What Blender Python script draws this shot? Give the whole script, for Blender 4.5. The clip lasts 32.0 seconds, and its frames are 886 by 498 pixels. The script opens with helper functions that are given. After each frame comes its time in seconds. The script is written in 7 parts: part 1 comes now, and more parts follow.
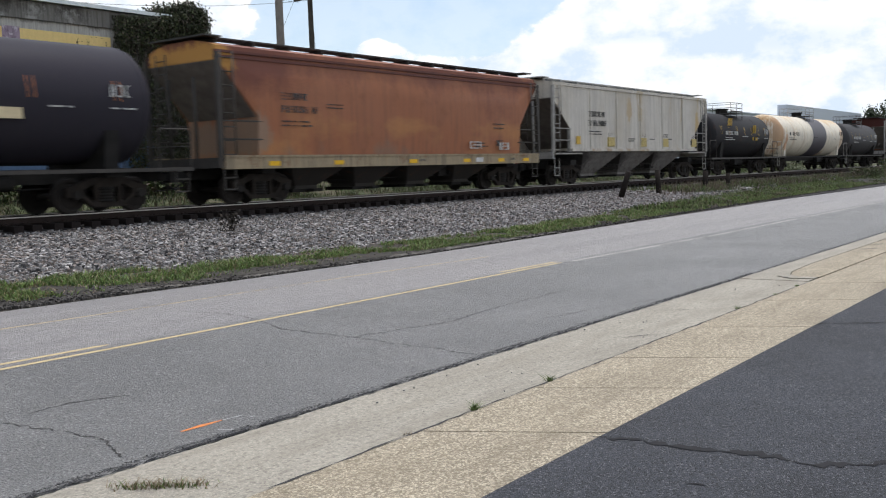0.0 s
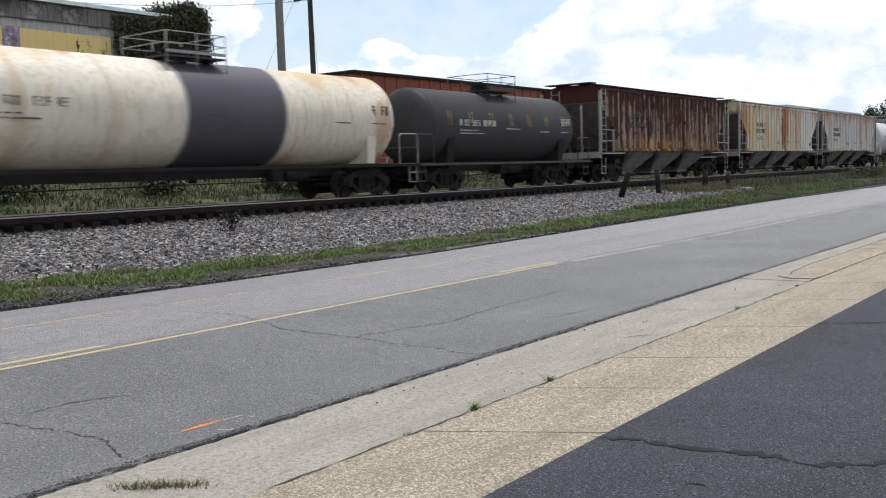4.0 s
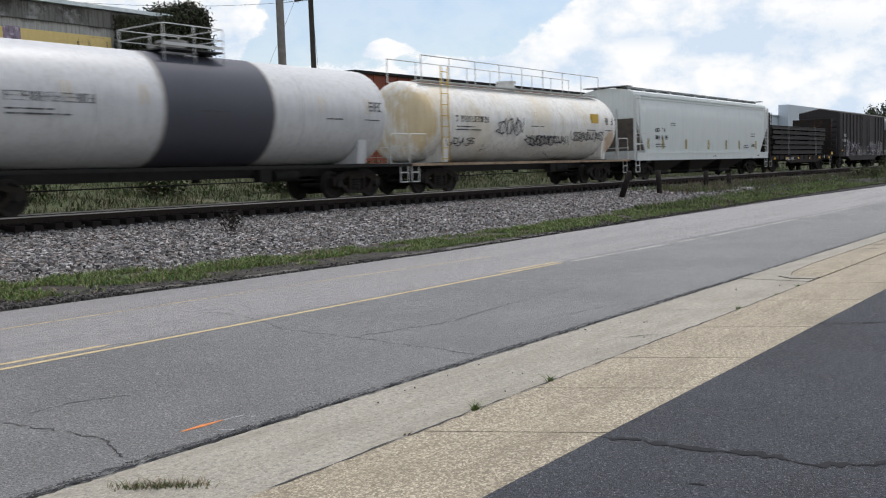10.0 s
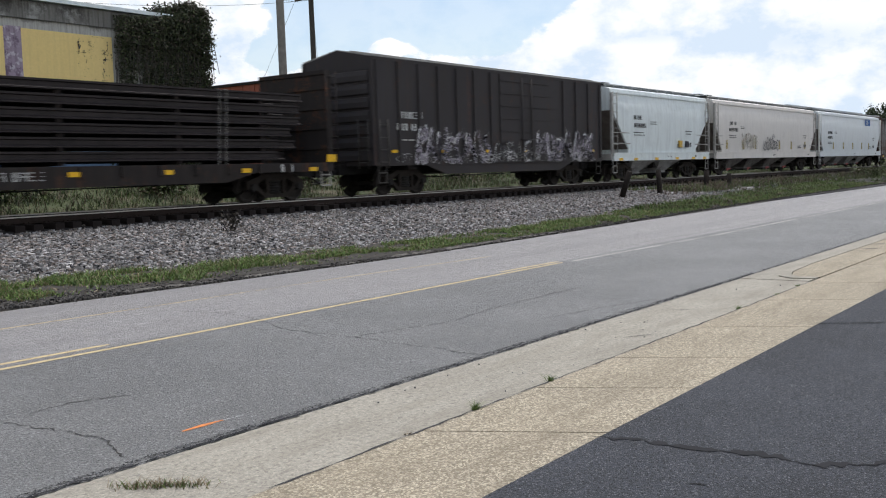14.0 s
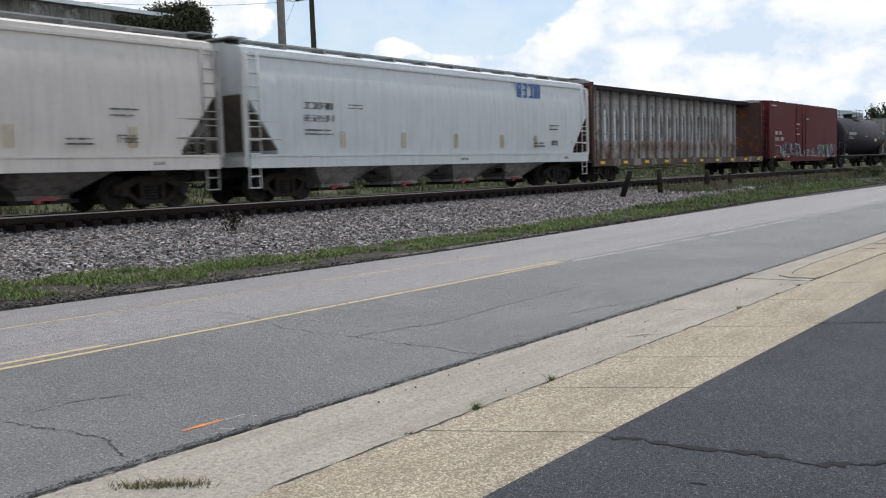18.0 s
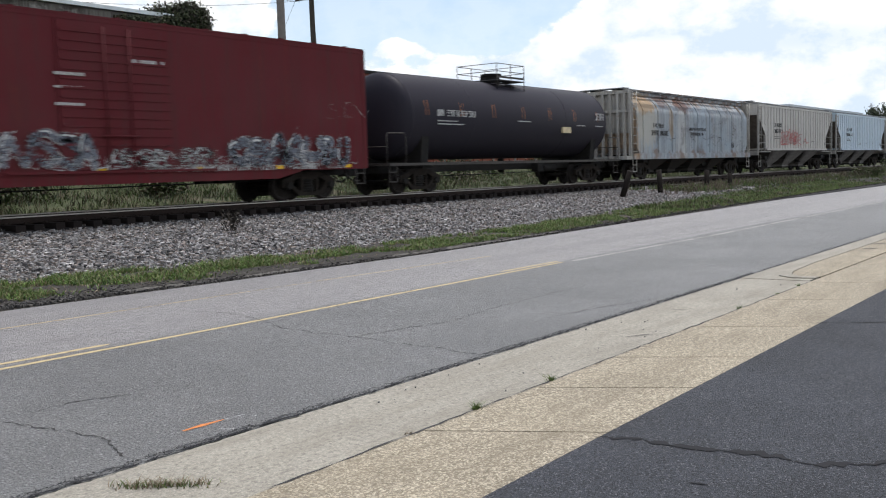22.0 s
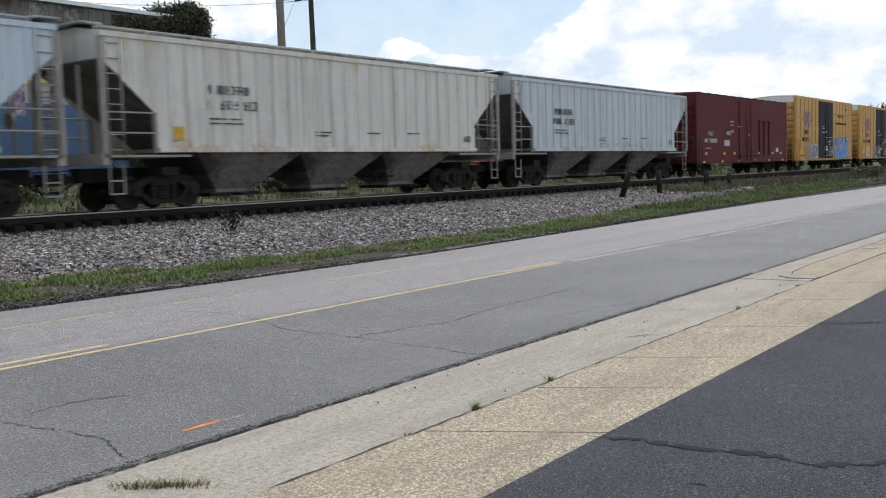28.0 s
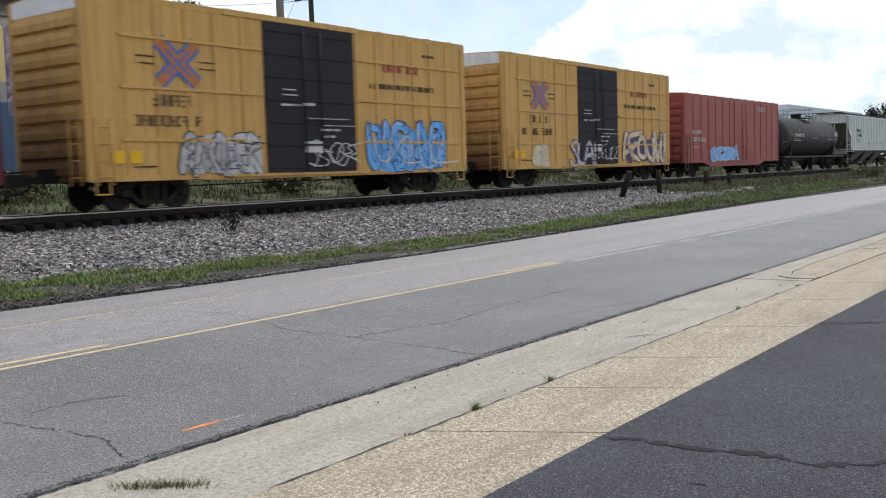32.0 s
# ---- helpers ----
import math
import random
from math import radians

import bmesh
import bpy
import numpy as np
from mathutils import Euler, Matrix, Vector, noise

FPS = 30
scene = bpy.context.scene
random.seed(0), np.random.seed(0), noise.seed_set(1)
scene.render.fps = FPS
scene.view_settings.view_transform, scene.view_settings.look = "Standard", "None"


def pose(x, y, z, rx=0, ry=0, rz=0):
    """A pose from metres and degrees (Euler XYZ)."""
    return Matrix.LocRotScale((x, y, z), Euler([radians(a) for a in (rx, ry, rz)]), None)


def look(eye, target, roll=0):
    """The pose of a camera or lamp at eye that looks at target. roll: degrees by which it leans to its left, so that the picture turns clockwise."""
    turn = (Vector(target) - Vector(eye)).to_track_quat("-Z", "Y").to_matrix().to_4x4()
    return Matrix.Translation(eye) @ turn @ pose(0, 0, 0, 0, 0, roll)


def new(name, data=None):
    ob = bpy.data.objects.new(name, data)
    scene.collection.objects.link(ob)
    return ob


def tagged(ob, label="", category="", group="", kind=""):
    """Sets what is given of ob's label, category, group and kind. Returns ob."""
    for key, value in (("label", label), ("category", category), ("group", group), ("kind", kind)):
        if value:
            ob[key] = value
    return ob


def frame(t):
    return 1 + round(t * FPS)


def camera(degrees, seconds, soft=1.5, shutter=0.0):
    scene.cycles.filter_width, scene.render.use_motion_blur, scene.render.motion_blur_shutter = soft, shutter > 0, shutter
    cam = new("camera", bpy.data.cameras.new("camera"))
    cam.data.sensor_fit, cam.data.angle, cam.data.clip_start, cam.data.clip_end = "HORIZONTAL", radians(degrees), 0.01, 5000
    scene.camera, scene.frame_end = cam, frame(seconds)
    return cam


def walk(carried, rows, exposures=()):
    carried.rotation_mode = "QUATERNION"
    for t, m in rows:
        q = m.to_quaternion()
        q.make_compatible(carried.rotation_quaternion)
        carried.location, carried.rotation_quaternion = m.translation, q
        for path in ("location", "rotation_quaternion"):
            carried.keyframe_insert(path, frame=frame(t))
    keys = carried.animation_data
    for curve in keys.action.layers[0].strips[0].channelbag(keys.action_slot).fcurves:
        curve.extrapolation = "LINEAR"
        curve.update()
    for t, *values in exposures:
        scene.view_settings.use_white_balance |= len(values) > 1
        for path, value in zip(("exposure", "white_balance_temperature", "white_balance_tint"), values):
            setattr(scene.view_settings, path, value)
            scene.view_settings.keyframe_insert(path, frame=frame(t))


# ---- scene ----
import itertools

# Plan: x runs along the track, away from the camera to the right; y runs across it; the road is z = 0.
EYE = (0.0, 0.0, 1.65)
FOV, YAW, PITCH, ROLL = 49.68, 36.62, 4.676, -1.694
TRACK_Y, RAIL_Z = 21.75, 0.88


def aim(yaw, pitch):
    c = math.cos(radians(pitch))
    return (EYE[0] + c * math.cos(radians(yaw)), EYE[1] + c * math.sin(radians(yaw)), EYE[2] - math.sin(radians(pitch)))


cam = camera(FOV, 32.0, soft=1.1, shutter=0.30)
# the tripod settles by under a tenth of a degree on the way
walk(cam, [(t, look(EYE, aim(YAW + a, PITCH - b), ROLL)) for t, a, b in (
    (0.0, 0.0, 0.0), (7.0, 0.0, 0.0), (8.5, 0.04, 0.0), (13.5, 0.045, 0.0), (15.0, 0.095, -0.03), (21.5, 0.095, -0.03), (23.5, 0.055, -0.01), (32.0, 0.055, -0.01))],
     exposures=[(0.0, 0.02), (7.0, 0.03), (8.5, -0.04), (10.0, -0.12), (12.0, -0.12), (14.0, -0.02), (17.0, -0.08), (20.0, 0.0), (22.0, 0.04), (24.0, 0.04), (29.0, -0.04), (32.0, 0.11)])

# ---- world and sun ----
SUN = Vector((0.30, 0.04, 0.95)).normalized()
world = bpy.data.worlds.new("world")
scene.world = world
world.use_nodes = True
wn, wl = world.node_tree.nodes, world.node_tree.links
sky = wn.new("ShaderNodeTexSky")
sky.sky_type, sky.sun_disc = "NISHITA", False
sky.sun_elevation = math.asin(SUN.z)
sky.sun_rotation = math.atan2(SUN.x, SUN.y)
sky.altitude, sky.air_density, sky.dust_density = 50, 1.0, 1.5
wl.new(sky.outputs[0], wn["Background"].inputs[0])
wn["Background"].inputs[1].default_value = 0.16
sun = new("sun", bpy.data.lights.new("sun", "SUN"))
sun.data.energy, sun.data.angle, sun.data.color = 3.1, radians(0.6), (1.0, 0.975, 0.95)
sun.matrix_world = look(SUN * 100, (0, 0, 0))

# ---- node material helpers ----


class Nodes:
    """A principled material with short calls for its nodes."""

    def __init__(self, name, rough=0.6, metal=0.0):
        self.m = bpy.data.materials.new(name)
        self.m.use_nodes = True
        self.n, self.l = self.m.node_tree.nodes, self.m.node_tree.links
        self.b = self.n["Principled BSDF"]
        self.b.inputs["Roughness"].default_value = rough
        self.b.inputs["Metallic"].default_value = metal
        self.tc = self.n.new("ShaderNodeTexCoord")

    def put(self, sock, v):
        if isinstance(v, bpy.types.NodeSocket):
            self.l.new(v, sock)
        elif isinstance(v, (int, float)):
            sock.default_value = v
        else:
            sock.default_value = (*v, 1.0) if len(v) == 3 and len(sock.default_value) == 4 else v

    def co(self, scale=(1, 1, 1), shift=(0, 0, 0), kind="Object"):
        mp = self.n.new("ShaderNodeMapping")
        mp.inputs["Scale"].default_value, mp.inputs["Location"].default_value = scale, shift
        self.l.new(self.tc.outputs[kind], mp.inputs["Vector"])
        return mp.outputs[0]

    def noise(self, co, scale=5.0, detail=4.0, rough=0.55):
        t = self.n.new("ShaderNodeTexNoise")
        self.l.new(co, t.inputs["Vector"])
        t.inputs["Scale"].default_value, t.inputs["Detail"].default_value, t.inputs["Roughness"].default_value = scale, detail, rough
        return t.outputs["Fac"]

    def voronoi(self, co, scale, feature="F1", out="Distance"):
        t = self.n.new("ShaderNodeTexVoronoi")
        t.feature = feature
        self.l.new(co, t.inputs["Vector"])
        t.inputs["Scale"].default_value = scale
        return t.outputs[out]

    def ramp(self, v, lo, hi, a=0.0, b=1.0):
        t = self.n.new("ShaderNodeMapRange")
        t.inputs["From Min"].default_value, t.inputs["From Max"].default_value = lo, hi
        t.inputs["To Min"].default_value, t.inputs["To Max"].default_value = a, b
        self.l.new(v, t.inputs["Value"])
        return t.outputs[0]

    def math(self, op, a, b=0.0):
        t = self.n.new("ShaderNodeMath")
        t.operation = op
        self.put(t.inputs[0], a)
        self.put(t.inputs[1], b)
        return t.outputs[0]

    def mix(self, f, a, b):
        t = self.n.new("ShaderNodeMix")
        t.data_type = "RGBA"
        self.put(t.inputs["Factor"], f)
        self.put(t.inputs["A"], a)
        self.put(t.inputs["B"], b)
        return t.outputs["Result"]

    def rand(self, island=False):
        if island:
            return self.n.new("ShaderNodeNewGeometry").outputs["Random Per Island"]
        return self.n.new("ShaderNodeObjectInfo").outputs["Random"]

    def xyz(self, co):
        t = self.n.new("ShaderNodeSeparateXYZ")
        self.l.new(co, t.inputs[0])
        return t.outputs

    def bump(self, h, strength=0.3, dist=0.02):
        t = self.n.new("ShaderNodeBump")
        t.inputs["Strength"].default_value, t.inputs["Distance"].default_value = strength, dist
        self.l.new(h, t.inputs["Height"])
        self.l.new(t.outputs[0], self.b.inputs["Normal"])

    def colour(self, c):
        self.put(self.b.inputs["Base Color"], c)
        return self.m

    def roughness(self, v):
        self.put(self.b.inputs["Roughness"], v)


def hexa(r, g, b):
    """A linear colour from 8-bit display values."""
    return tuple((v / 255 / 12.92) if v < 10 else ((v / 255 + 0.055) / 1.055) ** 2.4 for v in (r, g, b))


RUST, RUST_DARK, GRIME = (0.30, 0.105, 0.034), (0.085, 0.032, 0.016), (0.05, 0.044, 0.038)


def paint(name, base, rust=0.0, streak=0.0, dirt=0.3, rough=0.5, fade=0.15, seed=0.0, spots=(), layers=()):
    """Weathered paint on steel: faded patches, rust patches, vertical streaks of rust, grime and chalk."""
    k = Nodes(name, rough)
    o = k.co(shift=(seed * 7.3, seed * 3.1, seed * 1.7))
    lum = sum(base) / 3 / (sum(base) / 3 + 0.15)
    big = k.noise(o, 0.45, 5)
    mid = k.noise(o, 1.7, 8, 0.68)
    fine = k.noise(o, 14.0, 6)
    st = k.noise(k.co((2.1, 2.1, 0.10), (seed * 5, 0, seed)), 1.5, 8, 0.68)
    st2 = k.noise(k.co((7.5, 7.5, 0.22), (seed * 2, 0, 0)), 1.2, 6, 0.65)
    faded = k.mix(k.ramp(big, 0.35, 0.7, 0.0, fade * 2), base, tuple(v * (1 - 0.25 * lum) + 0.12 * lum for v in base))
    faded = k.mix(k.math("MULTIPLY", k.ramp(st2, 0.46, 0.64), dirt), faded, GRIME)
    faded = k.mix(k.math("MULTIPLY", k.ramp(mid, 0.48, 0.66), dirt * 0.7), faded, tuple(0.5 * v + 0.5 * g for v, g in zip(base, GRIME)))
    faded = k.mix(k.math("MULTIPLY", k.ramp(fine, 0.35, 0.75), 0.08 + dirt * 0.10), faded, GRIME)
    if streak or rust:
        s = k.ramp(k.math("ADD", k.math("MULTIPLY", st, 0.72), k.math("MULTIPLY", mid, 0.28)), 0.575 - 0.15 * streak, 0.625 - 0.15 * streak)
        p = k.ramp(k.math("ADD", k.math("MULTIPLY", mid, 0.75), k.math("MULTIPLY", fine, 0.25)), 0.60 - 0.22 * rust, 0.645 - 0.21 * rust)
        a = k.math("MAXIMUM", k.math("MULTIPLY", s, min(0.95, streak * 2.0)), k.math("MULTIPLY", p, min(0.95, rust * 2.2)))
        faded = k.mix(a, faded, k.mix(k.ramp(k.noise(o, 5.0, 6, 0.7), 0.38, 0.62), RUST_DARK, RUST))
        k.roughness(k.ramp(a, 0, 1, rough, 0.85))
    for i, (tone, fx, fz, lo, hi, z0, z1, amount) in enumerate(layers):
        # wavering streaks or patches that thin out from height z1 to z0
        v = k.n.new("ShaderNodeCombineXYZ")
        at = k.xyz(k.co())
        k.put(v.inputs[0], k.math("ADD", k.math("MULTIPLY", at[0], fx), k.math("MULTIPLY", k.math("ADD", k.noise(o, 1.1, 4, 0.6), -0.5), 0.55 * fx)))
        k.put(v.inputs[1], seed * 1.3 + 7.7 * i)
        k.put(v.inputs[2], k.math("MULTIPLY", at[2], fz))
        m = k.math("ADD", k.noise(v.outputs[0], 1.0, 7, 0.62), k.math("MULTIPLY", k.math("ADD", fine, -0.5), 0.12))
        m = k.math("ADD", m, k.ramp(at[2], z0, z1, -0.30, 0.0))
        faded = k.mix(k.math("MULTIPLY", k.ramp(m, lo, hi), amount), faded, tone)
    if spots:
        at = k.xyz(k.co())
        rough_edge = k.math("ADD", k.math("MULTIPLY", k.math("ADD", mid, -0.5), 1.3), k.math("MULTIPLY", k.math("ADD", st2, -0.5), 1.2))
        for sx, sz, wx, wz, tone, amount in spots:
            u = k.math("DIVIDE", k.math("ADD", at[0], -sx), wx)
            v = k.math("DIVIDE", k.math("ADD", at[2], -sz), wz)
            g = k.math("POWER", 2.718, k.math("MULTIPLY", k.math("ADD", k.math("MULTIPLY", u, u), k.math("MULTIPLY", v, v)), -1.0))
            faded = k.mix(k.math("MULTIPLY", k.ramp(k.math("ADD", g, rough_edge), 0.32, 0.62), k.math("MULTIPLY", k.ramp(g, 0.03, 0.3), amount)), faded, tone)
    k.bump(k.math("ADD", k.math("MULTIPLY", fine, 0.35), big), 0.25, 0.02)
    k.b.inputs["Specular IOR Level"].default_value = 0.3 if lum > 0.3 else 0.06
    return k.colour(faded)


def plain(name, base, rough=0.6, metal=0.0, var=0.25, scale=6.0, bump=0.2):
    k = Nodes(name, rough, metal)
    if not metal:
        k.b.inputs["Specular IOR Level"].default_value = 0.2
    o = k.co()
    v = k.math("ADD", k.math("MULTIPLY", k.noise(o, scale, 6), 0.6), k.math("MULTIPLY", k.noise(o, scale * 0.12, 3), 0.4))
    k.bump(v, bump, 0.01)
    return k.colour(k.mix(k.ramp(v, 0.3, 0.7), tuple(c * (1 - var) for c in base), tuple(min(1, c * (1 + var)) for c in base)))


# ---- mesh helpers ----


def box(bm, x0, x1, y0, y1, z0, z1):
    vs = [bm.verts.new(c) for c in itertools.product((x0, x1), (y0, y1), (z0, z1))]
    for f in ((0, 1, 3, 2), (4, 6, 7, 5), (0, 4, 5, 1), (2, 3, 7, 6), (0, 2, 6, 4), (1, 5, 7, 3)):
        bm.faces.new([vs[i] for i in f])


def rod(bm, a, b, r, seg=6, r2=None, smooth=True):
    a, b = Vector(a), Vector(b)
    q = (b - a).to_track_quat("Z", "Y")
    r2 = r if r2 is None else r2
    rings = []
    for p, rr in ((a, r), (b, r2)):
        rings.append([bm.verts.new(p + q @ Vector((rr * math.cos(2 * math.pi * i / seg), rr * math.sin(2 * math.pi * i / seg), 0))) for i in range(seg)])
    for i in range(seg):
        f = bm.faces.new((rings[0][i], rings[0][(i + 1) % seg], rings[1][(i + 1) % seg], rings[1][i]))
        f.smooth = smooth and seg > 5
    bm.faces.new(rings[0][::-1])
    bm.faces.new(rings[1])


def prism(bm, pts, axis, lo, hi):
    """A solid of the outline pts, which leaves out the axis, from lo to hi along it."""
    def at(p, v):
        c = list(p)
        c.insert("xyz".index(axis), v)
        return c
    a = [bm.verts.new(at(p, lo)) for p in pts]
    b = [bm.verts.new(at(p, hi)) for p in pts]
    n = len(pts)
    for i in range(n):
        bm.faces.new((a[i], a[(i + 1) % n], b[(i + 1) % n], b[i]))
    bm.faces.new(a[::-1])
    bm.faces.new(b)


def loft(bm, rings, cap=True, smooth=True, closed=True):
    """Skin between rings of equal count."""
    vs = [[bm.verts.new(p) for p in r] for r in rings]
    n = len(rings[0])
    for a, b in zip(vs, vs[1:]):
        for i in range(n if closed else n - 1):
            f = bm.faces.new((a[i], a[(i + 1) % n], b[(i + 1) % n], b[i]))
            f.smooth = smooth
    if cap:
        bm.faces.new(vs[0][::-1])
        bm.faces.new(vs[-1])


def tube(bm, pts, r, seg=6):
    """One bent round bar along a line of points."""
    pts = [Vector(p) for p in pts]
    rings = []
    for i, p in enumerate(pts):
        d = (pts[min(i + 1, len(pts) - 1)] - pts[max(i - 1, 0)]).normalized()
        q = d.to_track_quat("Z", "Y")
        rings.append([p + q @ Vector((r * math.cos(2 * math.pi * j / seg), r * math.sin(2 * math.pi * j / seg), 0)) for j in range(seg)])
    loft(bm, rings)


def quad(bm, a, b, c, d):
    bm.faces.new([bm.verts.new(p) for p in (a, b, c, d)])


def mesh_of(name, bm, material, bevel=0.0):
    if bevel:
        bmesh.ops.bevel(bm, geom=[e for e in bm.edges if len(e.link_faces) == 2 and e.calc_face_angle(0) > 0.6], offset=bevel, segments=2, affect="EDGES", profile=0.7)
    bmesh.ops.recalc_face_normals(bm, faces=bm.faces)
    for e in bm.edges:
        if len(e.link_faces) == 2 and e.calc_face_angle(0) > 0.55:
            e.smooth = False
    me = bpy.data.meshes.new(name)
    bm.to_mesh(me)
    bm.free()
    me.materials.append(material)
    return me


def part(name, bm, material, parent=None, label="", bevel=0.0):
    """Links a bmesh (or a ready mesh) as one object, under parent if there is one."""
    ob = new(name, bm if isinstance(bm, bpy.types.Mesh) else mesh_of(name, bm, material, bevel))
    if parent:
        ob.parent = parent
    return tagged(ob, label)


def bmnew():
    return bmesh.new()


def boxes(*items):
    bm = bmesh.new()
    for it in items:
        box(bm, *it)
    return bm


def cloud_mesh(name, verts, faces, material):
    """One mesh from computed arrays."""
    me = bpy.data.meshes.new(name)
    me.from_pydata(verts.tolist() if hasattr(verts, "tolist") else verts, [], faces.tolist() if hasattr(faces, "tolist") else faces)
    me.materials.append(material)
    return me

# ---- sky: a slow bank of clouds, far behind everything ----


def cloud_material():
    k = Nodes("cloud")
    v = k.xyz(k.co((1 / 2600, 1 / 2600, 1 / 2600)))
    az = k.math("ARCTAN2", v[1], v[0])
    el = k.math("ARCSINE", k.math("MINIMUM", v[2], 0.999))
    cb = k.n.new("ShaderNodeCombineXYZ")
    k.l.new(az, cb.inputs[0])
    k.l.new(k.math("MULTIPLY", el, 1.5), cb.inputs[1])
    n = k.math("ADD", k.math("MULTIPLY", k.noise(cb.outputs[0], 13.0, 10, 0.58), 0.7), k.math("MULTIPLY", k.noise(cb.outputs[0], 3.4, 3, 0.5), 0.5))

    def gap(a, e, wa, we, s):
        x = k.math("DIVIDE", k.math("SUBTRACT", az, radians(a)), radians(wa))
        y = k.math("DIVIDE", k.math("SUBTRACT", el, radians(e)), radians(we))
        r2 = k.math("ADD", k.math("MULTIPLY", x, x), k.math("MULTIPLY", y, y))
        return k.math("MULTIPLY", k.math("POWER", 2.718, k.math("MULTIPLY", r2, -1.0)), s)
    d = k.math("ADD", n, -0.37)
    for g in ((40.5, 10.5, 6.5, 3.2, -0.36), (33.5, 9.3, 4.2, 2.0, -0.22), (46.5, 7.0, 2.6, 1.8, -0.12), 
              (40.4, 7.6, 1.0, 0.7, 0.24), (40.0, 7.2, 1.8, 0.5, 0.20), (49.5, 8.5, 1.6, 2.0, 0.25), (23.0, 9.0, 8.0, 4.0, 0.20), (31.0, 5.2, 9.0, 1.5, 0.14), (51.0, 9.0, 3.0, 2.0, 0.12), (21.0, 5.6, 3.0, 0.9, 0.14)):
        d = k.math("ADD", d, gap(*g))
    d = k.math("ADD", d, k.ramp(el, 0.125, 0.075, 0.0, 0.14))
    cover = k.ramp(d, 0.155, 0.20, 0.24, 1.0)
    shade = k.ramp(k.math("ADD", k.math("MULTIPLY", k.noise(cb.outputs[0], 19.0, 9, 0.6), 0.5), k.math("MULTIPLY", k.noise(cb.outputs[0], 8.0, 6, 0.55), 0.5)), 0.40, 0.54)
    for g in ((17.0, 6.6, 4.5, 0.9, -0.8), (25.0, 7.4, 3.5, 0.5, -0.6), (14.5, 9.5, 3.0, 0.8, -0.5)):
        shade = k.math("ADD", shade, k.math("MULTIPLY", gap(*g), k.ramp(n, 0.38, 0.52)))
    shade = k.math("MAXIMUM", shade, 0.0)
    em = k.n.new("ShaderNodeEmission")
    k.put(em.inputs[0], k.mix(shade, (0.66, 0.77, 0.91), (1.0, 1.0, 1.0)))
    em.inputs[1].default_value = 1.10
    tr = k.n.new("ShaderNodeBsdfTransparent")
    mx = k.n.new("ShaderNodeMixShader")
    k.l.new(cover, mx.inputs[0])
    k.l.new(tr.outputs[0], mx.inputs[1])
    k.l.new(em.outputs[0], mx.inputs[2])
    k.l.new(mx.outputs[0], k.n["Material Output"].inputs[0])
    return k.m


bm = bmnew()
loft(bm, [[(2600 * math.cos(e) * math.cos(a), 2600 * math.cos(e) * math.sin(a), 2600 * math.sin(e)) for a in (2 * math.pi * i / 72 for i in range(72))]
          for e in (radians(d) for d in (-1.5, 4, 9, 14, 20, 27, 34, 42))], cap=False)
clouds = tagged(part("backdrop_clouds", bm, cloud_material()), "bright broken white summer clouds over pale blue sky", "clouds", kind="structure")

# ---- materials of the ground ----


def asphalt(name, base, chips, patch, flecks, lane=None, rough=0.85, grain=62):
    k = Nodes(name, rough)
    o = k.co()
    fine = k.noise(o, 48, 5, 0.85)
    chip = k.voronoi(o, grain, out="Color")
    grit = k.voronoi(o, grain)
    patchy = k.noise(o, 0.5, 6, 0.6)
    blot = k.noise(o, 6.0, 6, 0.75)
    wheel = k.noise(k.co((0.05, 1.2, 1)), 1.0, 3)
    c = k.mix(k.ramp(patchy, 0.38, 0.62), tuple(v * (1 - patch) for v in base), tuple(v * (1 + patch) for v in base))
    if lane:
        c = k.mix(k.ramp(k.xyz(o)[1], lane[0], lane[0] + 0.15), c, lane[1])
    c = k.mix(k.ramp(wheel, 0.46, 0.6, 0, 0.25), c, tuple(v * 0.7 for v in base))
    c = k.mix(k.ramp(blot, 0.42, 0.66, 0, 0.35), c, tuple(v * 0.6 for v in base))
    c = k.mix(k.ramp(k.xyz(chip)[0], 0.86, 0.97, 0, flecks), c, chips)
    c = k.mix(k.ramp(fine, 0.52, 0.40, 0, 0.95), c, tuple(v * 0.22 for v in base))
    c = k.mix(k.ramp(fine, 0.56, 0.66, 0, 0.6), c, tuple(min(1, v * 2.0) for v in base))
    k.bump(k.math("ADD", fine, grit), 1.0, 0.010)
    return k.colour(c)


ROAD = asphalt("road_asphalt", (0.156, 0.156, 0.152), (0.34, 0.335, 0.325), 0.16, 0.6, (8.2, (0.310, 0.292, 0.286)), 0.56)
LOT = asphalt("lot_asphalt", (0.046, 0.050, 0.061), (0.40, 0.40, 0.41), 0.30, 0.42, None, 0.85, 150)


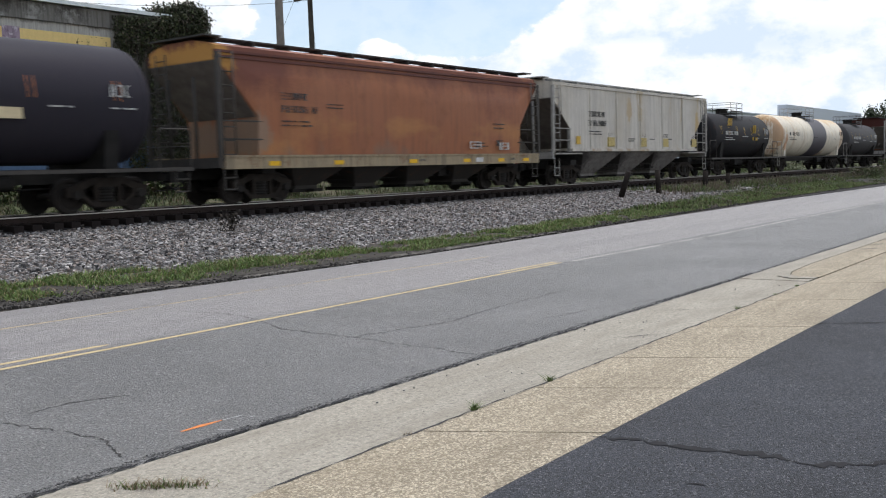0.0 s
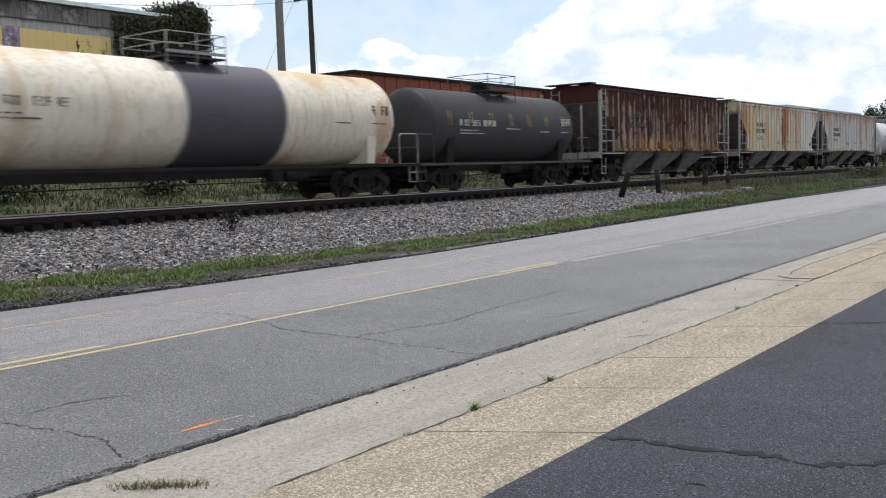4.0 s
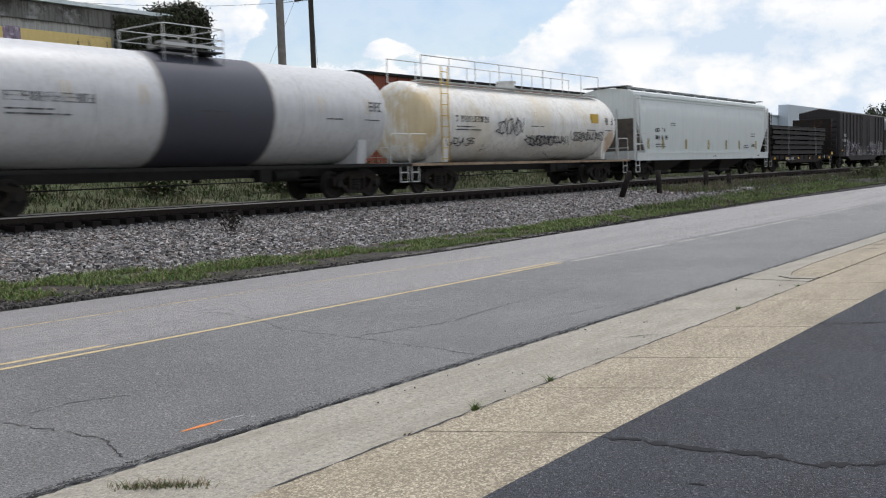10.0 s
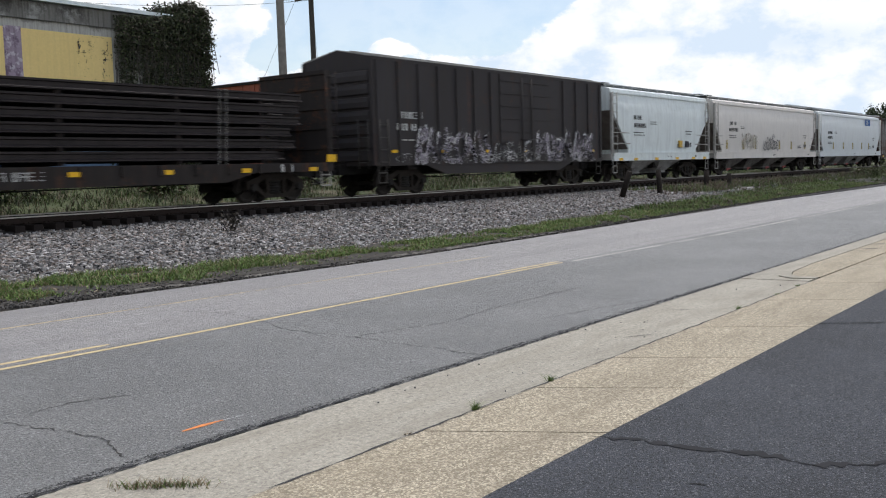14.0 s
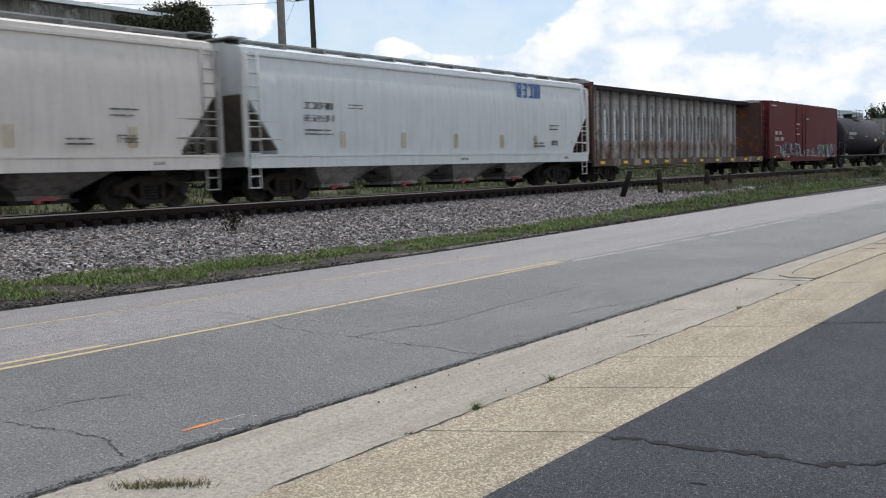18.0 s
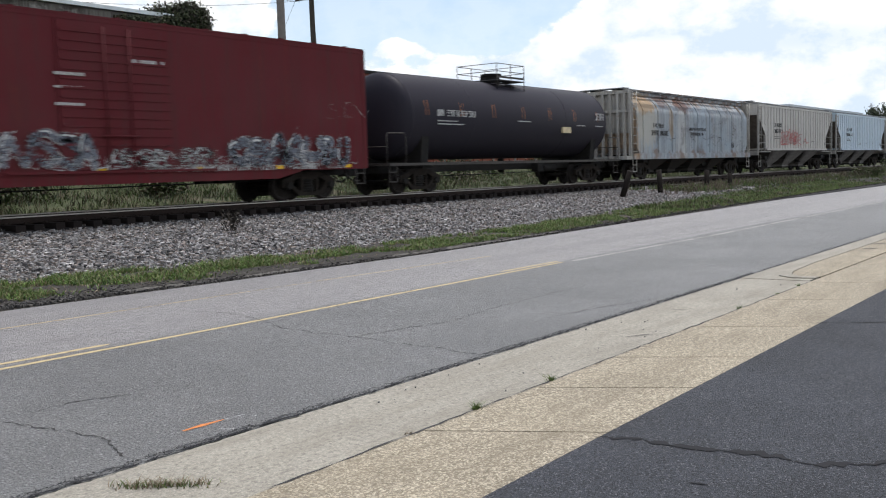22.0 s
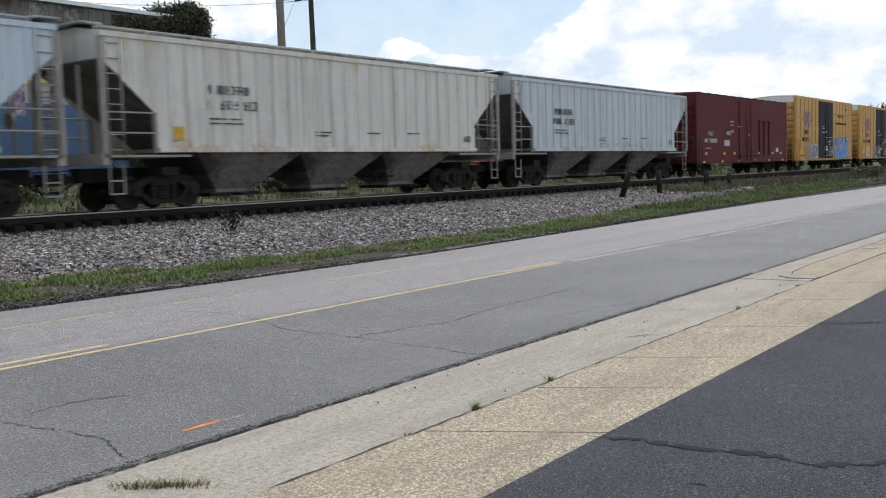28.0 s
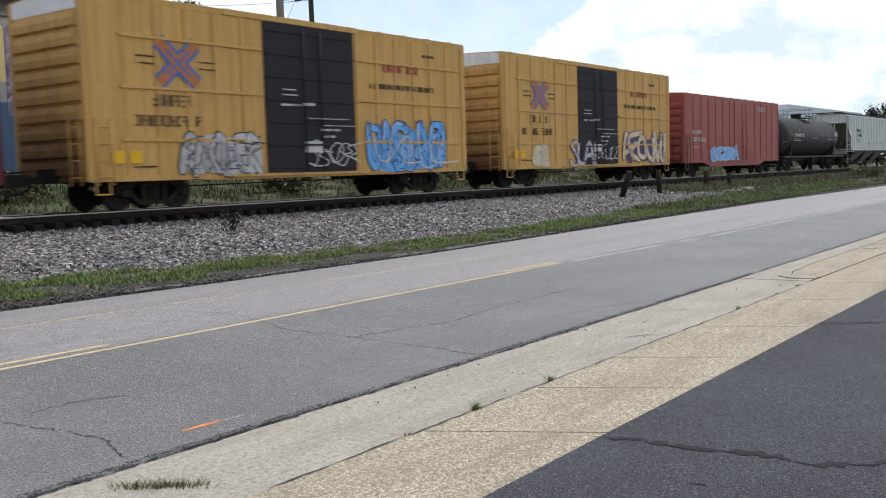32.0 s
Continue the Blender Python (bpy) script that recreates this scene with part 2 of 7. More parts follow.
def concrete(name, base, stone, amount, scale):
    k = Nodes(name, 0.85)
    o = k.co()
    v = k.voronoi(o, scale, out="Color")
    edge = k.voronoi(o, scale)
    n = k.noise(o, 0.9, 6, 0.65)
    n2 = k.noise(o, 26, 6, 0.75)
    stain = k.noise(k.co((0.5, 2.2, 1)), 1.1, 7, 0.7)
    bw = k.xyz(v)[0]
    c = k.mix(k.ramp(n, 0.35, 0.7), tuple(x * 0.86 for x in base), tuple(x * 1.12 for x in base))
    c = k.mix(k.ramp(bw, 0.35, 1.0, 0.0, amount), c, stone)
    c = k.mix(k.ramp(edge, 0.45, 0.8, 0.0, amount * 0.35), c, tuple(x * 0.45 for x in base))
    c = k.mix(k.ramp(n2, 0.49, 0.66, 0.0, 0.75), c, tuple(x * 0.38 for x in base))
    c = k.mix(k.ramp(stain, 0.47, 0.64, 0.0, 0.5), c, tuple(x * y for x, y in zip(base, (0.62, 0.60, 0.57))))
    k.bump(k.math("ADD", k.math("MULTIPLY", edge, -1.0), n2), 0.5, 0.006)
    return k.colour(c)


GUTTER = concrete("gutter_concrete", (0.282, 0.260, 0.214), (0.44, 0.405, 0.33), 0.6, 75)
WALK = concrete("exposed_aggregate", (0.235, 0.198, 0.138), (0.60, 0.525, 0.395), 0.85, 88)
KERB = concrete("kerb_concrete", (0.085, 0.078, 0.066), (0.20, 0.185, 0.16), 0.5, 30)
SOIL = plain("soil", (0.042, 0.038, 0.033), 0.95, var=0.65, scale=14.0, bump=1.0)
CRACK = plain("crack_shadow", (0.055, 0.053, 0.052), 0.9, var=0.4)
TAR = plain("crack_tar", (0.014, 0.014, 0.016), 0.8, var=0.3)
# ballast bed kept near-black: shade in the gaps between stones is painted in
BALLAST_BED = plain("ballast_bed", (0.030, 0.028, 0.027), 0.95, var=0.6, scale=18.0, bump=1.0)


def ground_mat():
    k = Nodes("ground_grass", 0.95)
    o = k.co()
    n, f = k.noise(o, 0.5, 6, 0.65), k.noise(o, 12, 6, 0.7)
    c = k.mix(k.ramp(f, 0.3, 0.7), (0.025, 0.035, 0.012), (0.065, 0.08, 0.025))
    c = k.mix(k.ramp(n, 0.5, 0.68), c, (0.11, 0.09, 0.055))
    k.bump(f, 0.8, 0.03)
    return k.colour(c)


def island_mat(name, lo, hi, rough=0.9, mid=None):
    """A colour of its own for every loose piece of a joined mesh."""
    k = Nodes(name, rough)
    r = k.rand(island=True)
    c = k.mix(r, lo, hi)
    if mid:
        c = k.mix(k.ramp(k.math("FRACT", k.math("MULTIPLY", r, 7.31)), 0.72, 0.74), c, mid)
    n = k.noise(k.co(), 30, 4)
    return k.colour(k.mix(k.ramp(n, 0.3, 0.7, 0.0, 0.35), c, tuple(v * 0.4 for v in lo)))


STONES = island_mat("ballast_stone", (0.035, 0.033, 0.033), (0.51, 0.49, 0.475), 0.9, (0.25, 0.21, 0.185))
GRASS = island_mat("grass_blade", (0.035, 0.075, 0.014), (0.20, 0.31, 0.06), 0.7, (0.24, 0.20, 0.10))
WEED = island_mat("weed_leaf", (0.05, 0.085, 0.018), (0.15, 0.21, 0.045), 0.6)
DRY = island_mat("dry_stalk", (0.16, 0.12, 0.075), (0.34, 0.27, 0.18), 0.8)
# darker than GRASS: the shade on the bank is put into the blade colour
BANK_GRASS = island_mat("bank_grass_blade", (0.020, 0.040, 0.010), (0.125, 0.185, 0.040), 0.8, (0.13, 0.105, 0.06))
BANK_WEED = island_mat("bank_weed_leaf", (0.022, 0.038, 0.01), (0.09, 0.12, 0.03), 0.7, (0.10, 0.075, 0.045))
TIE = plain("tie_wood", (0.017, 0.013, 0.012), 0.9, var=0.4, scale=9, bump=0.6)
RAIL_SIDE = plain("rail_rust", (0.022, 0.015, 0.013), 0.8, var=0.35, scale=8)
RAIL_TOP = plain("rail_head_steel", (0.36, 0.34, 0.32), 0.34, 1.0, var=0.1)


def line_paint(name, col, keep):
    """Road paint that has worn off in spots."""
    k = Nodes(name, 0.7)
    n = k.noise(k.co(), 16, 6, 0.7)
    n2 = k.noise(k.co(), 1.2, 3)
    k.colour(k.mix(k.ramp(n, 0.4, 0.6), tuple(v * 0.75 for v in col), col))
    tr = k.n.new("ShaderNodeBsdfTransparent")
    mx = k.n.new("ShaderNodeMixShader")
    k.l.new(k.ramp(k.math("ADD", k.math("MULTIPLY", n, 0.65), k.math("MULTIPLY", n2, 0.35)), 0.62 - 0.35 * keep, 0.70 - 0.35 * keep), mx.inputs[0])
    k.l.new(tr.outputs[0], mx.inputs[1])
    k.l.new(k.b.outputs[0], mx.inputs[2])
    k.l.new(mx.outputs[0], k.n["Material Output"].inputs[0])
    return k.m


YELLOW_LINE = line_paint("yellow_line", (0.50, 0.39, 0.21), 0.80)
FADED_LINE = line_paint("faded_line", (0.44, 0.35, 0.21), 0.58)
WHITE_LINE = line_paint("white_line", (0.36, 0.345, 0.315), 0.62)
CHALK = line_paint("white_chalk", (0.62, 0.62, 0.62), 0.8)
ORANGE_MARK = line_paint("orange_mark", (0.62, 0.20, 0.04), 0.8)
RAGGED = line_paint("ragged_dark_edge", (0.03, 0.03, 0.032), 0.42)
RUST_STAIN = line_paint("ochre_stain", (0.42, 0.27, 0.08), 0.25)

# ---- ground sheet, road, pavement ----
PROFILE = ((-3000, -0.03), (4.0, -0.03), (11.0, -0.05), (14.2, -0.04), (16.2, 0.0), (20.0, 0.1), (24.5, 0.30), (26.5, 0.72), (28.0, 0.98), (30.0, 1.28), (31.5, 1.65), (36.0, 1.95), (60.0, 2.0), (3000, 2.0))
bm = bmnew()
loft(bm, [[(x, y, z) for y, z in PROFILE] for x in (-3000, -60, 0, 30, 60, 120, 400, 3000)], cap=False, closed=False)
ground = tagged(part("ground", bm, ground_mat()), "grassy earth beside and behind the railway embankment", "ground", kind="structure")

FAR_EDGE = ((-60, 12.4), (0, 12.2), (6.4, 11.95), (10, 11.72), (15.5, 11.6), (25, 12.05), (32, 12.3), (43, 12.75), (63, 13.15), (120, 13.8), (400, 14.5), (2500, 20))


def far_edge(x):
    return float(np.interp(x, [p[0] for p in FAR_EDGE], [p[1] for p in FAR_EDGE]))


xs = [-60, -20, 0] + [2.5 * i for i in range(1, 28)] + [90, 120, 200, 400, 2500]
bm = bmnew()
loft(bm, [[(x, 4.70 + 0.004 * max(0, x - 12), -0.2), (x, 4.70 + 0.004 * max(0, x - 12), -0.012), (x, 4.74 + 0.004 * max(0, x - 12), 0.0), (x, 8.2, 0.012), (x, far_edge(x), 0.0), (x, far_edge(x), -0.2)] for x in xs], smooth=False)
road = tagged(part("road", bm, ROAD), "grey worn asphalt road with yellow centre lines", "road", kind="structure")
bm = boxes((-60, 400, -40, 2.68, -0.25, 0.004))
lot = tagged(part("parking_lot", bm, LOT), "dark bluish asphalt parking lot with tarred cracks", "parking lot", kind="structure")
bm = boxes((-60, 13.365, 3.725, 4.695, -0.25, -0.004))
gutter = tagged(part("gutter", bm, GUTTER), "pale concrete gutter apron beside the asphalt road", "gutter", kind="structure")


def road_z(x, y):
    """Height of the cambered road."""
    return float(np.interp(y, [4.74, 8.2, far_edge(x)], [0.0, 0.012, 0.0]))


def strip(bm, pts, width, z, rng, jag=0.4, step=0.12, wander=0.0):
    """A thin uneven band along a line on the ground."""
    pts = [Vector(p) for p in pts]
    fine = []
    for a, b in zip(pts, pts[1:]):
        n = max(1, int((b - a).length / step))
        fine += [a.lerp(b, i / n) for i in range(n)]
    fine.append(pts[-1])
    left, right = [], []
    drift = 0.0
    for i, p in enumerate(fine):
        d = (fine[min(i + 1, len(fine) - 1)] - fine[max(i - 1, 0)]).normalized()
        q = Vector((-d.y, d.x))
        w = width * (0.5 if 0 < i < len(fine) - 1 else 0.15) * rng.uniform(1 - jag, 1 + jag)
        s = q * rng.uniform(-jag, jag) * min(width, 0.03)
        if wander:
            drift = 0.8 * drift + rng.uniform(-wander, wander)
            s = s + q * drift
        zz = z if z else road_z(p.x, p.y) + 0.003
        left.append(bm.verts.new((*(p + q * w + s), zz)))
        right.append(bm.verts.new((*(p - q * w + s), zz)))
    for i in range(len(fine) - 1):
        bm.faces.new((left[i], right[i], right[i + 1], left[i + 1]))


def surface_mark(name, lines, width, z, mat, label, category, jag=0.4, seed=1, step=0.12, wander=0.0):
    rng = random.Random(seed)
    bm = bmnew()
    for pts in lines:
        strip(bm, pts, width, z, rng, jag, step, wander)
    return tagged(part(name, bm, mat), label, category, kind="structure")


surface_mark("trim_road_line", [[(-30, 8.22), (0, 8.18), (7, 8.13), (14.4, 8.16)]], 0.078, 0.0, YELLOW_LINE, "solid yellow painted centre line on the road", "road marking", 0.03)
surface_mark("trim_road_line", [[(-30, 8.45), (0, 8.42), (5.6, 8.37)], [(12.7, 8.33), (14.5, 8.31)]], 0.08, 0.0, YELLOW_LINE, "second yellow centre line, partly worn away", "road marking", 0.05, 2)
surface_mark("trim_road_line", [[(0, 10.55), (5.7, 10.45), (11, 10.3), (15, 10.05)]], 0.065, 0.0, FADED_LINE, "old yellow road line, almost worn away", "road marking", 0.05, 3)
surface_mark("trim_road_line", [[(14.6, 8.1), (21, 7.95), (40, 8.1), (90, 8.6), (300, 9.6)]], 0.11, 0.0, WHITE_LINE, "pale faded centre line on the road", "road marking", 0.05, 4)
surface_mark("trim_road_crack", [[(3.35, 6.33), (3.43, 6.04), (3.49, 5.73), (3.51, 5.44), (3.41, 5.11), (3.33, 4.86)], [(7.51, 9.67), (7.6, 8.64), (7.12, 7.47), (7.09, 6.46), (7.05, 5.92), (7.02, 5.28), (6.91, 4.7)],
                                 [(7.09, 6.46), (7.64, 6.33), (8.36, 6.12), (9.47, 6.26), (10.56, 6.28), (11.83, 6.3)], [(8.96, 5.33), (9.97, 5.17), (10.9, 4.87)], [(3.6, 6.41), (3.95, 6.46), (4.36, 6.28)]],
             0.012, 0.0, CRACK, "thin dark cracks in the asphalt", "crack", 0.9, 5, 0.035, 0.016)
surface_mark("trim_edge_crack", [[(-6, 4.715), (2.2, 4.715), (6, 4.712), (12, 4.712), (20, 4.745), (40, 4.82)]], 0.022, 0.0045, TAR, "black open joint between asphalt and concrete gutter", "crack", 0.9, 6, 0.05, 0.006)
surface_mark("trim_asphalt_edge", [[(-6, 4.76), (2.2, 4.76), (6, 4.757), (12, 4.757), (20, 4.79), (40, 4.87)]], 0.032, 0.0, RAGGED, "crumbling dark edge of the asphalt", "road edge", 0.7, 16, 0.05, 0.01)
surface_mark("trim_walk_joint", [[(3.4, 3.722), (5.5, 3.718), (8, 3.722), (10.5, 3.716), (13.4, 3.72)], [(8.31, 4.07), (8.5, 3.95), (8.75, 3.74)], [(10.1, 4.35), (10.4, 4.1)]], 0.014, 0.0025, CRACK, "dirt-filled joint between gutter and walk", "joint", 0.8, 17)
surface_mark("trim_lot_crack", [[(5.13, 2.71), (5.19, 2.51), (5.21, 2.2), (5.2, 2.06), (5.24, 1.87), (5.27, 1.75), (5.24, 1.56), (5.24, 1.44), (5.32, 1.28), (5.46, 1.12), (5.5, 0.2)]], 0.056, 0.008, TAR, "wide tar-filled crack across the lot", "crack", 0.95, 7, 0.04, 0.012)
surface_mark("trim_lot_crack", [[(9.9, 2.72), (10.04, 2.43), (10.24, 2.11), (10.4, 1.5)], [(4.62, 1.9), (4.61, 1.8)]], 0.03, 0.008, TAR, "narrow dark crack across the lot", "crack", 0.7, 8, 0.04, 0.012)
surface_mark("trim_survey_mark", [[(3.88, 5.06), (4.22, 5.05)]], 0.062, 0.0, ORANGE_MARK, "short orange spray-paint survey mark on asphalt", "paint mark", 0.2, 9)
surface_mark("trim_survey_mark", [[(4.21, 5.05), (4.38, 5.04)], [(4.04, 4.885), (4.1, 4.80)], [(4.38, 4.95), (4.41, 4.93)]], 0.022, 0.0, CHALK, "small white spray-paint survey marks on asphalt", "paint mark", 0.4, 10)
surface_mark("trim_ochre_stain", [[(5.02, 3.12), (5.18, 2.96)], [(7.62, 3.25), (7.72, 3.2)]], 0.11, 0.006, RUST_STAIN, "faint ochre stain on the aggregate walk", "stain", 0.6, 11)

# walk of exposed-aggregate slabs, with skewed joints
pavement = tagged(new("pavement"), "tan exposed-aggregate concrete walk in long slabs", "pavement", kind="structure")
JOINTS = (-60, -30, -12, -6, -2.5, 0.6, 2.2, 3.45, 4.98, 6.37, 7.68, 9.45, 11.6, 13.4, 16.0, 18.6, 21.2, 24, 27, 30, 36, 45, 60, 90, 140, 400)
for a, b in zip(JOINTS, JOINTS[1:]):
    bm = bmnew()
    sk = 0.28
    g = 0.008
    prism(bm, [(a + g - sk, 3.715), (b - g - sk, 3.715), (b - g + sk, 2.688), (a + g + sk, 2.688)], "z", -0.25, 0.0)
    part("slab", bm, WALK, pavement)
bm = boxes((-60, 400, 2.66, 3.74, -0.26, -0.02))
part("joint_bed", bm, SOIL, pavement)
# raised island beyond the apron, with its rounded kerb nose
bm = bmnew()
prism(bm, [(13.62, 3.74), (13.55, 4.05), (13.75, 4.28), (14.2, 4.40), (15.5, 4.47), (40, 4.52), (300, 5.4), (300, 5.24), (40, 4.37), (15.5, 4.32), (14.3, 4.25), (13.95, 4.16), (13.78, 4.0), (13.8, 3.74)], "z", -0.2, 0.016)
tagged(part("trim_kerb", bm, GUTTER, bevel=0.006), "pale concrete kerb with a rounded nose", "kerb", kind="structure")
bm = bmnew()
prism(bm, [(13.8, 3.722), (13.785, 3.99), (13.96, 4.15), (14.3, 4.24), (15.5, 4.31), (40, 4.36), (300, 5.23), (300, 3.722)], "z", -0.2, 0.012)
tagged(part("traffic_island", bm, WALK), "tan aggregate island inside the kerb", "pavement", kind="structure")
bm = bmnew()
prism(bm, [(13.36, 4.69), (13.36, 3.75), (13.75, 3.75), (13.74, 4.0), (13.9, 4.16), (14.2, 4.3), (15.5, 4.38), (40, 4.43), (300, 5.3), (300, 5.80), (40, 4.80), (14, 4.70)], "z", -0.2, 0.002)
tagged(part("gutter", bm, GUTTER), "narrow concrete gutter along the kerb", "gutter", kind="structure")
surface_mark("trim_drain_slot", [[(18.32, 4.22), (18.52, 3.96)], [(19.39, 4.31), (19.53, 4.04)]], 0.09, 0.0185, CRACK, "dark slots in the traffic island", "drain", 0.2, 12)

bm = bmnew()
loft(bm, [[(x, far_edge(x) - 0.02, -0.1), (x, far_edge(x) + 0.004, -0.004), (x, far_edge(x) + 0.25, 0.05), (x, max(13.2, far_edge(x) + 0.6), 0.10), (x, max(14.5, far_edge(x) + 0.8), 0.13), (x, max(15.0, far_edge(x) + 1.2), 0.05), (x, max(15.0, far_edge(x) + 1.2), -0.1)] for x in xs[:-1]], smooth=False)
tagged(part("verge", bm, SOIL), "dark soil verge between road and ballast", "verge", kind="structure")

# broken low kerb on the far side of the road
far_kerb = tagged(new("far_kerb"), "low broken concrete kerb between road and grass", "kerb", kind="structure")
rng = random.Random(21)
x = -8.0
while x < 64:
    n = rng.uniform(0.35, 1.3)
    if rng.random() < 0.72:
        m = max(3, int(n / 0.09))
        rings = []
        h, back = rng.uniform(0.02, 0.055), rng.uniform(0.08, 0.15)
        for i in range(m):
            xx = x + (n - 0.04) * i / (m - 1)
            y = far_edge(xx) + 0.03
            e = 0.35 if i in (0, m - 1) else 1.0
            j = [rng.uniform(-0.014, 0.014) for _ in range(4)]
            rings.append([(xx, y + 0.03 + j[0], -0.08), (xx, y + 0.03 + j[0], h * e * 0.6 + j[1]), (xx, y + 0.06 + j[2], (h + j[1]) * e), (xx, y + back + j[2], (h + j[3]) * e), (xx, y + back + 0.04 + j[3], 0.0)])
        bm = bmnew()
        loft(bm, rings, smooth=False)
        part("kerb_stone", bm, KERB, far_kerb)
    x += n

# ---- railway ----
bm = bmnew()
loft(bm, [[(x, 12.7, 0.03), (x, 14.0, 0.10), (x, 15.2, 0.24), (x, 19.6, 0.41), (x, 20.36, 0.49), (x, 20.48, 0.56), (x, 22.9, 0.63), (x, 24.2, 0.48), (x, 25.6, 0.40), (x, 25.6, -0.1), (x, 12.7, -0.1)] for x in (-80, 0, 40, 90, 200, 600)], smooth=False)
tagged(part("ballast_bed", bm, BALLAST_BED), "railway embankment bed, near-black for the shade between its stones", "ballast", kind="structure")

track = tagged(new("railway_track"), "dark wooden ties carrying two rusty steel rails", "railway track", kind="structure")
tie = mesh_of("tie", boxes((-0.115, 0.115, -1.3, 1.3, 0.52, 0.705)), TIE)
rng = random.Random(3)
for i in range(190):
    o = part("tie", tie, TIE, track)
    o.matrix_basis = pose(-8 + 0.5 * i + rng.uniform(-0.05, 0.05), TRACK_Y + rng.uniform(-0.09, 0.07), rng.uniform(-0.02, 0.002), 0, 0, rng.uniform(-1.5, 1.5))
bm = bmnew()
for i in range(200):
    x = 87.5 + 0.5 * i
    box(bm, x - 0.115, x + 0.115, TRACK_Y - 1.3, TRACK_Y + 1.3, 0.52, 0.70)
tagged(part("distant_ties", bm, TIE, track), kind="stuff")
HEAD = ((-0.036, 0.845), (-0.036, 0.873), (-0.03, 0.879), (0.03, 0.879), (0.036, 0.873), (0.036, 0.845))
WEB = ((-0.07, 0.708), (-0.07, 0.720), (-0.012, 0.738), (-0.009, 0.835), (-0.030, 0.846), (0.030, 0.846), (0.009, 0.835), (0.012, 0.738), (0.07, 0.720), (0.07, 0.708))
for side in (-1, 1):
    y = TRACK_Y + side * 0.755
    bm = bmnew()
    prism(bm, [(y + a, z) for a, z in WEB], "x", -80, 600)
    r = part("rail", bm, RAIL_SIDE, track)
    bm = bmnew()
    prism(bm, [(y + a, z) for a, z in HEAD], "x", -80, 600)
    part("rail_head", bm, RAIL_TOP, r, "polished running surface")
plate = mesh_of("tie_plate", boxes((-0.09, 0.09, -0.17, 0.17, 0.703, 0.716), (-0.07, -0.04, -0.11, -0.075, 0.71, 0.745), (0.04, 0.07, -0.11, -0.075, 0.71, 0.745)), RAIL_SIDE)
for i in range(110):
    part("tie_plate", plate, RAIL_SIDE, track).matrix_basis = pose(-2 + 0.5 * i, TRACK_Y - 0.755, 0)


def bed_z(y):
    return np.interp(y, [12.7, 14.0, 15.2, 19.6, 20.36, 20.48, 22.9, 24.2, 25.6], [0.03, 0.10, 0.24, 0.41, 0.49, 0.56, 0.63, 0.48, 0.40])


def stones(name, n, x0, x1, y0, y1, size, seed, label, power=1.0, low=None, mat=None, category="ballast"):
    """Loose crushed stone, thicker towards x0."""
    r = np.random.RandomState(seed)
    base = np.array([(a, b, c) for a in (-0.8, 0.8) for b in (-0.8, 0.8) for c in (-0.8, 0.8)])
    tri = np.array([(0, 1, 3), (0, 3, 2), (4, 6, 7), (4, 7, 5), (0, 4, 5), (0, 5, 1), (2, 3, 7), (2, 7, 6), (0, 2, 6), (0, 6, 4), (1, 5, 7), (1, 7, 3)])
    x = x0 + (x1 - x0) * r.rand(n) ** power
    y = y0 + (y1 - y0) * r.rand(n)
    if y1 < 2:
        y = y + np.interp(x, [p[0] for p in FAR_EDGE], [p[1] for p in FAR_EDGE])
    if low is None:
        keep = y > np.interp(x, [0, 8, 12, 17, 22, 30, 40, 50, 70], [14.1, 14.0, 13.4, 13.1, 13.4, 14.2, 15.3, 16.1, 17.1]) + r.normal(size=n) * 0.15
        x, y, n = x[keep], y[keep], int(keep.sum())
    s = size * (0.55 + 0.9 * r.rand(n))
    v = base[None] * (0.45 + 0.8 * r.rand(n, 8, 1)) * s[:, None, None] * (0.6 + 0.7 * r.rand(n, 1, 3))
    a = r.rand(n) * 6.28
    ca, sa = np.cos(a)[:, None], np.sin(a)[:, None]
    w = np.stack([v[..., 0] * ca - v[..., 1] * sa + x[:, None], v[..., 0] * sa + v[..., 1] * ca + y[:, None], v[..., 2] + (low or bed_z)(y)[:, None] + s[:, None] * 0.25], -1)
    f = tri[None] + 8 * np.arange(n)[:, None, None]
    return tagged(new(name, cloud_mesh(name, w.reshape(-1, 3), f.reshape(-1, 3), mat or STONES)), label, category, kind="stuff")


stones("ballast_stones", 92000, 4, 48, 13.2, 20.42, 0.031, 5, "loose grey crushed stone on the embankment slope", 1.35)
stones("ballast_stones", 5000, 4, 60, 20.75, 23.2, 0.040, 6, "grey crushed stone between the ties", 1.3)
stones("ballast_stones", 8000, 40, 110, 15.5, 20.40, 0.06, 7, "distant grey crushed stone on the embankment", 1.3)

DEBRIS = island_mat("dark_debris", (0.016, 0.015, 0.014), (0.12, 0.11, 0.10), 0.95)
CHIPS = island_mat("asphalt_chip", (0.03, 0.03, 0.03), (0.28, 0.275, 0.27), 0.9)


def kerb_z(y):
    return np.where(y > 11, np.interp(y, [11.6, 12.4, 13.2], [0.0, 0.045, 0.09]), 0.0)


for x0, x1, n in ((4, 16, 6500), (16, 34, 5000), (34, 64, 2600)):
    stones("kerb_debris", n, x0, x1, 0.02, 0.62, 0.02, int(x0) + 60, "dark crumbled asphalt and dirt along the kerb", 1.2, kerb_z, DEBRIS, "debris")
stones("asphalt_chips", 2600, 2.4, 14, 4.705, 4.80, 0.0045, 71, "loose dark chips along the broken asphalt edge", 1.4, kerb_z, CHIPS, "debris")
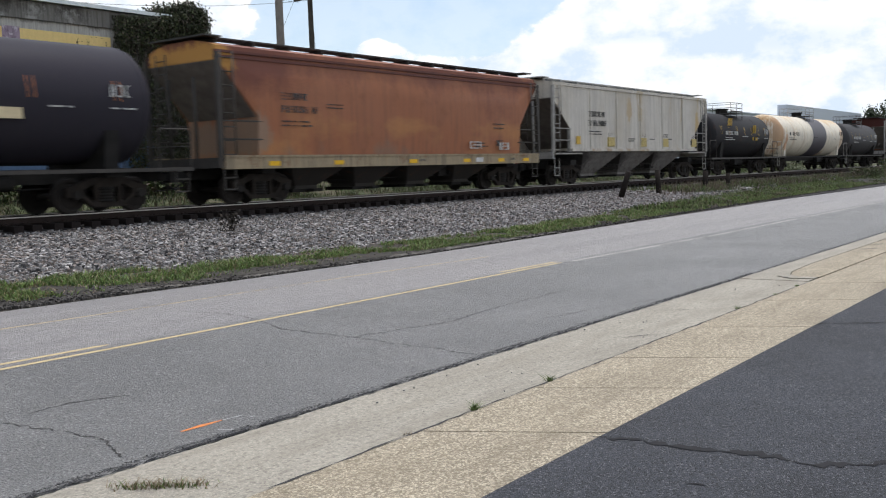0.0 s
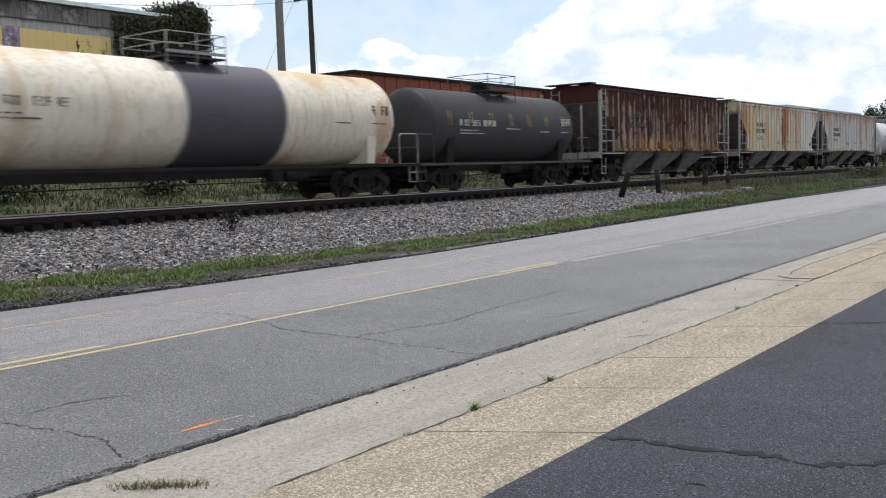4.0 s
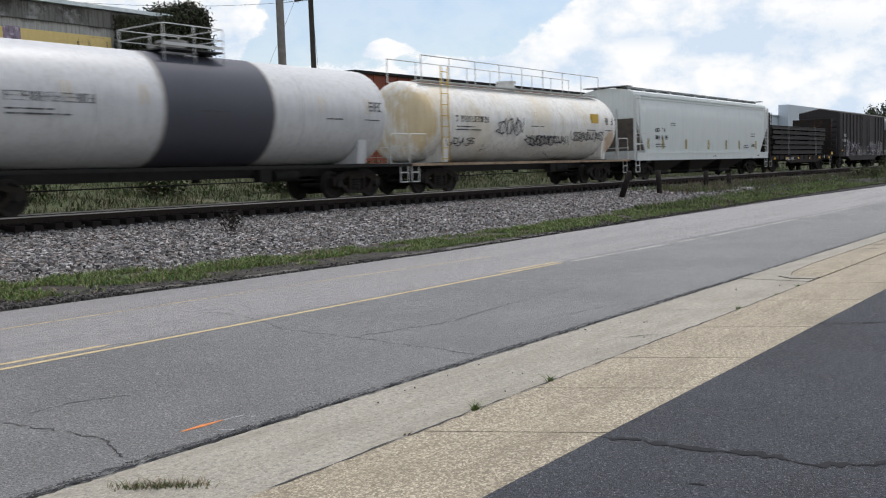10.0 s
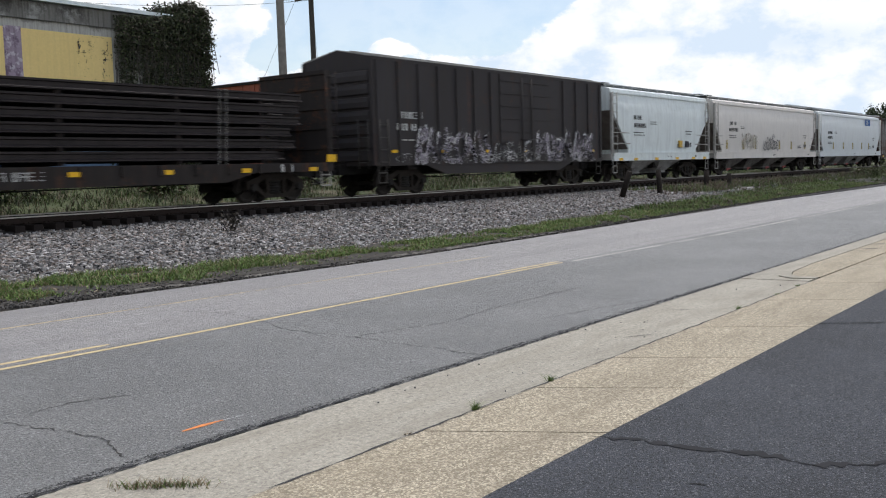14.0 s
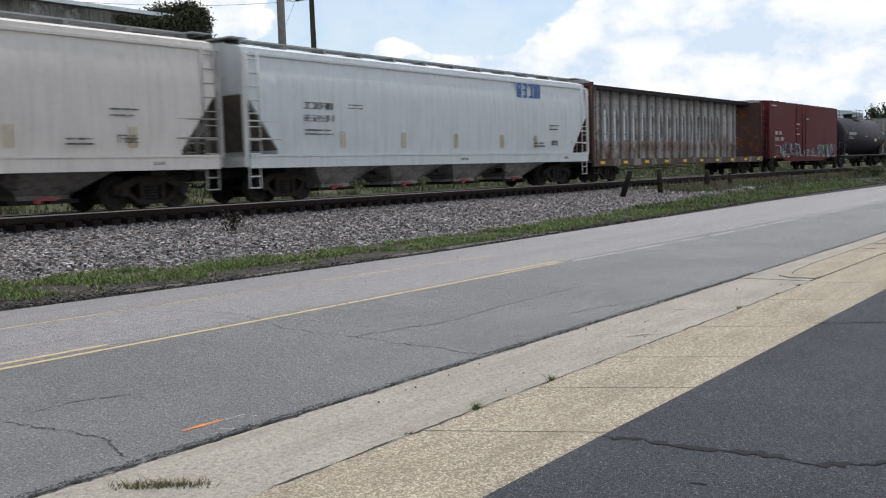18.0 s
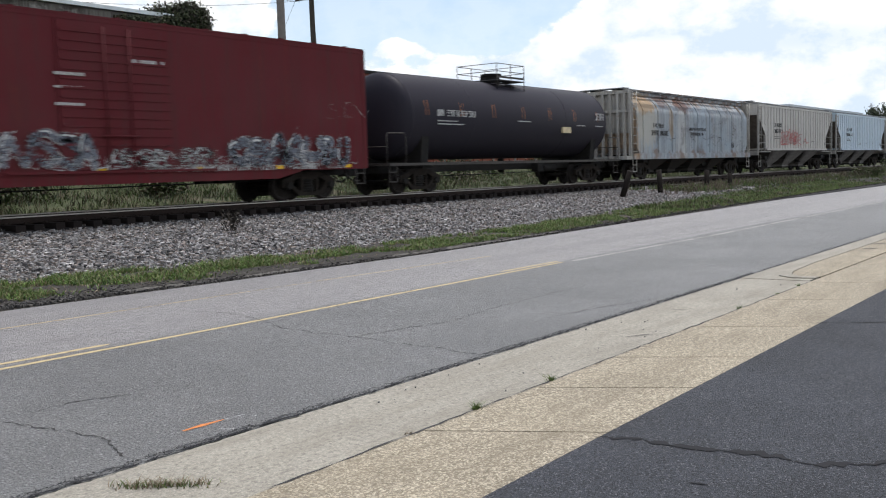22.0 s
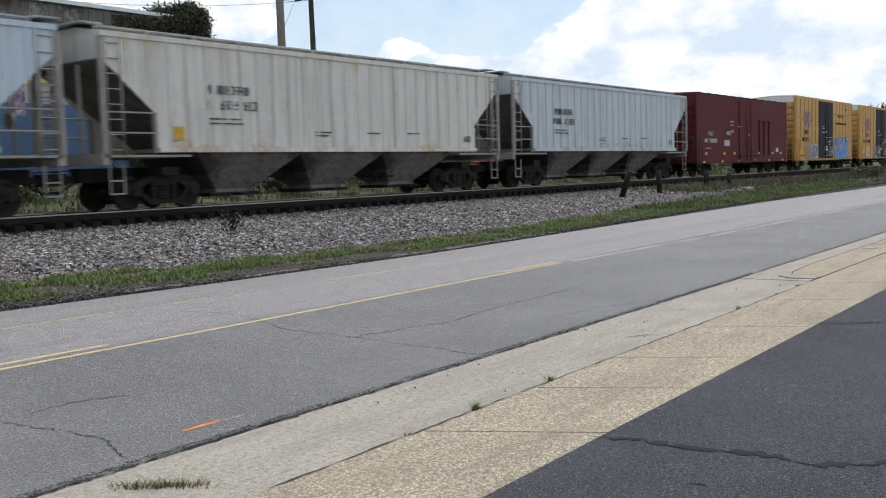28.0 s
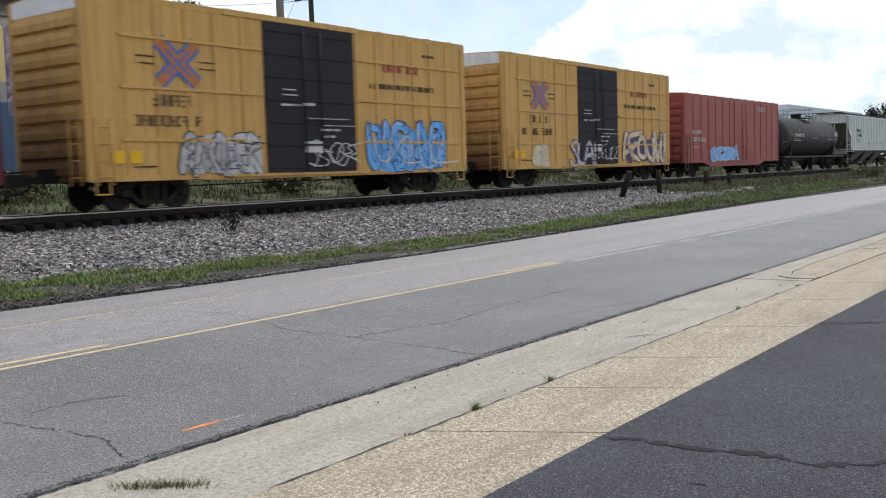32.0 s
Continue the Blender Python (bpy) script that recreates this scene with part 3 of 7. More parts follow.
stones("gutter_pebbles", 40, 5, 13, 3.8, 4.6, 0.006, 73, "scattered grey pebbles on the gutter", 1.2, kerb_z, CHIPS, "debris")

# ---- rolling stock: materials ----
# running gear near black: grime, and the deep shade below the cars painted in
STEEL_DARK = plain("grime_and_shade_steel", (0.016, 0.015, 0.014), 0.8, var=0.5, scale=5, bump=0.4)
TRUCK_RUST = plain("rusty_cast_steel", (0.022, 0.018, 0.015), 0.9, var=0.5, scale=6, bump=0.4)
WHEEL = plain("wheel_steel", (0.022, 0.019, 0.017), 0.75, 0.0, var=0.3, scale=4)
GRATE = plain("roofwalk_grating", (0.055, 0.054, 0.052), 0.7, var=0.3)
GALV = plain("galvanised_grating", (0.30, 0.31, 0.31), 0.6, var=0.3)
REFLECT = plain("yellow_reflector", (0.72, 0.42, 0.02), 0.4, var=0.2, scale=20)
STENCIL_BLACK = line_paint("black_stencil", (0.10, 0.10, 0.10), 0.54)
STENCIL_WHITE = line_paint("white_stencil", (0.62, 0.62, 0.60), 0.75)
STENCIL_YELLOW = line_paint("yellow_stencil", (0.62, 0.40, 0.06), 0.8)
DULL_YELLOW = line_paint("dull_yellow_strip", (0.55, 0.43, 0.16), 0.7)
STENCIL_RED = line_paint("red_stencil", (0.45, 0.10, 0.06), 0.7)
STENCIL_BLUE = line_paint("blue_stencil", (0.06, 0.16, 0.42), 0.85)
STENCIL_ORANGE = line_paint("orange_stencil", (0.50, 0.17, 0.05), 0.75)

# ---- rolling stock: shared pieces; local x along the train, near side at -y, z = 0 on the rail ----


def pierced(outer, holes, y0, y1):
    """A solid plate in the x-z plane with holes through it."""
    bm = bmnew()
    for loop in (outer, *holes):
        vs = [bm.verts.new((x, y0, z)) for x, z in loop]
        for i in range(len(vs)):
            bm.edges.new((vs[i], vs[(i + 1) % len(vs)]))
    bmesh.ops.triangle_fill(bm, edges=bm.edges[:], use_beauty=True)
    ex = bmesh.ops.extrude_face_region(bm, geom=bm.faces[:])
    bmesh.ops.translate(bm, verts=[v for v in ex["geom"] if isinstance(v, bmesh.types.BMVert)], vec=(0, y1 - y0, 0))
    return bm


def side_frame_mesh():
    out = [(-0.5, 0.84), (0.5, 0.84), (0.78, 0.72), (1.14, 0.62), (1.14, 0.38), (0.76, 0.38), (0.45, 0.13), (-0.45, 0.13), (-0.76, 0.38), (-1.14, 0.38), (-1.14, 0.62), (-0.78, 0.72)]
    hole = [(0.38, 0.70), (0.70, 0.56), (0.66, 0.44), (0.42, 0.25), (0.36, 0.30)]
    return mesh_of("side_frame", pierced(out, [hole, [(-x, z) for x, z in hole[::-1]], [(-0.27, 0.62), (0.27, 0.62), (0.27, 0.24), (-0.27, 0.24)]], -0.08, 0.08), TRUCK_RUST)


def spring_mesh():
    bm = bmnew()
    loft(bm, [[(r * math.cos(a) * 1.9, r * math.sin(a), 0.24 + 0.038 * i) for a in (2 * math.pi * j / 12 for j in range(12))] for i, r in enumerate((0.10, 0.12, 0.10, 0.12, 0.10, 0.12, 0.10, 0.12, 0.10, 0.12, 0.10))])
    return mesh_of("spring_nest", bm, STEEL_DARK)


def bearing_mesh():
    bm = bmnew()
    rod(bm, (0, -0.13, 0), (0, 0.13, 0), 0.11, 12)
    return mesh_of("bearing_cap", bm, STEEL_DARK)


def bolster_mesh():
    bm = bmnew()
    prism(bm, [(-1.05, 0.62), (-0.4, 0.52), (0.4, 0.52), (1.05, 0.62), (1.05, 0.74), (0.3, 0.84), (-0.3, 0.84), (-1.05, 0.74)], "x", -0.22, 0.22)
    return mesh_of("truck", bm, TRUCK_RUST)


def wheelset_mesh():
    bm = bmnew()
    rod(bm, (0, -1.05, 0), (0, 1.05, 0), 0.075, 10)
    for s in (-1, 1):
        prof = [(0.08, 0.66), (0.12, 0.64), (0.30, 0.70), (0.36, 0.68), (0.455, 0.68), (0.455, 0.71), (0.42, 0.725), (0.415, 0.82), (0.36, 0.82), (0.30, 0.76), (0.14, 0.80), (0.08, 0.80)]
        loft(bm, [[(r * math.cos(a), s * y, r * math.sin(a)) for r, y in prof] for a in (2 * math.pi * i / 24 for i in range(24))] , cap=False)
    return mesh_of("wheelset", bm, WHEEL)


def coupler_mesh():
    bm = bmnew()
    box(bm, 0.0, 0.75, -0.09, 0.09, 0.72, 0.90)
    prism(bm, [(0.62, -0.17), (0.98, -0.20), (1.03, -0.05), (0.90, 0.02), (0.98, 0.17), (0.86, 0.20), (0.62, 0.14)], "z", 0.66, 0.96)
    rod(bm, (0.15, -0.25, 0.75), (0.55, -0.42, 0.48), 0.03)
    rod(bm, (0.55, -0.42, 0.48), (1.0, -0.25, 0.52), 0.03)
    rod(bm, (0.7, -0.1, 1.0), (0.72, -1.3, 1.02), 0.015)
    return mesh_of("coupler", bm, STEEL_DARK)


TRUCK, WHEELSET, COUPLER = bolster_mesh(), wheelset_mesh(), coupler_mesh()
SIDE_FRAME, SPRING, BEARING = side_frame_mesh(), spring_mesh(), bearing_mesh()
AXLES = []


def running_gear(car, half, centre, sill=True, reach=0.0):
    """Trucks at +-centre, couplers past the ends at +-half, centre sill and brake gear."""
    for s in (-1, 1):
        t = part("truck", TRUCK, TRUCK_RUST, car, "rusty cast-steel four-wheel truck")
        t.location = (s * centre, 0, 0)
        for q in (-1, 1):
            part("side_frame", SIDE_FRAME, None, t).location = (0, q * 0.98, 0)
            part("spring_nest", SPRING, None, t).location = (0, q * 0.98, 0)
            for a in (-0.9, 0.9):
                part("bearing_cap", BEARING, None, t).location = (a, q * 1.0, 0.44)
        for a in (-0.9, 0.9):
            w = part("wheelset", WHEELSET, WHEEL, t)
            w.matrix_parent_inverse = Matrix.Translation((a, 0, 0.42))
            AXLES.append(w)
        c = part("coupler", COUPLER, STEEL_DARK, car)
        c.matrix_basis = pose(s * (half - 0.35 + reach), 0, 0, 0, 0, 0 if s > 0 else 180)
    if sill:
        part("centre_sill", boxes((-half, half, -0.22, 0.22, 0.72, 1.08)), STEEL_DARK, car)
    for s in (-1, 1):
        if not sill:
            part("stub_sill", boxes((-half if s < 0 else half - 3.2, -half + 3.2 if s < 0 else half, -0.22, 0.22, 0.72, 1.08)), STEEL_DARK, car)
        part("body_bolster", boxes((s * centre - 0.25, s * centre + 0.25, -1.35, 1.35, 0.86, 1.075)), STEEL_DARK, car)
    bm = bmnew()
    rod(bm, (centre - 3.2, -0.5, 0.75), (centre - 2.2, -0.5, 0.75), 0.17, 12)
    part("air_reservoir", bm, STEEL_DARK, car)
    part("brake_valve", boxes((centre - 3.9, centre - 3.45, -0.75, -0.45, 0.6, 0.95)), STEEL_DARK, car)
    bm = bmnew()
    rod(bm, (-centre, -0.4, 0.55), (centre, -0.4, 0.62), 0.02)
    part("brake_rod", bm, STEEL_DARK, car)


def ladder(car, x, y, z0, z1, mat, width=0.42, along="x", step=0.36, name="ladder"):
    bm = bmnew()
    for s in (-1, 1):
        o = s * width / 2
        p = (x + o, y) if along == "x" else (x, y + o)
        rod(bm, (*p, z0), (*p, z1), 0.022, 6)
    n = max(2, int((z1 - z0) / step))
    for i in range(n):
        z = z0 + (i + 0.5) * (z1 - z0) / n
        if along == "x":
            rod(bm, (x - width / 2, y, z), (x + width / 2, y, z), 0.016, 5)
        else:
            rod(bm, (x, y - width / 2, z), (x, y + width / 2, z), 0.016, 5)
    return part(name, bm, mat, car)


def steps(car, half, w, z, mat):
    for s, q in itertools.product((-1, 1), (-1, 1)):
        x = s * (half - 0.3)
        bm = bmnew()
        for o in (-0.2, 0.2):
            rod(bm, (x + o, q * w, z), (x + o, q * w, 0.42), 0.02, 5)
        for zz in (0.43, 0.75):
            rod(bm, (x - 0.2, q * w, zz), (x + 0.2, q * w, zz), 0.022, 5)
        part("stirrup_step", bm, mat, car)


def stencil(car, rows, y, mat, seed=0, name="lettering", label="unreadable stencilled lettering"):
    """Rows (x0, x1, z, height) of plain bars on the near side."""
    rng = random.Random(seed)
    bm = bmnew()
    for x0, x1, z, h in rows:
        x = x0
        while x < x1 - 0.02:
            w = h * rng.uniform(0.55, 0.85)
            if rng.random() < 0.86:
                if h > 0.12:
                    t = w * 0.2
                    for a, b, c, d in rng.sample(((0, t, 0, h), (w * 0.62 - t, w * 0.62, 0, h), (0, w * 0.62, h - t, h), (0, w * 0.62, 0, t), (0, w * 0.62, h * 0.45, h * 0.45 + t)), 3):
                        box(bm, x + a, x + b, y - 0.004, y + 0.02, z + c, z + d)
                else:
                    box(bm, x, x + w * 0.62, y - 0.004, y + 0.02, z + 0.01, z + h * 0.8)
            x += w
    return tagged(part(name, bm, mat, car, label), kind="stuff")


def marks(car, xs, z, y, mat=None, w=0.28, h=0.10, name="reflector", label="yellow reflective strip"):
    me = mesh_of(name, boxes((-w / 2, w / 2, -0.012, 0.01, -h / 2, h / 2)), mat or REFLECT)
    for x in xs:
        part(name, me, None, car, label).location = (x, y, z)


STROKES = (((1, 0.9), (0.5, 1), (0.1, 0.75), (0.8, 0.4), (0.6, 0.05), (0, 0.1)), ((0, 0), (0.1, 1), (0.7, 0.1), (0.9, 1)), ((0.9, 0.95), (0.2, 0.8), (0.6, 0.5), (0.15, 0.3), (0.9, 0.05)),
           ((0.2, 1), (0.1, 0.1), (0.9, 0.15)), ((0, 0), (0.5, 1), (0.9, 0)), ((0, 1), (0.15, 0.15), (0.6, 0), (0.9, 0.9)), ((0.5, 1), (0.05, 0.6), (0.3, 0.05), (0.8, 0.3), (0.7, 0.9), (0.4, 1)))


def scrawl(car, x0, x1, z0, z1, y, mat, n=8, seed=0, label="thin spray-painted scrawl", width=0.035):
    """Quick leaning spray strokes that run into each other."""
    rng = random.Random(seed)
    bm = bmnew()
    w = (x1 - x0) / n
    for i in range(n):
        hh, base, lean, wide = (z1 - z0) * rng.uniform(0.55, 1.0), rng.uniform(0, 0.2) * (z1 - z0), rng.uniform(0.0, 0.3), w * rng.uniform(1.5, 2.6)
        pts = [Vector((x0 + i * w + (a + rng.uniform(-0.1, 0.1)) * wide + lean * c * hh, z0 + base + (c + rng.uniform(-0.07, 0.07)) * hh)) for a, c in rng.choice(STROKES)]
        fine = []
        for j in range(len(pts) - 1):
            p, q, r, s = pts[max(0, j - 1)], pts[j], pts[j + 1], pts[min(len(pts) - 1, j + 2)]
            for t in (0, 0.25, 0.5, 0.75):
                fine.append(0.5 * (2 * q + (r - p) * t + (2 * p - 5 * q + 4 * r - s) * t * t + (3 * q - p - 3 * r + s) * t * t * t))
        fine.append(pts[-1])
        for p, q in zip(fine, fine[1:]):
            d = q - p
            if d.length < 1e-4:
                continue
            m = Vector((-d.y, d.x)).normalized() * width / 2
            quad(bm, (p.x + m.x, y - 0.008, p.y + m.y), (q.x + m.x, y - 0.008, q.y + m.y), (q.x - m.x, y - 0.008, q.y - m.y), (p.x - m.x, y - 0.008, p.y - m.y))
    return tagged(part("graffiti", bm, mat, car, label), kind="stuff")


GLYPHS = (((0.85, 0.85), (0.45, 1.0), (0.1, 0.78), (0.5, 0.52), (0.9, 0.28), (0.5, 0.0), (0.1, 0.14)), ((0.1, 0.0), (0.12, 0.95), (0.6, 0.98), (0.85, 0.72), (0.2, 0.5), (0.85, 0.0)), ((0.85, 0.9), (0.15, 0.92), (0.12, 0.5), (0.6, 0.5), (0.12, 0.48), (0.12, 0.06), (0.9, 0.04)),
          ((0.05, 0.0), (0.42, 1.0), (0.6, 0.95), (0.95, 0.0), (0.7, 0.38), (0.25, 0.36)), ((0.1, 1.0), (0.14, 0.2), (0.5, 0.0), (0.86, 0.2), (0.9, 1.0)), ((0.5, 1.0), (0.1, 0.72), (0.12, 0.25), (0.5, 0.0), (0.88, 0.28), (0.86, 0.75), (0.5, 1.0)), ((0.08, 0.0), (0.14, 1.0), (0.8, 0.05), (0.9, 1.0)))


def smooth_line(pts, n=4):
    """A rounded line through points."""
    out = []
    for j in range(len(pts) - 1):
        p, q, r, e = pts[max(0, j - 1)], pts[j], pts[j + 1], pts[min(len(pts) - 1, j + 2)]
        for t in (i / n for i in range(n)):
            out.append(0.5 * (2 * q + (r - p) * t + (2 * p - 5 * q + 4 * r - e) * t * t + (3 * q - p - 3 * r + e) * t * t * t))
    return out + [pts[-1]]


def fat_line(bm, pts, width, y):
    """A round-ended band of spray along a line, each stretch a hair further out than the last."""
    for i, (p, q) in enumerate(zip(pts, pts[1:])):
        d = q - p
        if d.length < 1e-4:
            continue
        n = Vector((-d.y, d.x)).normalized() * width / 2
        e = d.normalized() * width / 2
        yy = y - 0.00012 * i
        bm.faces.new([bm.verts.new((v.x, yy, v.y)) for v in (p - e * 0.9 + n * 0.35, p - e * 0.5 + n * 0.85, p + n, q + n, q + e * 0.5 + n * 0.85, q + e * 0.9 + n * 0.35, q + e * 0.9 - n * 0.35, q + e * 0.5 - n * 0.85, q - n, p - n, p - e * 0.5 - n * 0.85, p - e * 0.9 - n * 0.35)])


def graffiti(car, x0, x1, z0, z1, y, fill, line, letters=5, seed=0, label="spray-painted graffiti lettering", alt=None, fat=0.30, cloud=None, rim=0.08):
    """Fat leaning letters that overlap: a fill, a dark outline, inner lines and highlights, over an uneven cloud of paint."""
    rng = random.Random(seed)
    step, hh = (x1 - x0) / letters, z1 - z0
    body, edge, ink, shine, back = bmnew(), bmnew(), bmnew(), bmnew(), bmnew()
    for i in range(letters):
        sz, base, lean = hh * rng.uniform(0.78, 1.0), rng.uniform(0.0, 0.12) * hh, rng.uniform(-0.12, 0.2)
        wide = min(step * rng.uniform(1.2, 1.7), x1 - x0 - i * step)
        w = fat * min(sz, step) * rng.uniform(0.85, 1.2)
        pts = [Vector((x0 + i * step + w * 0.4 + (a + rng.uniform(-0.16, 0.16)) * (wide - w * 0.8) + lean * c * sz, z0 + base + w * 0.5 + (c + rng.uniform(-0.12, 0.12)) * (sz - w))) for a, c in rng.choice(GLYPHS)]
        path = [Vector((min(max(p.x, x0 + w * 0.6), x1 - w * 0.6), min(max(p.y, z0 + w * 0.62), z1 - w * 0.4))) for p in smooth_line(pts)]
        dy = 0.006 * (i % 3)
        fat_line(edge, path, w + rim, y - dy)
        fat_line(body, path, w, y - dy - 0.0035)
        fat_line(shine, [p + Vector((-w * 0.2, w * 0.22)) for p in path[2:6]], w * 0.2, y - dy - 0.0065)
        fat_line(ink, [p + Vector((w * 0.18, -w * 0.2)) for p in path[-8:-3]], w * 0.13, y - dy - 0.0065)
        for _ in range(3):
            c = path[rng.randrange(len(path))]
            fat_line(ink, smooth_line([c, c + Vector((rng.uniform(-0.2, 0.2), rng.uniform(0.02, 0.2))), c + Vector((rng.uniform(-0.3, 0.3), rng.uniform(0.05, 0.35)))], 3), 0.03, y - 0.024)
    if cloud:
        for i in range(letters * 2):
            r = rng.uniform(0.22, 0.38) * hh
            c = Vector((x0 + r + rng.random() * (x1 - x0 - 2 * r), z0 + r + rng.uniform(0.0, 0.5) * (hh - 2 * r)))
            e = Vector((min(x1 - r, c.x + rng.uniform(0.2, 0.7)), c.y + rng.uniform(-0.04, 0.15)))
            fat_line(back, [c, c.lerp(e, 0.5), e], 2 * r, y + 0.004 - 0.0004 * i)
    g = part("graffiti", body, fill, car, label)
    part("outline", edge, line, g)
    tagged(part("letter_line", ink, line, g), kind="stuff")
    tagged(part("highlight", shine, alt or fill, g), kind="stuff")
    if cloud:
        tagged(part("paint_cloud", back, cloud, g), kind="stuff")
    else:
        back.free()
    return g


def body_rings(half, cut1, cut2, inset, sill, eave, roof, wfun, n=9):
    """Rings of a covered hopper's body: its ends slope inwards to the sill."""
    def ring(x, zb):
        left = [(x, -wfun(zb + (eave - zb) * i / n), zb + (eave - zb) * i / n) for i in range(n + 1)]
        top = [(x, y, z) for y, z in roof]
        return left + top + [(x, -p[1], p[2]) for p in left[::-1]]
    st = [(half, cut1), (half - inset, cut2), (half - inset - 0.004, sill)]
    return [ring(-x, z) for x, z in st] + [ring(0, sill)] + [ring(x, z) for x, z in st[::-1]]


def roofwalk(car, half, z, hatches, mat, walk_mat=None):
    bm = bmnew()
    for s in (-1, 1):
        for y in (0.42, 0.62, 0.82):
            box(bm, -half - 0.15, half + 0.15, s * y - 0.07, s * y + 0.07, z + 0.10, z + 0.14)
        for i in range(12):
            x = -half + 0.3 + i * (2 * half - 0.6) / 11
            box(bm, x - 0.03, x + 0.03, s * 0.30, s * 0.92, z - 0.12, z + 0.10)
    for s in (-1, 1):
        box(bm, s * half - 0.3, s * half + 0.3, -1.2, 1.2, z + 0.10, z + 0.14)
    part("roofwalk", bm, walk_mat or GRATE, car, "steel grating walkway along the roof")
    step = 2 * (half - 0.9) / hatches
    me = mesh_of("hatch", boxes((-step * 0.46, step * 0.46, -0.27, 0.27, z - 0.1, z + 0.07), (-0.06, 0.06, -0.32, 0.32, z + 0.05, z + 0.10)), mat)
    for i in range(hatches):
        part("hatch", me, mat, car).location = (-half + 0.9 + (i + 0.5) * step, 0, 0)


def bays(car, n, half_run, sill, mat, bottom=0.32, width=1.35, gate=None, rim=None):
    """Discharge hoppers that taper downwards between the trucks."""
    step = 2 * half_run / n
    bm = bmnew()
    loft(bm, [[(s * step / 2 * a, q * b, z) for s, q in ((-1, -1), (1, -1), (1, 1), (-1, 1))] for a, b, z in ((0.99, width, sill), (0.99, width, sill - 0.12), (0.36, 0.55, bottom + 0.14), (0.36, 0.55, bottom))], smooth=False)
    me = mesh_of("hopper_bay", bm, mat)
    bm = boxes((-step * 0.24, step * 0.24, -0.62, 0.62, bottom - 0.06, bottom + 0.04), (-0.1, 0.1, -1.0, 1.0, bottom - 0.05, bottom + 0.02))
    ge = mesh_of("outlet_gate", bm, STEEL_DARK)
    plate_mesh = mesh_of("gate_plate", boxes((-0.28, 0.28, -0.66, -0.62, bottom - 0.04, bottom + 0.10)), gate or STEEL_DARK)
    for i in range(n):
        x = -half_run + (i + 0.5) * step
        b = part("hopper_bay", me, mat, car)
        b.location = (x, 0, 0)
        part("outlet_gate", ge, None, b)
        if gate:
            part("gate_plate", plate_mesh, None, b, "faded red outlet gate face")


def hopper_end(car, half, inset, w, sill, eave, mat, dark, plat=1.0, topz=None):
    """End cage: corner posts, ladders, platform and slanted bracing at each end."""
    for s in (-1, 1):
        bm = bmnew()
        for q in (-1, 1):
            box(bm, s * half - 0.05, s * half + 0.05, q * w - 0.05, q * w + 0.05, plat, eave - 0.1)
            box(bm, s * (half - inset) - 0.05, s * (half - inset) + 0.05, q * (w - 0.1) - 0.05, q * (w - 0.1) + 0.05, plat, sill + 0.9)
            rod(bm, (s * half, q * 0.55, plat), (s * half, q * 0.55, eave - 0.7), 0.05, 6)
            rod(bm, (s * half, q * w, plat + 1.0), (s * (half - inset), q * w, plat + 1.0), 0.025, 5)
            rod(bm, (s * half, q * w, plat + 0.5), (s * (half - inset), q * w, plat + 0.5), 0.025, 5)
        part("end_frame", bm, mat, car)
        part("end_platform", boxes((s * half - 0.12 if s > 0 else -half - 0.06, half + 0.06 if s > 0 else -half + 0.12, -w, w, plat - 0.28, plat), (min(s * (half - inset - 1.0), s * half), max(s * (half - inset - 1.0), s * half), -w, w, plat - 0.10, plat - 0.04)), mat, car)
        for q in (-1, 1):
            ladder(car, s * (half - 0.32), q * (w + 0.03), plat - 0.1, eave - 0.05, mat)
        ladder(car, s * (half + 0.08), -0.75 * s, plat, eave, mat, along="y")
        bm = bmnew()
        rod(bm, (s * (half - 0.10), 0.6, plat + 0.85), (s * (half - 0.04), 0.6, plat + 0.85), 0.22, 14)
        part("hand_brake", bm, mat, car)


# dirt, plus the shade of the end cavity put into the colour
SLOPE_DIRT_SHADE = plain("dirt_and_shade_slope", (0.15, 0.13, 0.115), 0.9, var=0.4, scale=3)


def slope_sheets(car, a, za, b, zb, w):
    """Sloping end sheets under the car's overhang, coloured dark for dirt and for shade."""
    for s in (-1, 1):
        bm = bmnew()
        prism(bm, [(s * a, za - 0.02), (s * b, zb), (s * (b + 0.02), zb - 0.015), (s * (a + 0.02), za - 0.035)], "y", -w, w)
        part("slope_sheet", bm, SLOPE_DIRT_SHADE, car)


def car_root(name, label, s0, s1, category, group="freight train"):
    ob = tagged(new(name), label, category, group)
    ob["run"] = (s0 + s1) / 2
    return ob, (s1 - s0) / 2


TRAIN = []


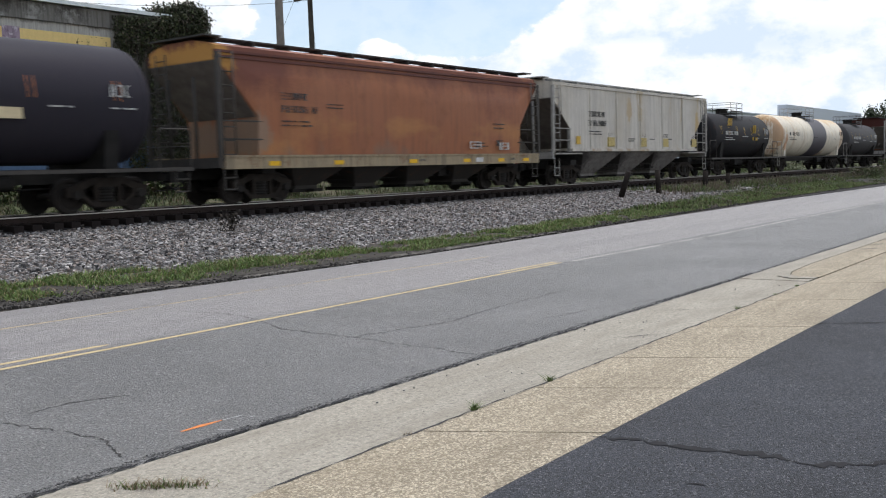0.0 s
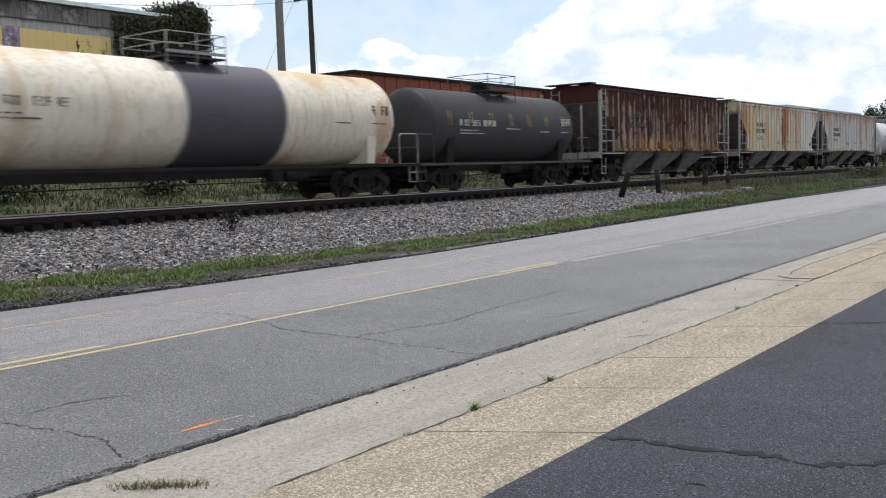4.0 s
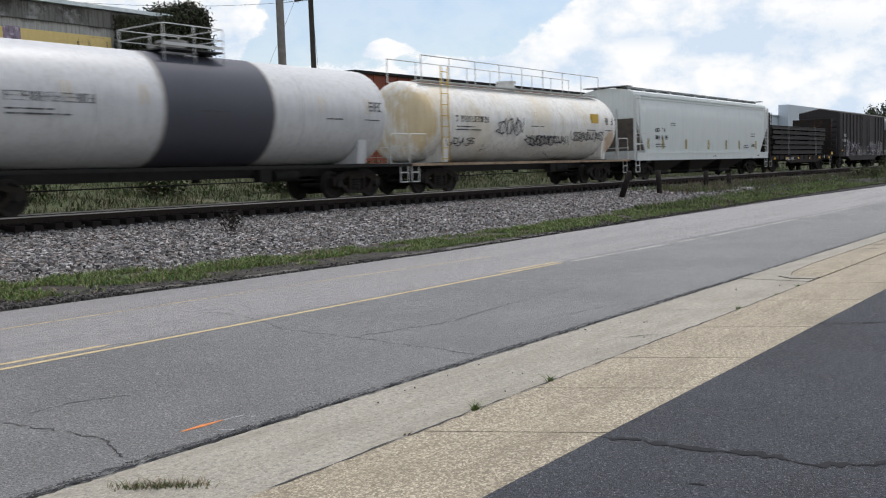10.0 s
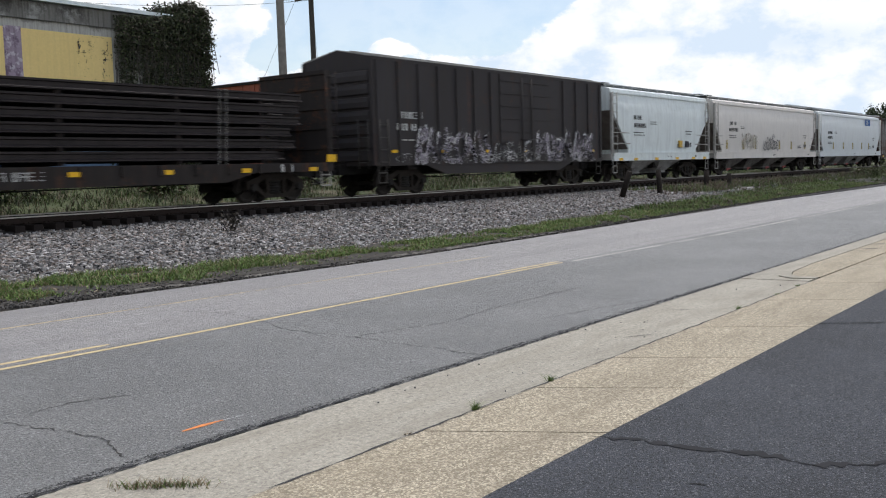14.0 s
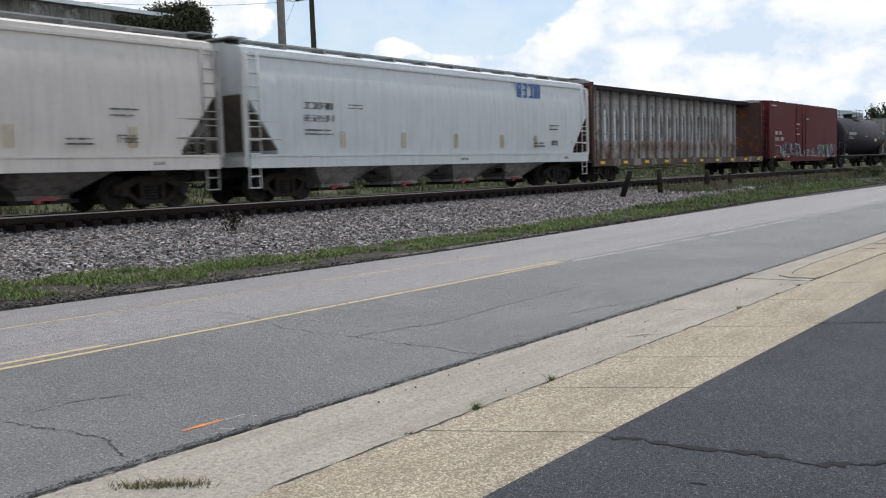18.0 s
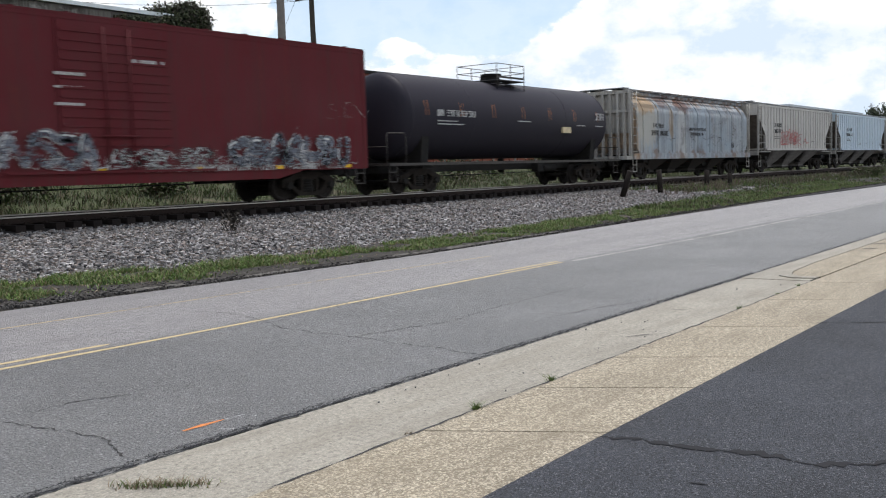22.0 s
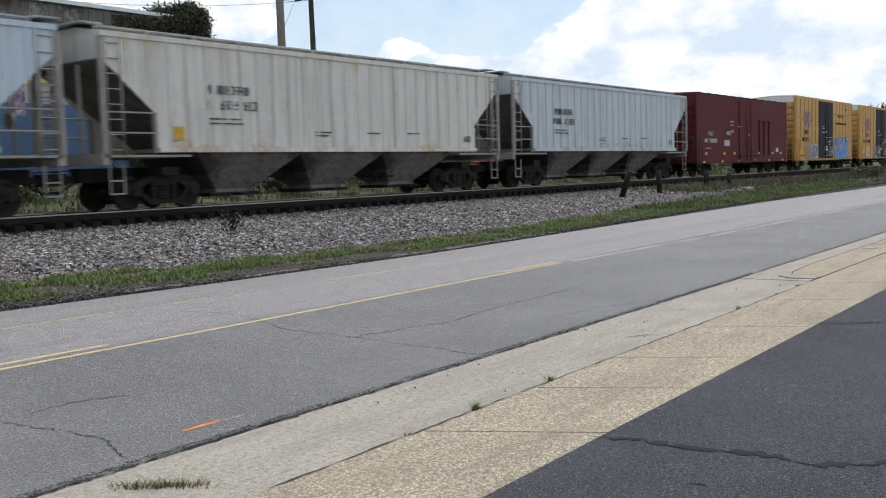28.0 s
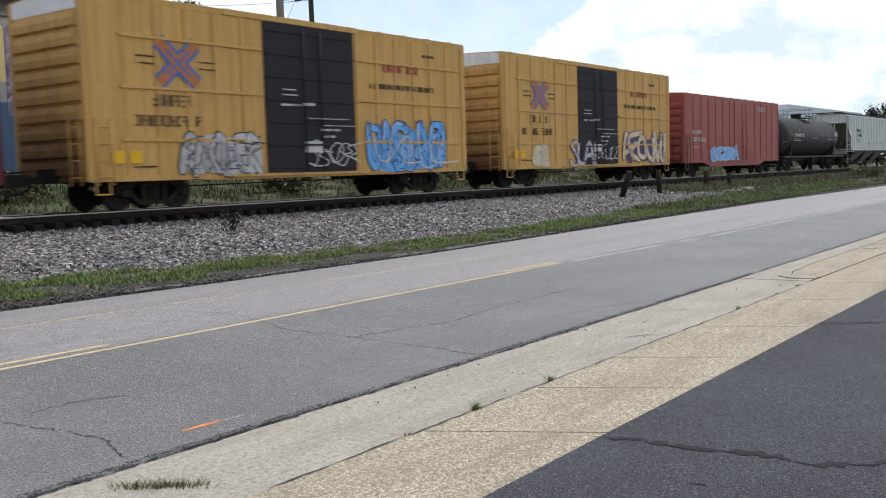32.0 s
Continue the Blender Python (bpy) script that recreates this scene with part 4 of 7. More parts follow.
def ribbed_hopper(s0, s1, mat, label, under, rail_mat, ribs=27, seed=0, decals=True, eave=4.30, walk_mat=None, post_mat=None):
    """Covered hopper with vertical side posts and three discharge bays."""
    car, h = car_root("covered_hopper", label, s0, s1, "covered hopper")
    w, sill = 1.50, 1.50
    bm = bmnew()
    loft(bm, body_rings(h - 0.02, 3.70, 1.62, 2.9, sill - 0.02, eave - 0.01, ((-1.40, eave + 0.06), (-0.6, eave + 0.2), (0.6, eave + 0.2), (1.40, eave + 0.06)), lambda z: w - 0.045), smooth=False)
    part("body", bm, mat, car)
    for q in (-1, 1):
        bm = bmnew()
        prism(bm, [(-h, eave), (h, eave), (h, 3.72), (h - 1.55, 2.38), (h - 1.55, sill), (-h + 1.55, sill), (-h + 1.55, 2.38), (-h, 3.72)], "y", q * (w - 0.04), q * (w - 0.012))
        part("side_sheet", bm, mat, car)
    for i in range(ribs):
        x = -h + 0.75 + i * (2 * h - 1.5) / (ribs - 1)
        for q in (-1, 1):
            part("side_post", boxes((x - 0.035, x + 0.035, q * w - 0.026, q * w + 0.026, 3.05 if abs(x) > h - 1.6 else sill + 0.02, eave - 0.06)), post_mat or mat, car)
    for q in (-1, 1):
        part("side_sill", boxes((-h + 1.55, h - 1.55, q * w - 0.08, q * w + 0.07, sill - 0.06, sill + 0.06)), mat, car)
        part("top_chord", boxes((-h, h, q * (w - 0.02) - 0.06, q * (w - 0.02) + 0.06, eave - 0.08, eave + 0.05)), mat, car)
    slope_sheets(car, h - 0.02, 3.70, h - 2.92, 1.62, w - 0.06)
    hopper_end(car, h, 1.55, w, sill, eave, rail_mat, STEEL_DARK, 1.42)
    roofwalk(car, h, eave + 0.14, 8, mat, walk_mat)
    bays(car, 3, h - 2.9, sill, under, 0.30, 1.36)
    running_gear(car, h - 0.1, h - 2.0)
    steps(car, h, w, 1.14, rail_mat)
    if decals:
        stencil(car, [(-h + 3.2, -h + 4.7, 2.98, 0.24), (-h + 3.1, -h + 4.9, 2.58, 0.24), (-h + 3.2, -h + 4.3, 2.30, 0.06), (-h + 3.2, -h + 4.4, 2.18, 0.06)], -w - 0.035, STENCIL_BLACK, seed)
        stencil(car, [(-h + 7.2, -h + 7.9, 2.0, 0.06), (-h + 7.2, -h + 7.8, 1.9, 0.06), (-h + 9.6, -h + 10.2, 2.0, 0.06), (-h + 11.6, -h + 12.3, 2.02, 0.06), (h - 2.3, h - 1.9, 1.78, 0.22)], -w - 0.03, STENCIL_BLACK, seed + 1)
    TRAIN.append(car)
    return car, h


def smooth_hopper(s0, s1, mat, label, under, rail_mat, nbays=4, seed=0, eave=4.33, chord=0.0, stripe=(), inset=1.2, cut=3.05, knee=1.50, gate=None, ink=STENCIL_BLACK, marks_at=(), drop=0.0, walk_mat=None, sill_mat=None, chord_mat=None):
    """Covered hopper with plain bulged sides and a deep side sill."""
    car, h = car_root("covered_hopper", label, s0, s1, "covered hopper")
    w, sill = 1.52, 1.30
    bm = bmnew()
    loft(bm, body_rings(h - 0.05, cut, knee, inset, sill, eave - 0.25, ((-1.40, eave), (-1.1, eave + 0.1), (-0.5, eave + 0.2), (0.5, eave + 0.2), (1.1, eave + 0.1), (1.40, eave)), lambda z: w - 0.06 + 0.09 * math.sin(math.pi * min(1, max(0, (z - 1.2) / 3.1))) - 0.10 * max(0, (z - 3.5))), smooth=True, cap=True)
    body = part("body", bm, mat, car)
    for q in (-1, 1):
        part("side_sill", boxes((-h + 0.1, h - 0.1, q * w - 0.07, q * w + 0.06, 0.98, 1.34), (-h + 0.1, h - 0.1, q * w - 0.10, q * w + 0.10, 1.30, 1.36)), sill_mat or mat, car)
        bm = bmnew()
        for z in (eave - 0.30, eave - 0.16) if chord else (eave - 0.18,):
            box(bm, -h + 0.02, h - 0.02, q * 1.42 - 0.05, q * 1.42 + 0.05, z - 0.03, z + 0.04)
        part("top_chord", bm, chord_mat or mat, car)
    slope_sheets(car, h - 0.05, cut, h - inset - 0.05, knee, w - 0.08)
    hopper_end(car, h, inset + 0.2, w, sill, eave - 0.1, rail_mat, STEEL_DARK, 1.30)
    roofwalk(car, h - 0.2, eave + 0.16, 10, mat, walk_mat)
    bays(car, nbays, h - 2.8, 1.25, under, 0.30, 1.30, gate)
    running_gear(car, h - 0.1, h - 1.9)
    steps(car, h, w, 0.98, rail_mat)
    stencil(car, [(-h + 2.3, -h + 3.5, 2.95 - drop, 0.20), (-h + 2.3, -h + 3.8, 2.58 - drop, 0.20), (-h + 2.3, -h + 3.4, 2.30 - drop, 0.06), (-h + 2.3, -h + 3.5, 2.18 - drop, 0.06), (-h + 4.2, -h + 4.9, 2.85, 0.05), (-h + 4.2, -h + 4.9, 2.75, 0.05)], -w - 0.055, ink, seed)
    stencil(car, [(h - 4.6, h - 3.9, 1.72, 0.07), (h - 4.6, h - 3.8, 1.60, 0.07), (h - 3.2, h - 2.7, 1.66, 0.20), (h - 3.4, h - 2.6, 2.45, 0.06), (h - 3.4, h - 2.7, 2.3, 0.06), (0.2, 0.7, 1.10, 0.12), (h - 2.2, h - 1.9, 1.10, 0.12)], -w - 0.075, ink, seed + 1)
    if marks_at:
        me = mesh_of("reflector", boxes((-0.085, -0.062, -0.01, 0.02, -0.26, 0.26), (0.062, 0.085, -0.01, 0.02, -0.26, 0.26)), DULL_YELLOW)
        for x in marks_at:
            part("reflector", me, None, car, "pair of yellow upright strips").location = (x, -w - 0.025, 1.80)
    TRAIN.append(car)
    return car, h


def cylinder_hopper(s0, s1, mat, label, under, rail_mat, seed=0):
    car, h = car_root("covered_hopper", label, s0, s1, "covered hopper")
    w, r, zc = 1.52, 1.62, 2.85

    def wf(z):
        return min(1.52, max(0.9, math.sqrt(max(0.02, (r if z > zc else 2.3) ** 2 - (z - zc) ** 2))))
    bm = bmnew()
    loft(bm, body_rings(h - 0.45, 1.75, 1.36, 0.35, 1.30, 4.12, ((-1.02, 4.2), (-0.6, 4.36), (0.6, 4.36), (1.02, 4.2)), wf, 14))
    part("body", bm, mat, car)
    for i in range(9):
        x = -h + 1.3 + i * (2 * h - 2.6) / 8
        prof = [(wf(z), z) for z in [1.34 + j * 2.78 / 12 for j in range(13)]]
        for q in (-1, 1):
            bm = bmnew()
            loft(bm, [[(x - 0.05, q * y, z), (x + 0.05, q * y, z), (x + 0.05, q * (y + 0.035), z), (x - 0.05, q * (y + 0.035), z)] for y, z in prof], smooth=False)
            part("hoop", bm, mat, car)
    for q in (-1, 1):
        part("side_sill", boxes((-h + 0.1, h - 0.1, q * w - 0.08, q * w + 0.06, 1.02, 1.30)), mat, car)
        part("top_chord", boxes((-h, h, q * 1.15 - 0.05, q * 1.15 + 0.05, 4.16, 4.28), (-h, h, q * 1.38 - 0.06, q * 1.38 + 0.06, 4.34, 4.39)), mat, car)
    for s in (-1, 1):
        bm = bmnew()
        for y in (-1.45, -1.15, -0.8, -0.4, 0, 0.4, 0.8, 1.15, 1.45):
            box(bm, s * h - 0.06, s * h + 0.06, y - 0.06, y + 0.06, 1.2, 4.3)
        box(bm, s * h - 0.05, s * h + 0.05, -1.5, 1.5, 3.3, 3.42)
        box(bm, s * h - 0.05, s * h + 0.05, -1.5, 1.5, 4.2, 4.36)
        box(bm, s * h - 0.5, s * h + 0.1, -1.5, 1.5, 1.02, 1.2)
        box(bm, s * (h - 0.12) - 0.02, s * (h - 0.12) + 0.02, -1.4, 1.4, 2.3, 4.3)
        part("end_frame", bm, rail_mat, car)
        for q in (-1, 1):
            ladder(car, s * (h - 0.28), q * 1.55, 1.2, 4.3, rail_mat)
    roofwalk(car, h - 0.2, 4.34, 6, mat, GALV)
    bays(car, 4, h - 2.7, 1.30, under, 0.32, 1.30)
    running_gear(car, h - 0.1, h - 1.9)
    steps(car, h, w, 1.02, rail_mat)
    stencil(car, [(-h + 2.4, -h + 3.6, 2.6, 0.2), (-h + 2.2, -h + 4.2, 2.2, 0.24), (-h + 7, -h + 9.3, 2.5, 0.16), (-h + 7.2, -h + 9, 2.25, 0.16), (h - 3.4, h - 2.6, 1.6, 0.3)], -w - 0.05, STENCIL_BLACK, seed)
    TRAIN.append(car)
    return car, h


def tank_car(s0, s1, mat, label, r, zc, rail_mat, full_sill=True, band=None, dome_x=0.0, platform=True, long_walk=False, seed=0, ink=STENCIL_WHITE, stripes=STENCIL_YELLOW, stripe_z=None, over=0.75, lining=None, slope=0.0, board=None, rail_bars=(0.45, 0.85)):
    """Tank between dished heads, with manway, platform, ladders and end handrails."""
    car, h = car_root("tank_car", label, s0, s1, "tank car")
    prof = [(-h, 0.02)] + [(-h + 0.62 * (1 - math.cos(a)), r * math.sin(a)) for a in [math.pi / 2 * j / 7 for j in range(1, 7)]] + [(-h + 0.62, r)]
    prof += [(0, r)] + [(-x, q) for x, q in prof[::-1]]
    bm = bmnew()
    loft(bm, [[(x, q * math.cos(a), zc - slope * (h - abs(x)) / h + q * math.sin(a)) for a in (2 * math.pi * i / 40 for i in range(40))] for x, q in prof])
    part("tank", bm, mat, car)
    for x in (-h + 0.62, -h * 0.45, h * 0.45, h - 0.62):
        seam = bmnew()
        loft(seam, [[(x + d, (r + e) * math.cos(a), zc - slope * (h - abs(x)) / h + (r + e) * math.sin(a)) for a in (2 * math.pi * i / 40 for i in range(40))] for d, e in ((-0.03, 0.0), (-0.02, 0.006), (0.02, 0.006), (0.03, 0.0))], cap=False)
        part("seam", seam, mat, car)
    if band:
        b0, b1, bmat = band
        bm = bmnew()
        loft(bm, [[(x, (r + 0.012) * math.cos(a), zc + (r + 0.012) * math.sin(a)) for a in (2 * math.pi * i / 40 for i in range(40))] for x in (b0, b1)], cap=False)
        part("band", bm, bmat, car, "dark painted spill band round the tank")
        for x in (b0, b1):
            bm = bmnew()
            loft(bm, [[(x + d, (r + 0.014) * math.cos(a), zc + (r + 0.014) * math.sin(a)) for a in (2 * math.pi * i / 40 for i in range(40))] for d in (-0.05, 0.05)], cap=False)
            part("band_edge", bm, lining or rail_mat, car)
    top = zc + r - slope
    bm = bmnew()
    rod(bm, (dome_x, 0, top - 0.15), (dome_x, 0, top + 0.28), 0.36, 18)
    rod(bm, (dome_x, 0, top + 0.28), (dome_x, 0, top + 0.36), 0.42, 18)
    rod(bm, (dome_x + 0.7, 0.1, top - 0.05), (dome_x + 0.7, 0.1, top + 0.16), 0.13, 10)
    rod(bm, (dome_x - 0.75, -0.1, top - 0.05), (dome_x - 0.75, -0.1, top + 0.2), 0.1, 10)
    part("manway", bm, STEEL_DARK if lining is None else lining, car, "dark manway dome with valves")
    if platform:
        pw, pl = 0.95, 1.0
        z = top + 0.05
        part("platform", boxes((dome_x - pl, dome_x + pl, -pw, -0.45, z - 0.04, z), (dome_x - pl, dome_x + pl, 0.45, pw, z - 0.04, z), (dome_x - pl, dome_x - 0.6, -0.45, 0.45, z - 0.04, z), (dome_x + 0.6, dome_x + pl, -0.45, 0.45, z - 0.04, z)), GRATE, car)
        rails = part("railing", boxes((dome_x - pl, dome_x + pl, -pw - 0.006, -pw + 0.006, z + 0.06, z + 0.14)), rail_mat, car)
        for sx, q in itertools.product((-1, 0, 1), (-1, 1)):
            bm = bmnew()
            rod(bm, (dome_x + sx * pl, q * pw, z - 0.5 if not long_walk else z), (dome_x + sx * pl, q * pw, z + 0.62), 0.016, 6)
            part("railing_post", bm, rail_mat, rails)
        for zz in (0.32, 0.62):
            bm = bmnew()
            tube(bm, [(dome_x - pl, -pw, z + zz), (dome_x + pl, -pw, z + zz), (dome_x + pl, pw, z + zz), (dome_x - pl, pw, z + zz), (dome_x - pl, -pw, z + zz)], 0.015)
            part("railing_bar", bm, rail_mat, rails)
        ladder(car, dome_x + 0.3, r + 0.1, 1.0, top + 0.2, rail_mat)
    if long_walk:
        z = top + 0.02
        part("walkway", boxes((-h + 0.9, h - 0.9, -0.75, -0.35, z - 0.03, z), (-h + 0.9, h - 0.9, 0.35, 0.75, z - 0.03, z)), rail_mat, car)
        for q in (-1, 1):
            for zz in rail_bars:
                bm = bmnew()
                rod(bm, (-h + 0.9, q * 0.78, z + zz), (h - 0.9, q * 0.78, z + zz), 0.02, 6)
                part("railing_bar", bm, rail_mat, car)
            for i in range(9):
                x = -h + 0.9 + i * (2 * h - 1.8) / 8
                bm = bmnew()
                rod(bm, (x, q * 0.78, z), (x, q * 0.78, z + 0.85), 0.018, 5)
                part("railing_post", bm, rail_mat, car)
        ladder(car, -h + 1.2, -r - 0.1, 1.0, z + 0.4, STENCIL_YELLOW)
    # saddles, sill boards, end platforms and handrails
    e = h + over
    for s in (-1, 1):
        bm = bmnew()
        prism(bm, [(-1.25, 1.05), (1.25, 1.05), (1.35, zc - 0.45), (0.9, zc - r * 0.82), (0, zc - r + 0.02), (-0.9, zc - r * 0.82), (-1.35, zc - 0.45)], "x", s * (h - 1.5) - 0.2, s * (h - 1.5) + 0.2)
        part("saddle", bm, STEEL_DARK if ink is STENCIL_WHITE else mat, car)
        part("end_platform", boxes((min(s * e, s * (e - 1.0)), max(s * e, s * (e - 1.0)), -1.45, 1.45, 0.98, 1.06)), rail_mat, car)
        for q in (-1, 1):
            bm = bmnew()
            tube(bm, [(s * e, q * 1.45, 1.0), (s * e, q * 1.45, 1.95), (s * (e - 0.08), q * 1.45, 2.05), (s * (e - 0.92), q * 1.45, 2.05), (s * (e - 1.0), q * 1.45, 1.95), (s * (e - 1.0), q * 1.45, 1.0)], 0.022)
            part("handrail", bm, rail_mat, car)
        bm = bmnew()
        tube(bm, [(s * e, -1.45, 1.6), (s * e, 0, 1.62), (s * e, 1.45, 1.6)], 0.02)
        part("end_rail", bm, rail_mat, car)
    if full_sill:
        for q in (-1, 1):
            part("side_board", boxes((-e, e, q * 1.40 - 0.16, q * 1.40 + 0.12, 0.96, 1.05)), board or rail_mat, car)
    running_gear(car, e, h - 1.5, full_sill)
    bm = bmnew()
    rod(bm, (0.6, 0, zc - r + 0.1), (0.6, 0, 0.62), 0.14, 10)
    part("bottom_outlet", bm, STEEL_DARK, car)
    steps(car, e, 1.45, 1.0, rail_mat)
    y = -r - 0.006
    zz = stripe_z or zc + 0.25
    bm = bmnew()
    for x in [-h + 1.4 + i * (2 * h - 2.8) / 6 for i in range(7)]:
        if band and band[0] - 0.1 < x < band[1] + 0.1:
            continue
        for o in (-0.105, 0.075):
            prev = None
            for j in range(5):
                z = zz - 0.25 + j * 0.125
                c = (z - zc) / r
                yy = -(r + 0.012) * math.sqrt(max(0.0, 1 - c * c))
                row = [bm.verts.new((x + o, yy, z)), bm.verts.new((x + o + 0.02, yy, z))]
                if prev:
                    bm.faces.new((prev[0], prev[1], row[1], row[0]))
                prev = row
    tagged(part("reflector", bm, stripes, car, "pairs of short upright reflective strips"), kind="stuff")
    stencil(car, [(-h + 2.0, -h + 4.3, zc - 0.02, 0.22), (-h + 2.0, -h + 3.2, zc - 0.22, 0.06), (-h + 2.0, -h + 3.6, zc - 0.33, 0.06), (-0.4, 0.6, zc - 0.12, 0.06), (h - 3.3, h - 2.6, zc - 0.2, 0.06), (h - 1.6, h - 0.8, zc + 0.1, 0.3), (h - 1.6, h - 0.9, zc - 0.2, 0.06)], y - 0.004, ink, seed)
    TRAIN.append(car)
    return car, h


def boxcar(s0, s1, mat, label, rail_mat, door=(0, 1.9), eave=4.55, peak=4.72, floor=0.85, ribs=14, end_ribs=7, door_mat=None, roof_mat=None, end_top=None, belly=0.25, seed=0, cross=(), rib_d=0.05, ink=STENCIL_WHITE, marks_z=None, belly_mat=None, door_ribs=7, end_mat=None):
    car, h = car_root("boxcar", label, s0, s1, "boxcar")
    w = 1.48
    d0, d1 = door[0] - door[1], door[0] + door[1]
    for q in (-1, 1):
        part("side", boxes((-h, h, q * w - 0.04, q * w + 0.04, floor, eave)), mat, car)
        bm = bmnew()
        prism(bm, [(-h + 2.6, floor + 0.01), (h - 2.6, floor + 0.01), (h - 3.8, floor - belly), (-h + 3.8, floor - belly)], "y", q * w - 0.03, q * w + 0.03)
        part("side_sill", bm, belly_mat or mat, car)
        part("top_chord", boxes((-h, h, q * w - 0.05, q * w + 0.06, eave - 0.1, eave + 0.02)), mat, car)
        part("bottom_chord", boxes((-h, h, q * w - 0.05, q * w + 0.06, floor - 0.02, floor + 0.12)), mat, car)
        for i in range(ribs):
            x = -h + 0.12 + i * (2 * h - 0.24) / (ribs - 1)
            if d0 - 0.12 < x < d1 + 0.12:
                continue
            part("side_post", boxes((x - 0.055, x + 0.055, q * (w + 0.02) - rib_d, q * (w + 0.02) + rib_d, floor + 0.12, eave - 0.1)), mat, car)
        for z in cross:
            for a, b in ((-h + 0.9, d0 - 0.1), (d1 + 0.1, h - 0.4)):
                bm = bmnew()
                box(bm, a, b, q * (w + 0.03) - 0.07, q * (w + 0.03) + 0.07, z - 0.04, z + 0.04)
                part("side_rail", bm, mat, car)
        dr = part("door", boxes((d0, d1, q * w - 0.09, q * w + 0.09, floor + 0.1, eave - 0.12)), door_mat or mat, car, "sliding plug door")
        bm = bmnew()
        for z in [floor + 0.25 + i * (eave - floor - 0.6) / (door_ribs - 1) for i in range(door_ribs)]:
            box(bm, d0 + 0.05, d1 - 0.05, q * w - 0.12, q * w + 0.12, z - 0.025, z + 0.025)
        part("door_rib", bm, door_mat or mat, dr)
        bm = bmnew()
        for x in (door[0] - 0.35, door[0] + 0.35):
            rod(bm, (x, q * (w + 0.15), floor + 0.1), (x, q * (w + 0.15), eave - 0.2), 0.025, 6)
        rod(bm, (door[0] - 0.5, q * (w + 0.16), floor + 0.9), (door[0] + 0.5, q * (w + 0.16), floor + 0.9), 0.03, 6)
        part("lock_bar", bm, door_mat or mat, dr)
        part("door_track", boxes((d0 - 1.4, d1 + 1.4, q * w - 0.12, q * w + 0.12, floor + 0.02, floor + 0.08)), mat, car)
    for s in (-1, 1):
        part("end_wall", boxes((s * h - 0.05, s * h + 0.03 if s > 0 else s * h + 0.05, -w, w, floor, eave)), end_mat or mat, car)
        zz = (eave - floor - 0.5) / end_ribs
        for i in range(end_ribs):
            zb = floor + 0.1 + i * zz
            bm = bmnew()
            prism(bm, [(s * (h + d), zb + e) for d, e in ((0.03, 0.02), (0.13, 0.07), (0.14, zz * 0.55), (0.10, zz * 0.88), (0.03, zz * 0.95))], "y", -w + 0.12, w - 0.12)
            part("end_rib", bm, end_mat or mat, car)
        bm = bmnew()
        prism(bm, [(-w, eave - 0.38), (w, eave - 0.38), (w, eave), (0, peak), (-w, eave)], "x", s * h - 0.06, s * h + 0.06)
        part("end_header", bm, end_top or mat, car)
        for q in (-1, 1):
            part("corner_post", boxes((s * h - 0.09, s * h + 0.09, q * w - 0.05, q * w + 0.08, floor, eave)), mat, car)
        ladder(car, -h + 0.35 if s < 0 else h - 0.35, s * (w + 0.12), floor - 0.1, floor + 1.5, rail_mat)
        ladder(car, s * (h + 0.17), s * 1.15, floor - 0.1, floor + 1.5, rail_mat, along="y")
    bm = bmnew()
    prism(bm, [(-w - 0.06, eave), (-w - 0.06, eave + 0.05), (0, peak + 0.03), (w + 0.06, eave + 0.05), (w + 0.06, eave), (0, peak - 0.03)], "x", -h - 0.04, h + 0.04)
    roof = part("roof", bm, roof_mat or mat, car)
    bm = bmnew()
    for i in range(12):
        x = -h + 0.7 + i * (2 * h - 1.4) / 11
        prism(bm, [(-w, eave + 0.05), (-w, eave + 0.09), (0, peak + 0.07), (w, eave + 0.09), (w, eave + 0.05), (0, peak + 0.02)], "x", x - 0.04, x + 0.04)
    part("roof_rib", bm, roof_mat or mat, roof)
    part("floor", boxes((-h, h, -w, w, floor - 0.02, floor + 0.1)), STEEL_DARK, car)
    running_gear(car, h + 0.35, h - 2.1, True, 0.15)
    steps(car, h, w + 0.05, floor, rail_mat)
    if ink:
        stencil(car, [(-h + 1.1, -h + 2.4, floor + 1.55, 0.22), (-h + 1.1, -h + 2.9, floor + 1.15, 0.22), (-h + 1.1, -h + 2.0, floor + 0.8, 0.06)], -w - 0.07, ink, seed)
    if marks_z:
        marks(car, [-h + 0.9 + i * (2 * h - 1.8) / 5 for i in range(6)], marks_z, -w - 0.085)
    TRAIN.append(car)
    return car, h


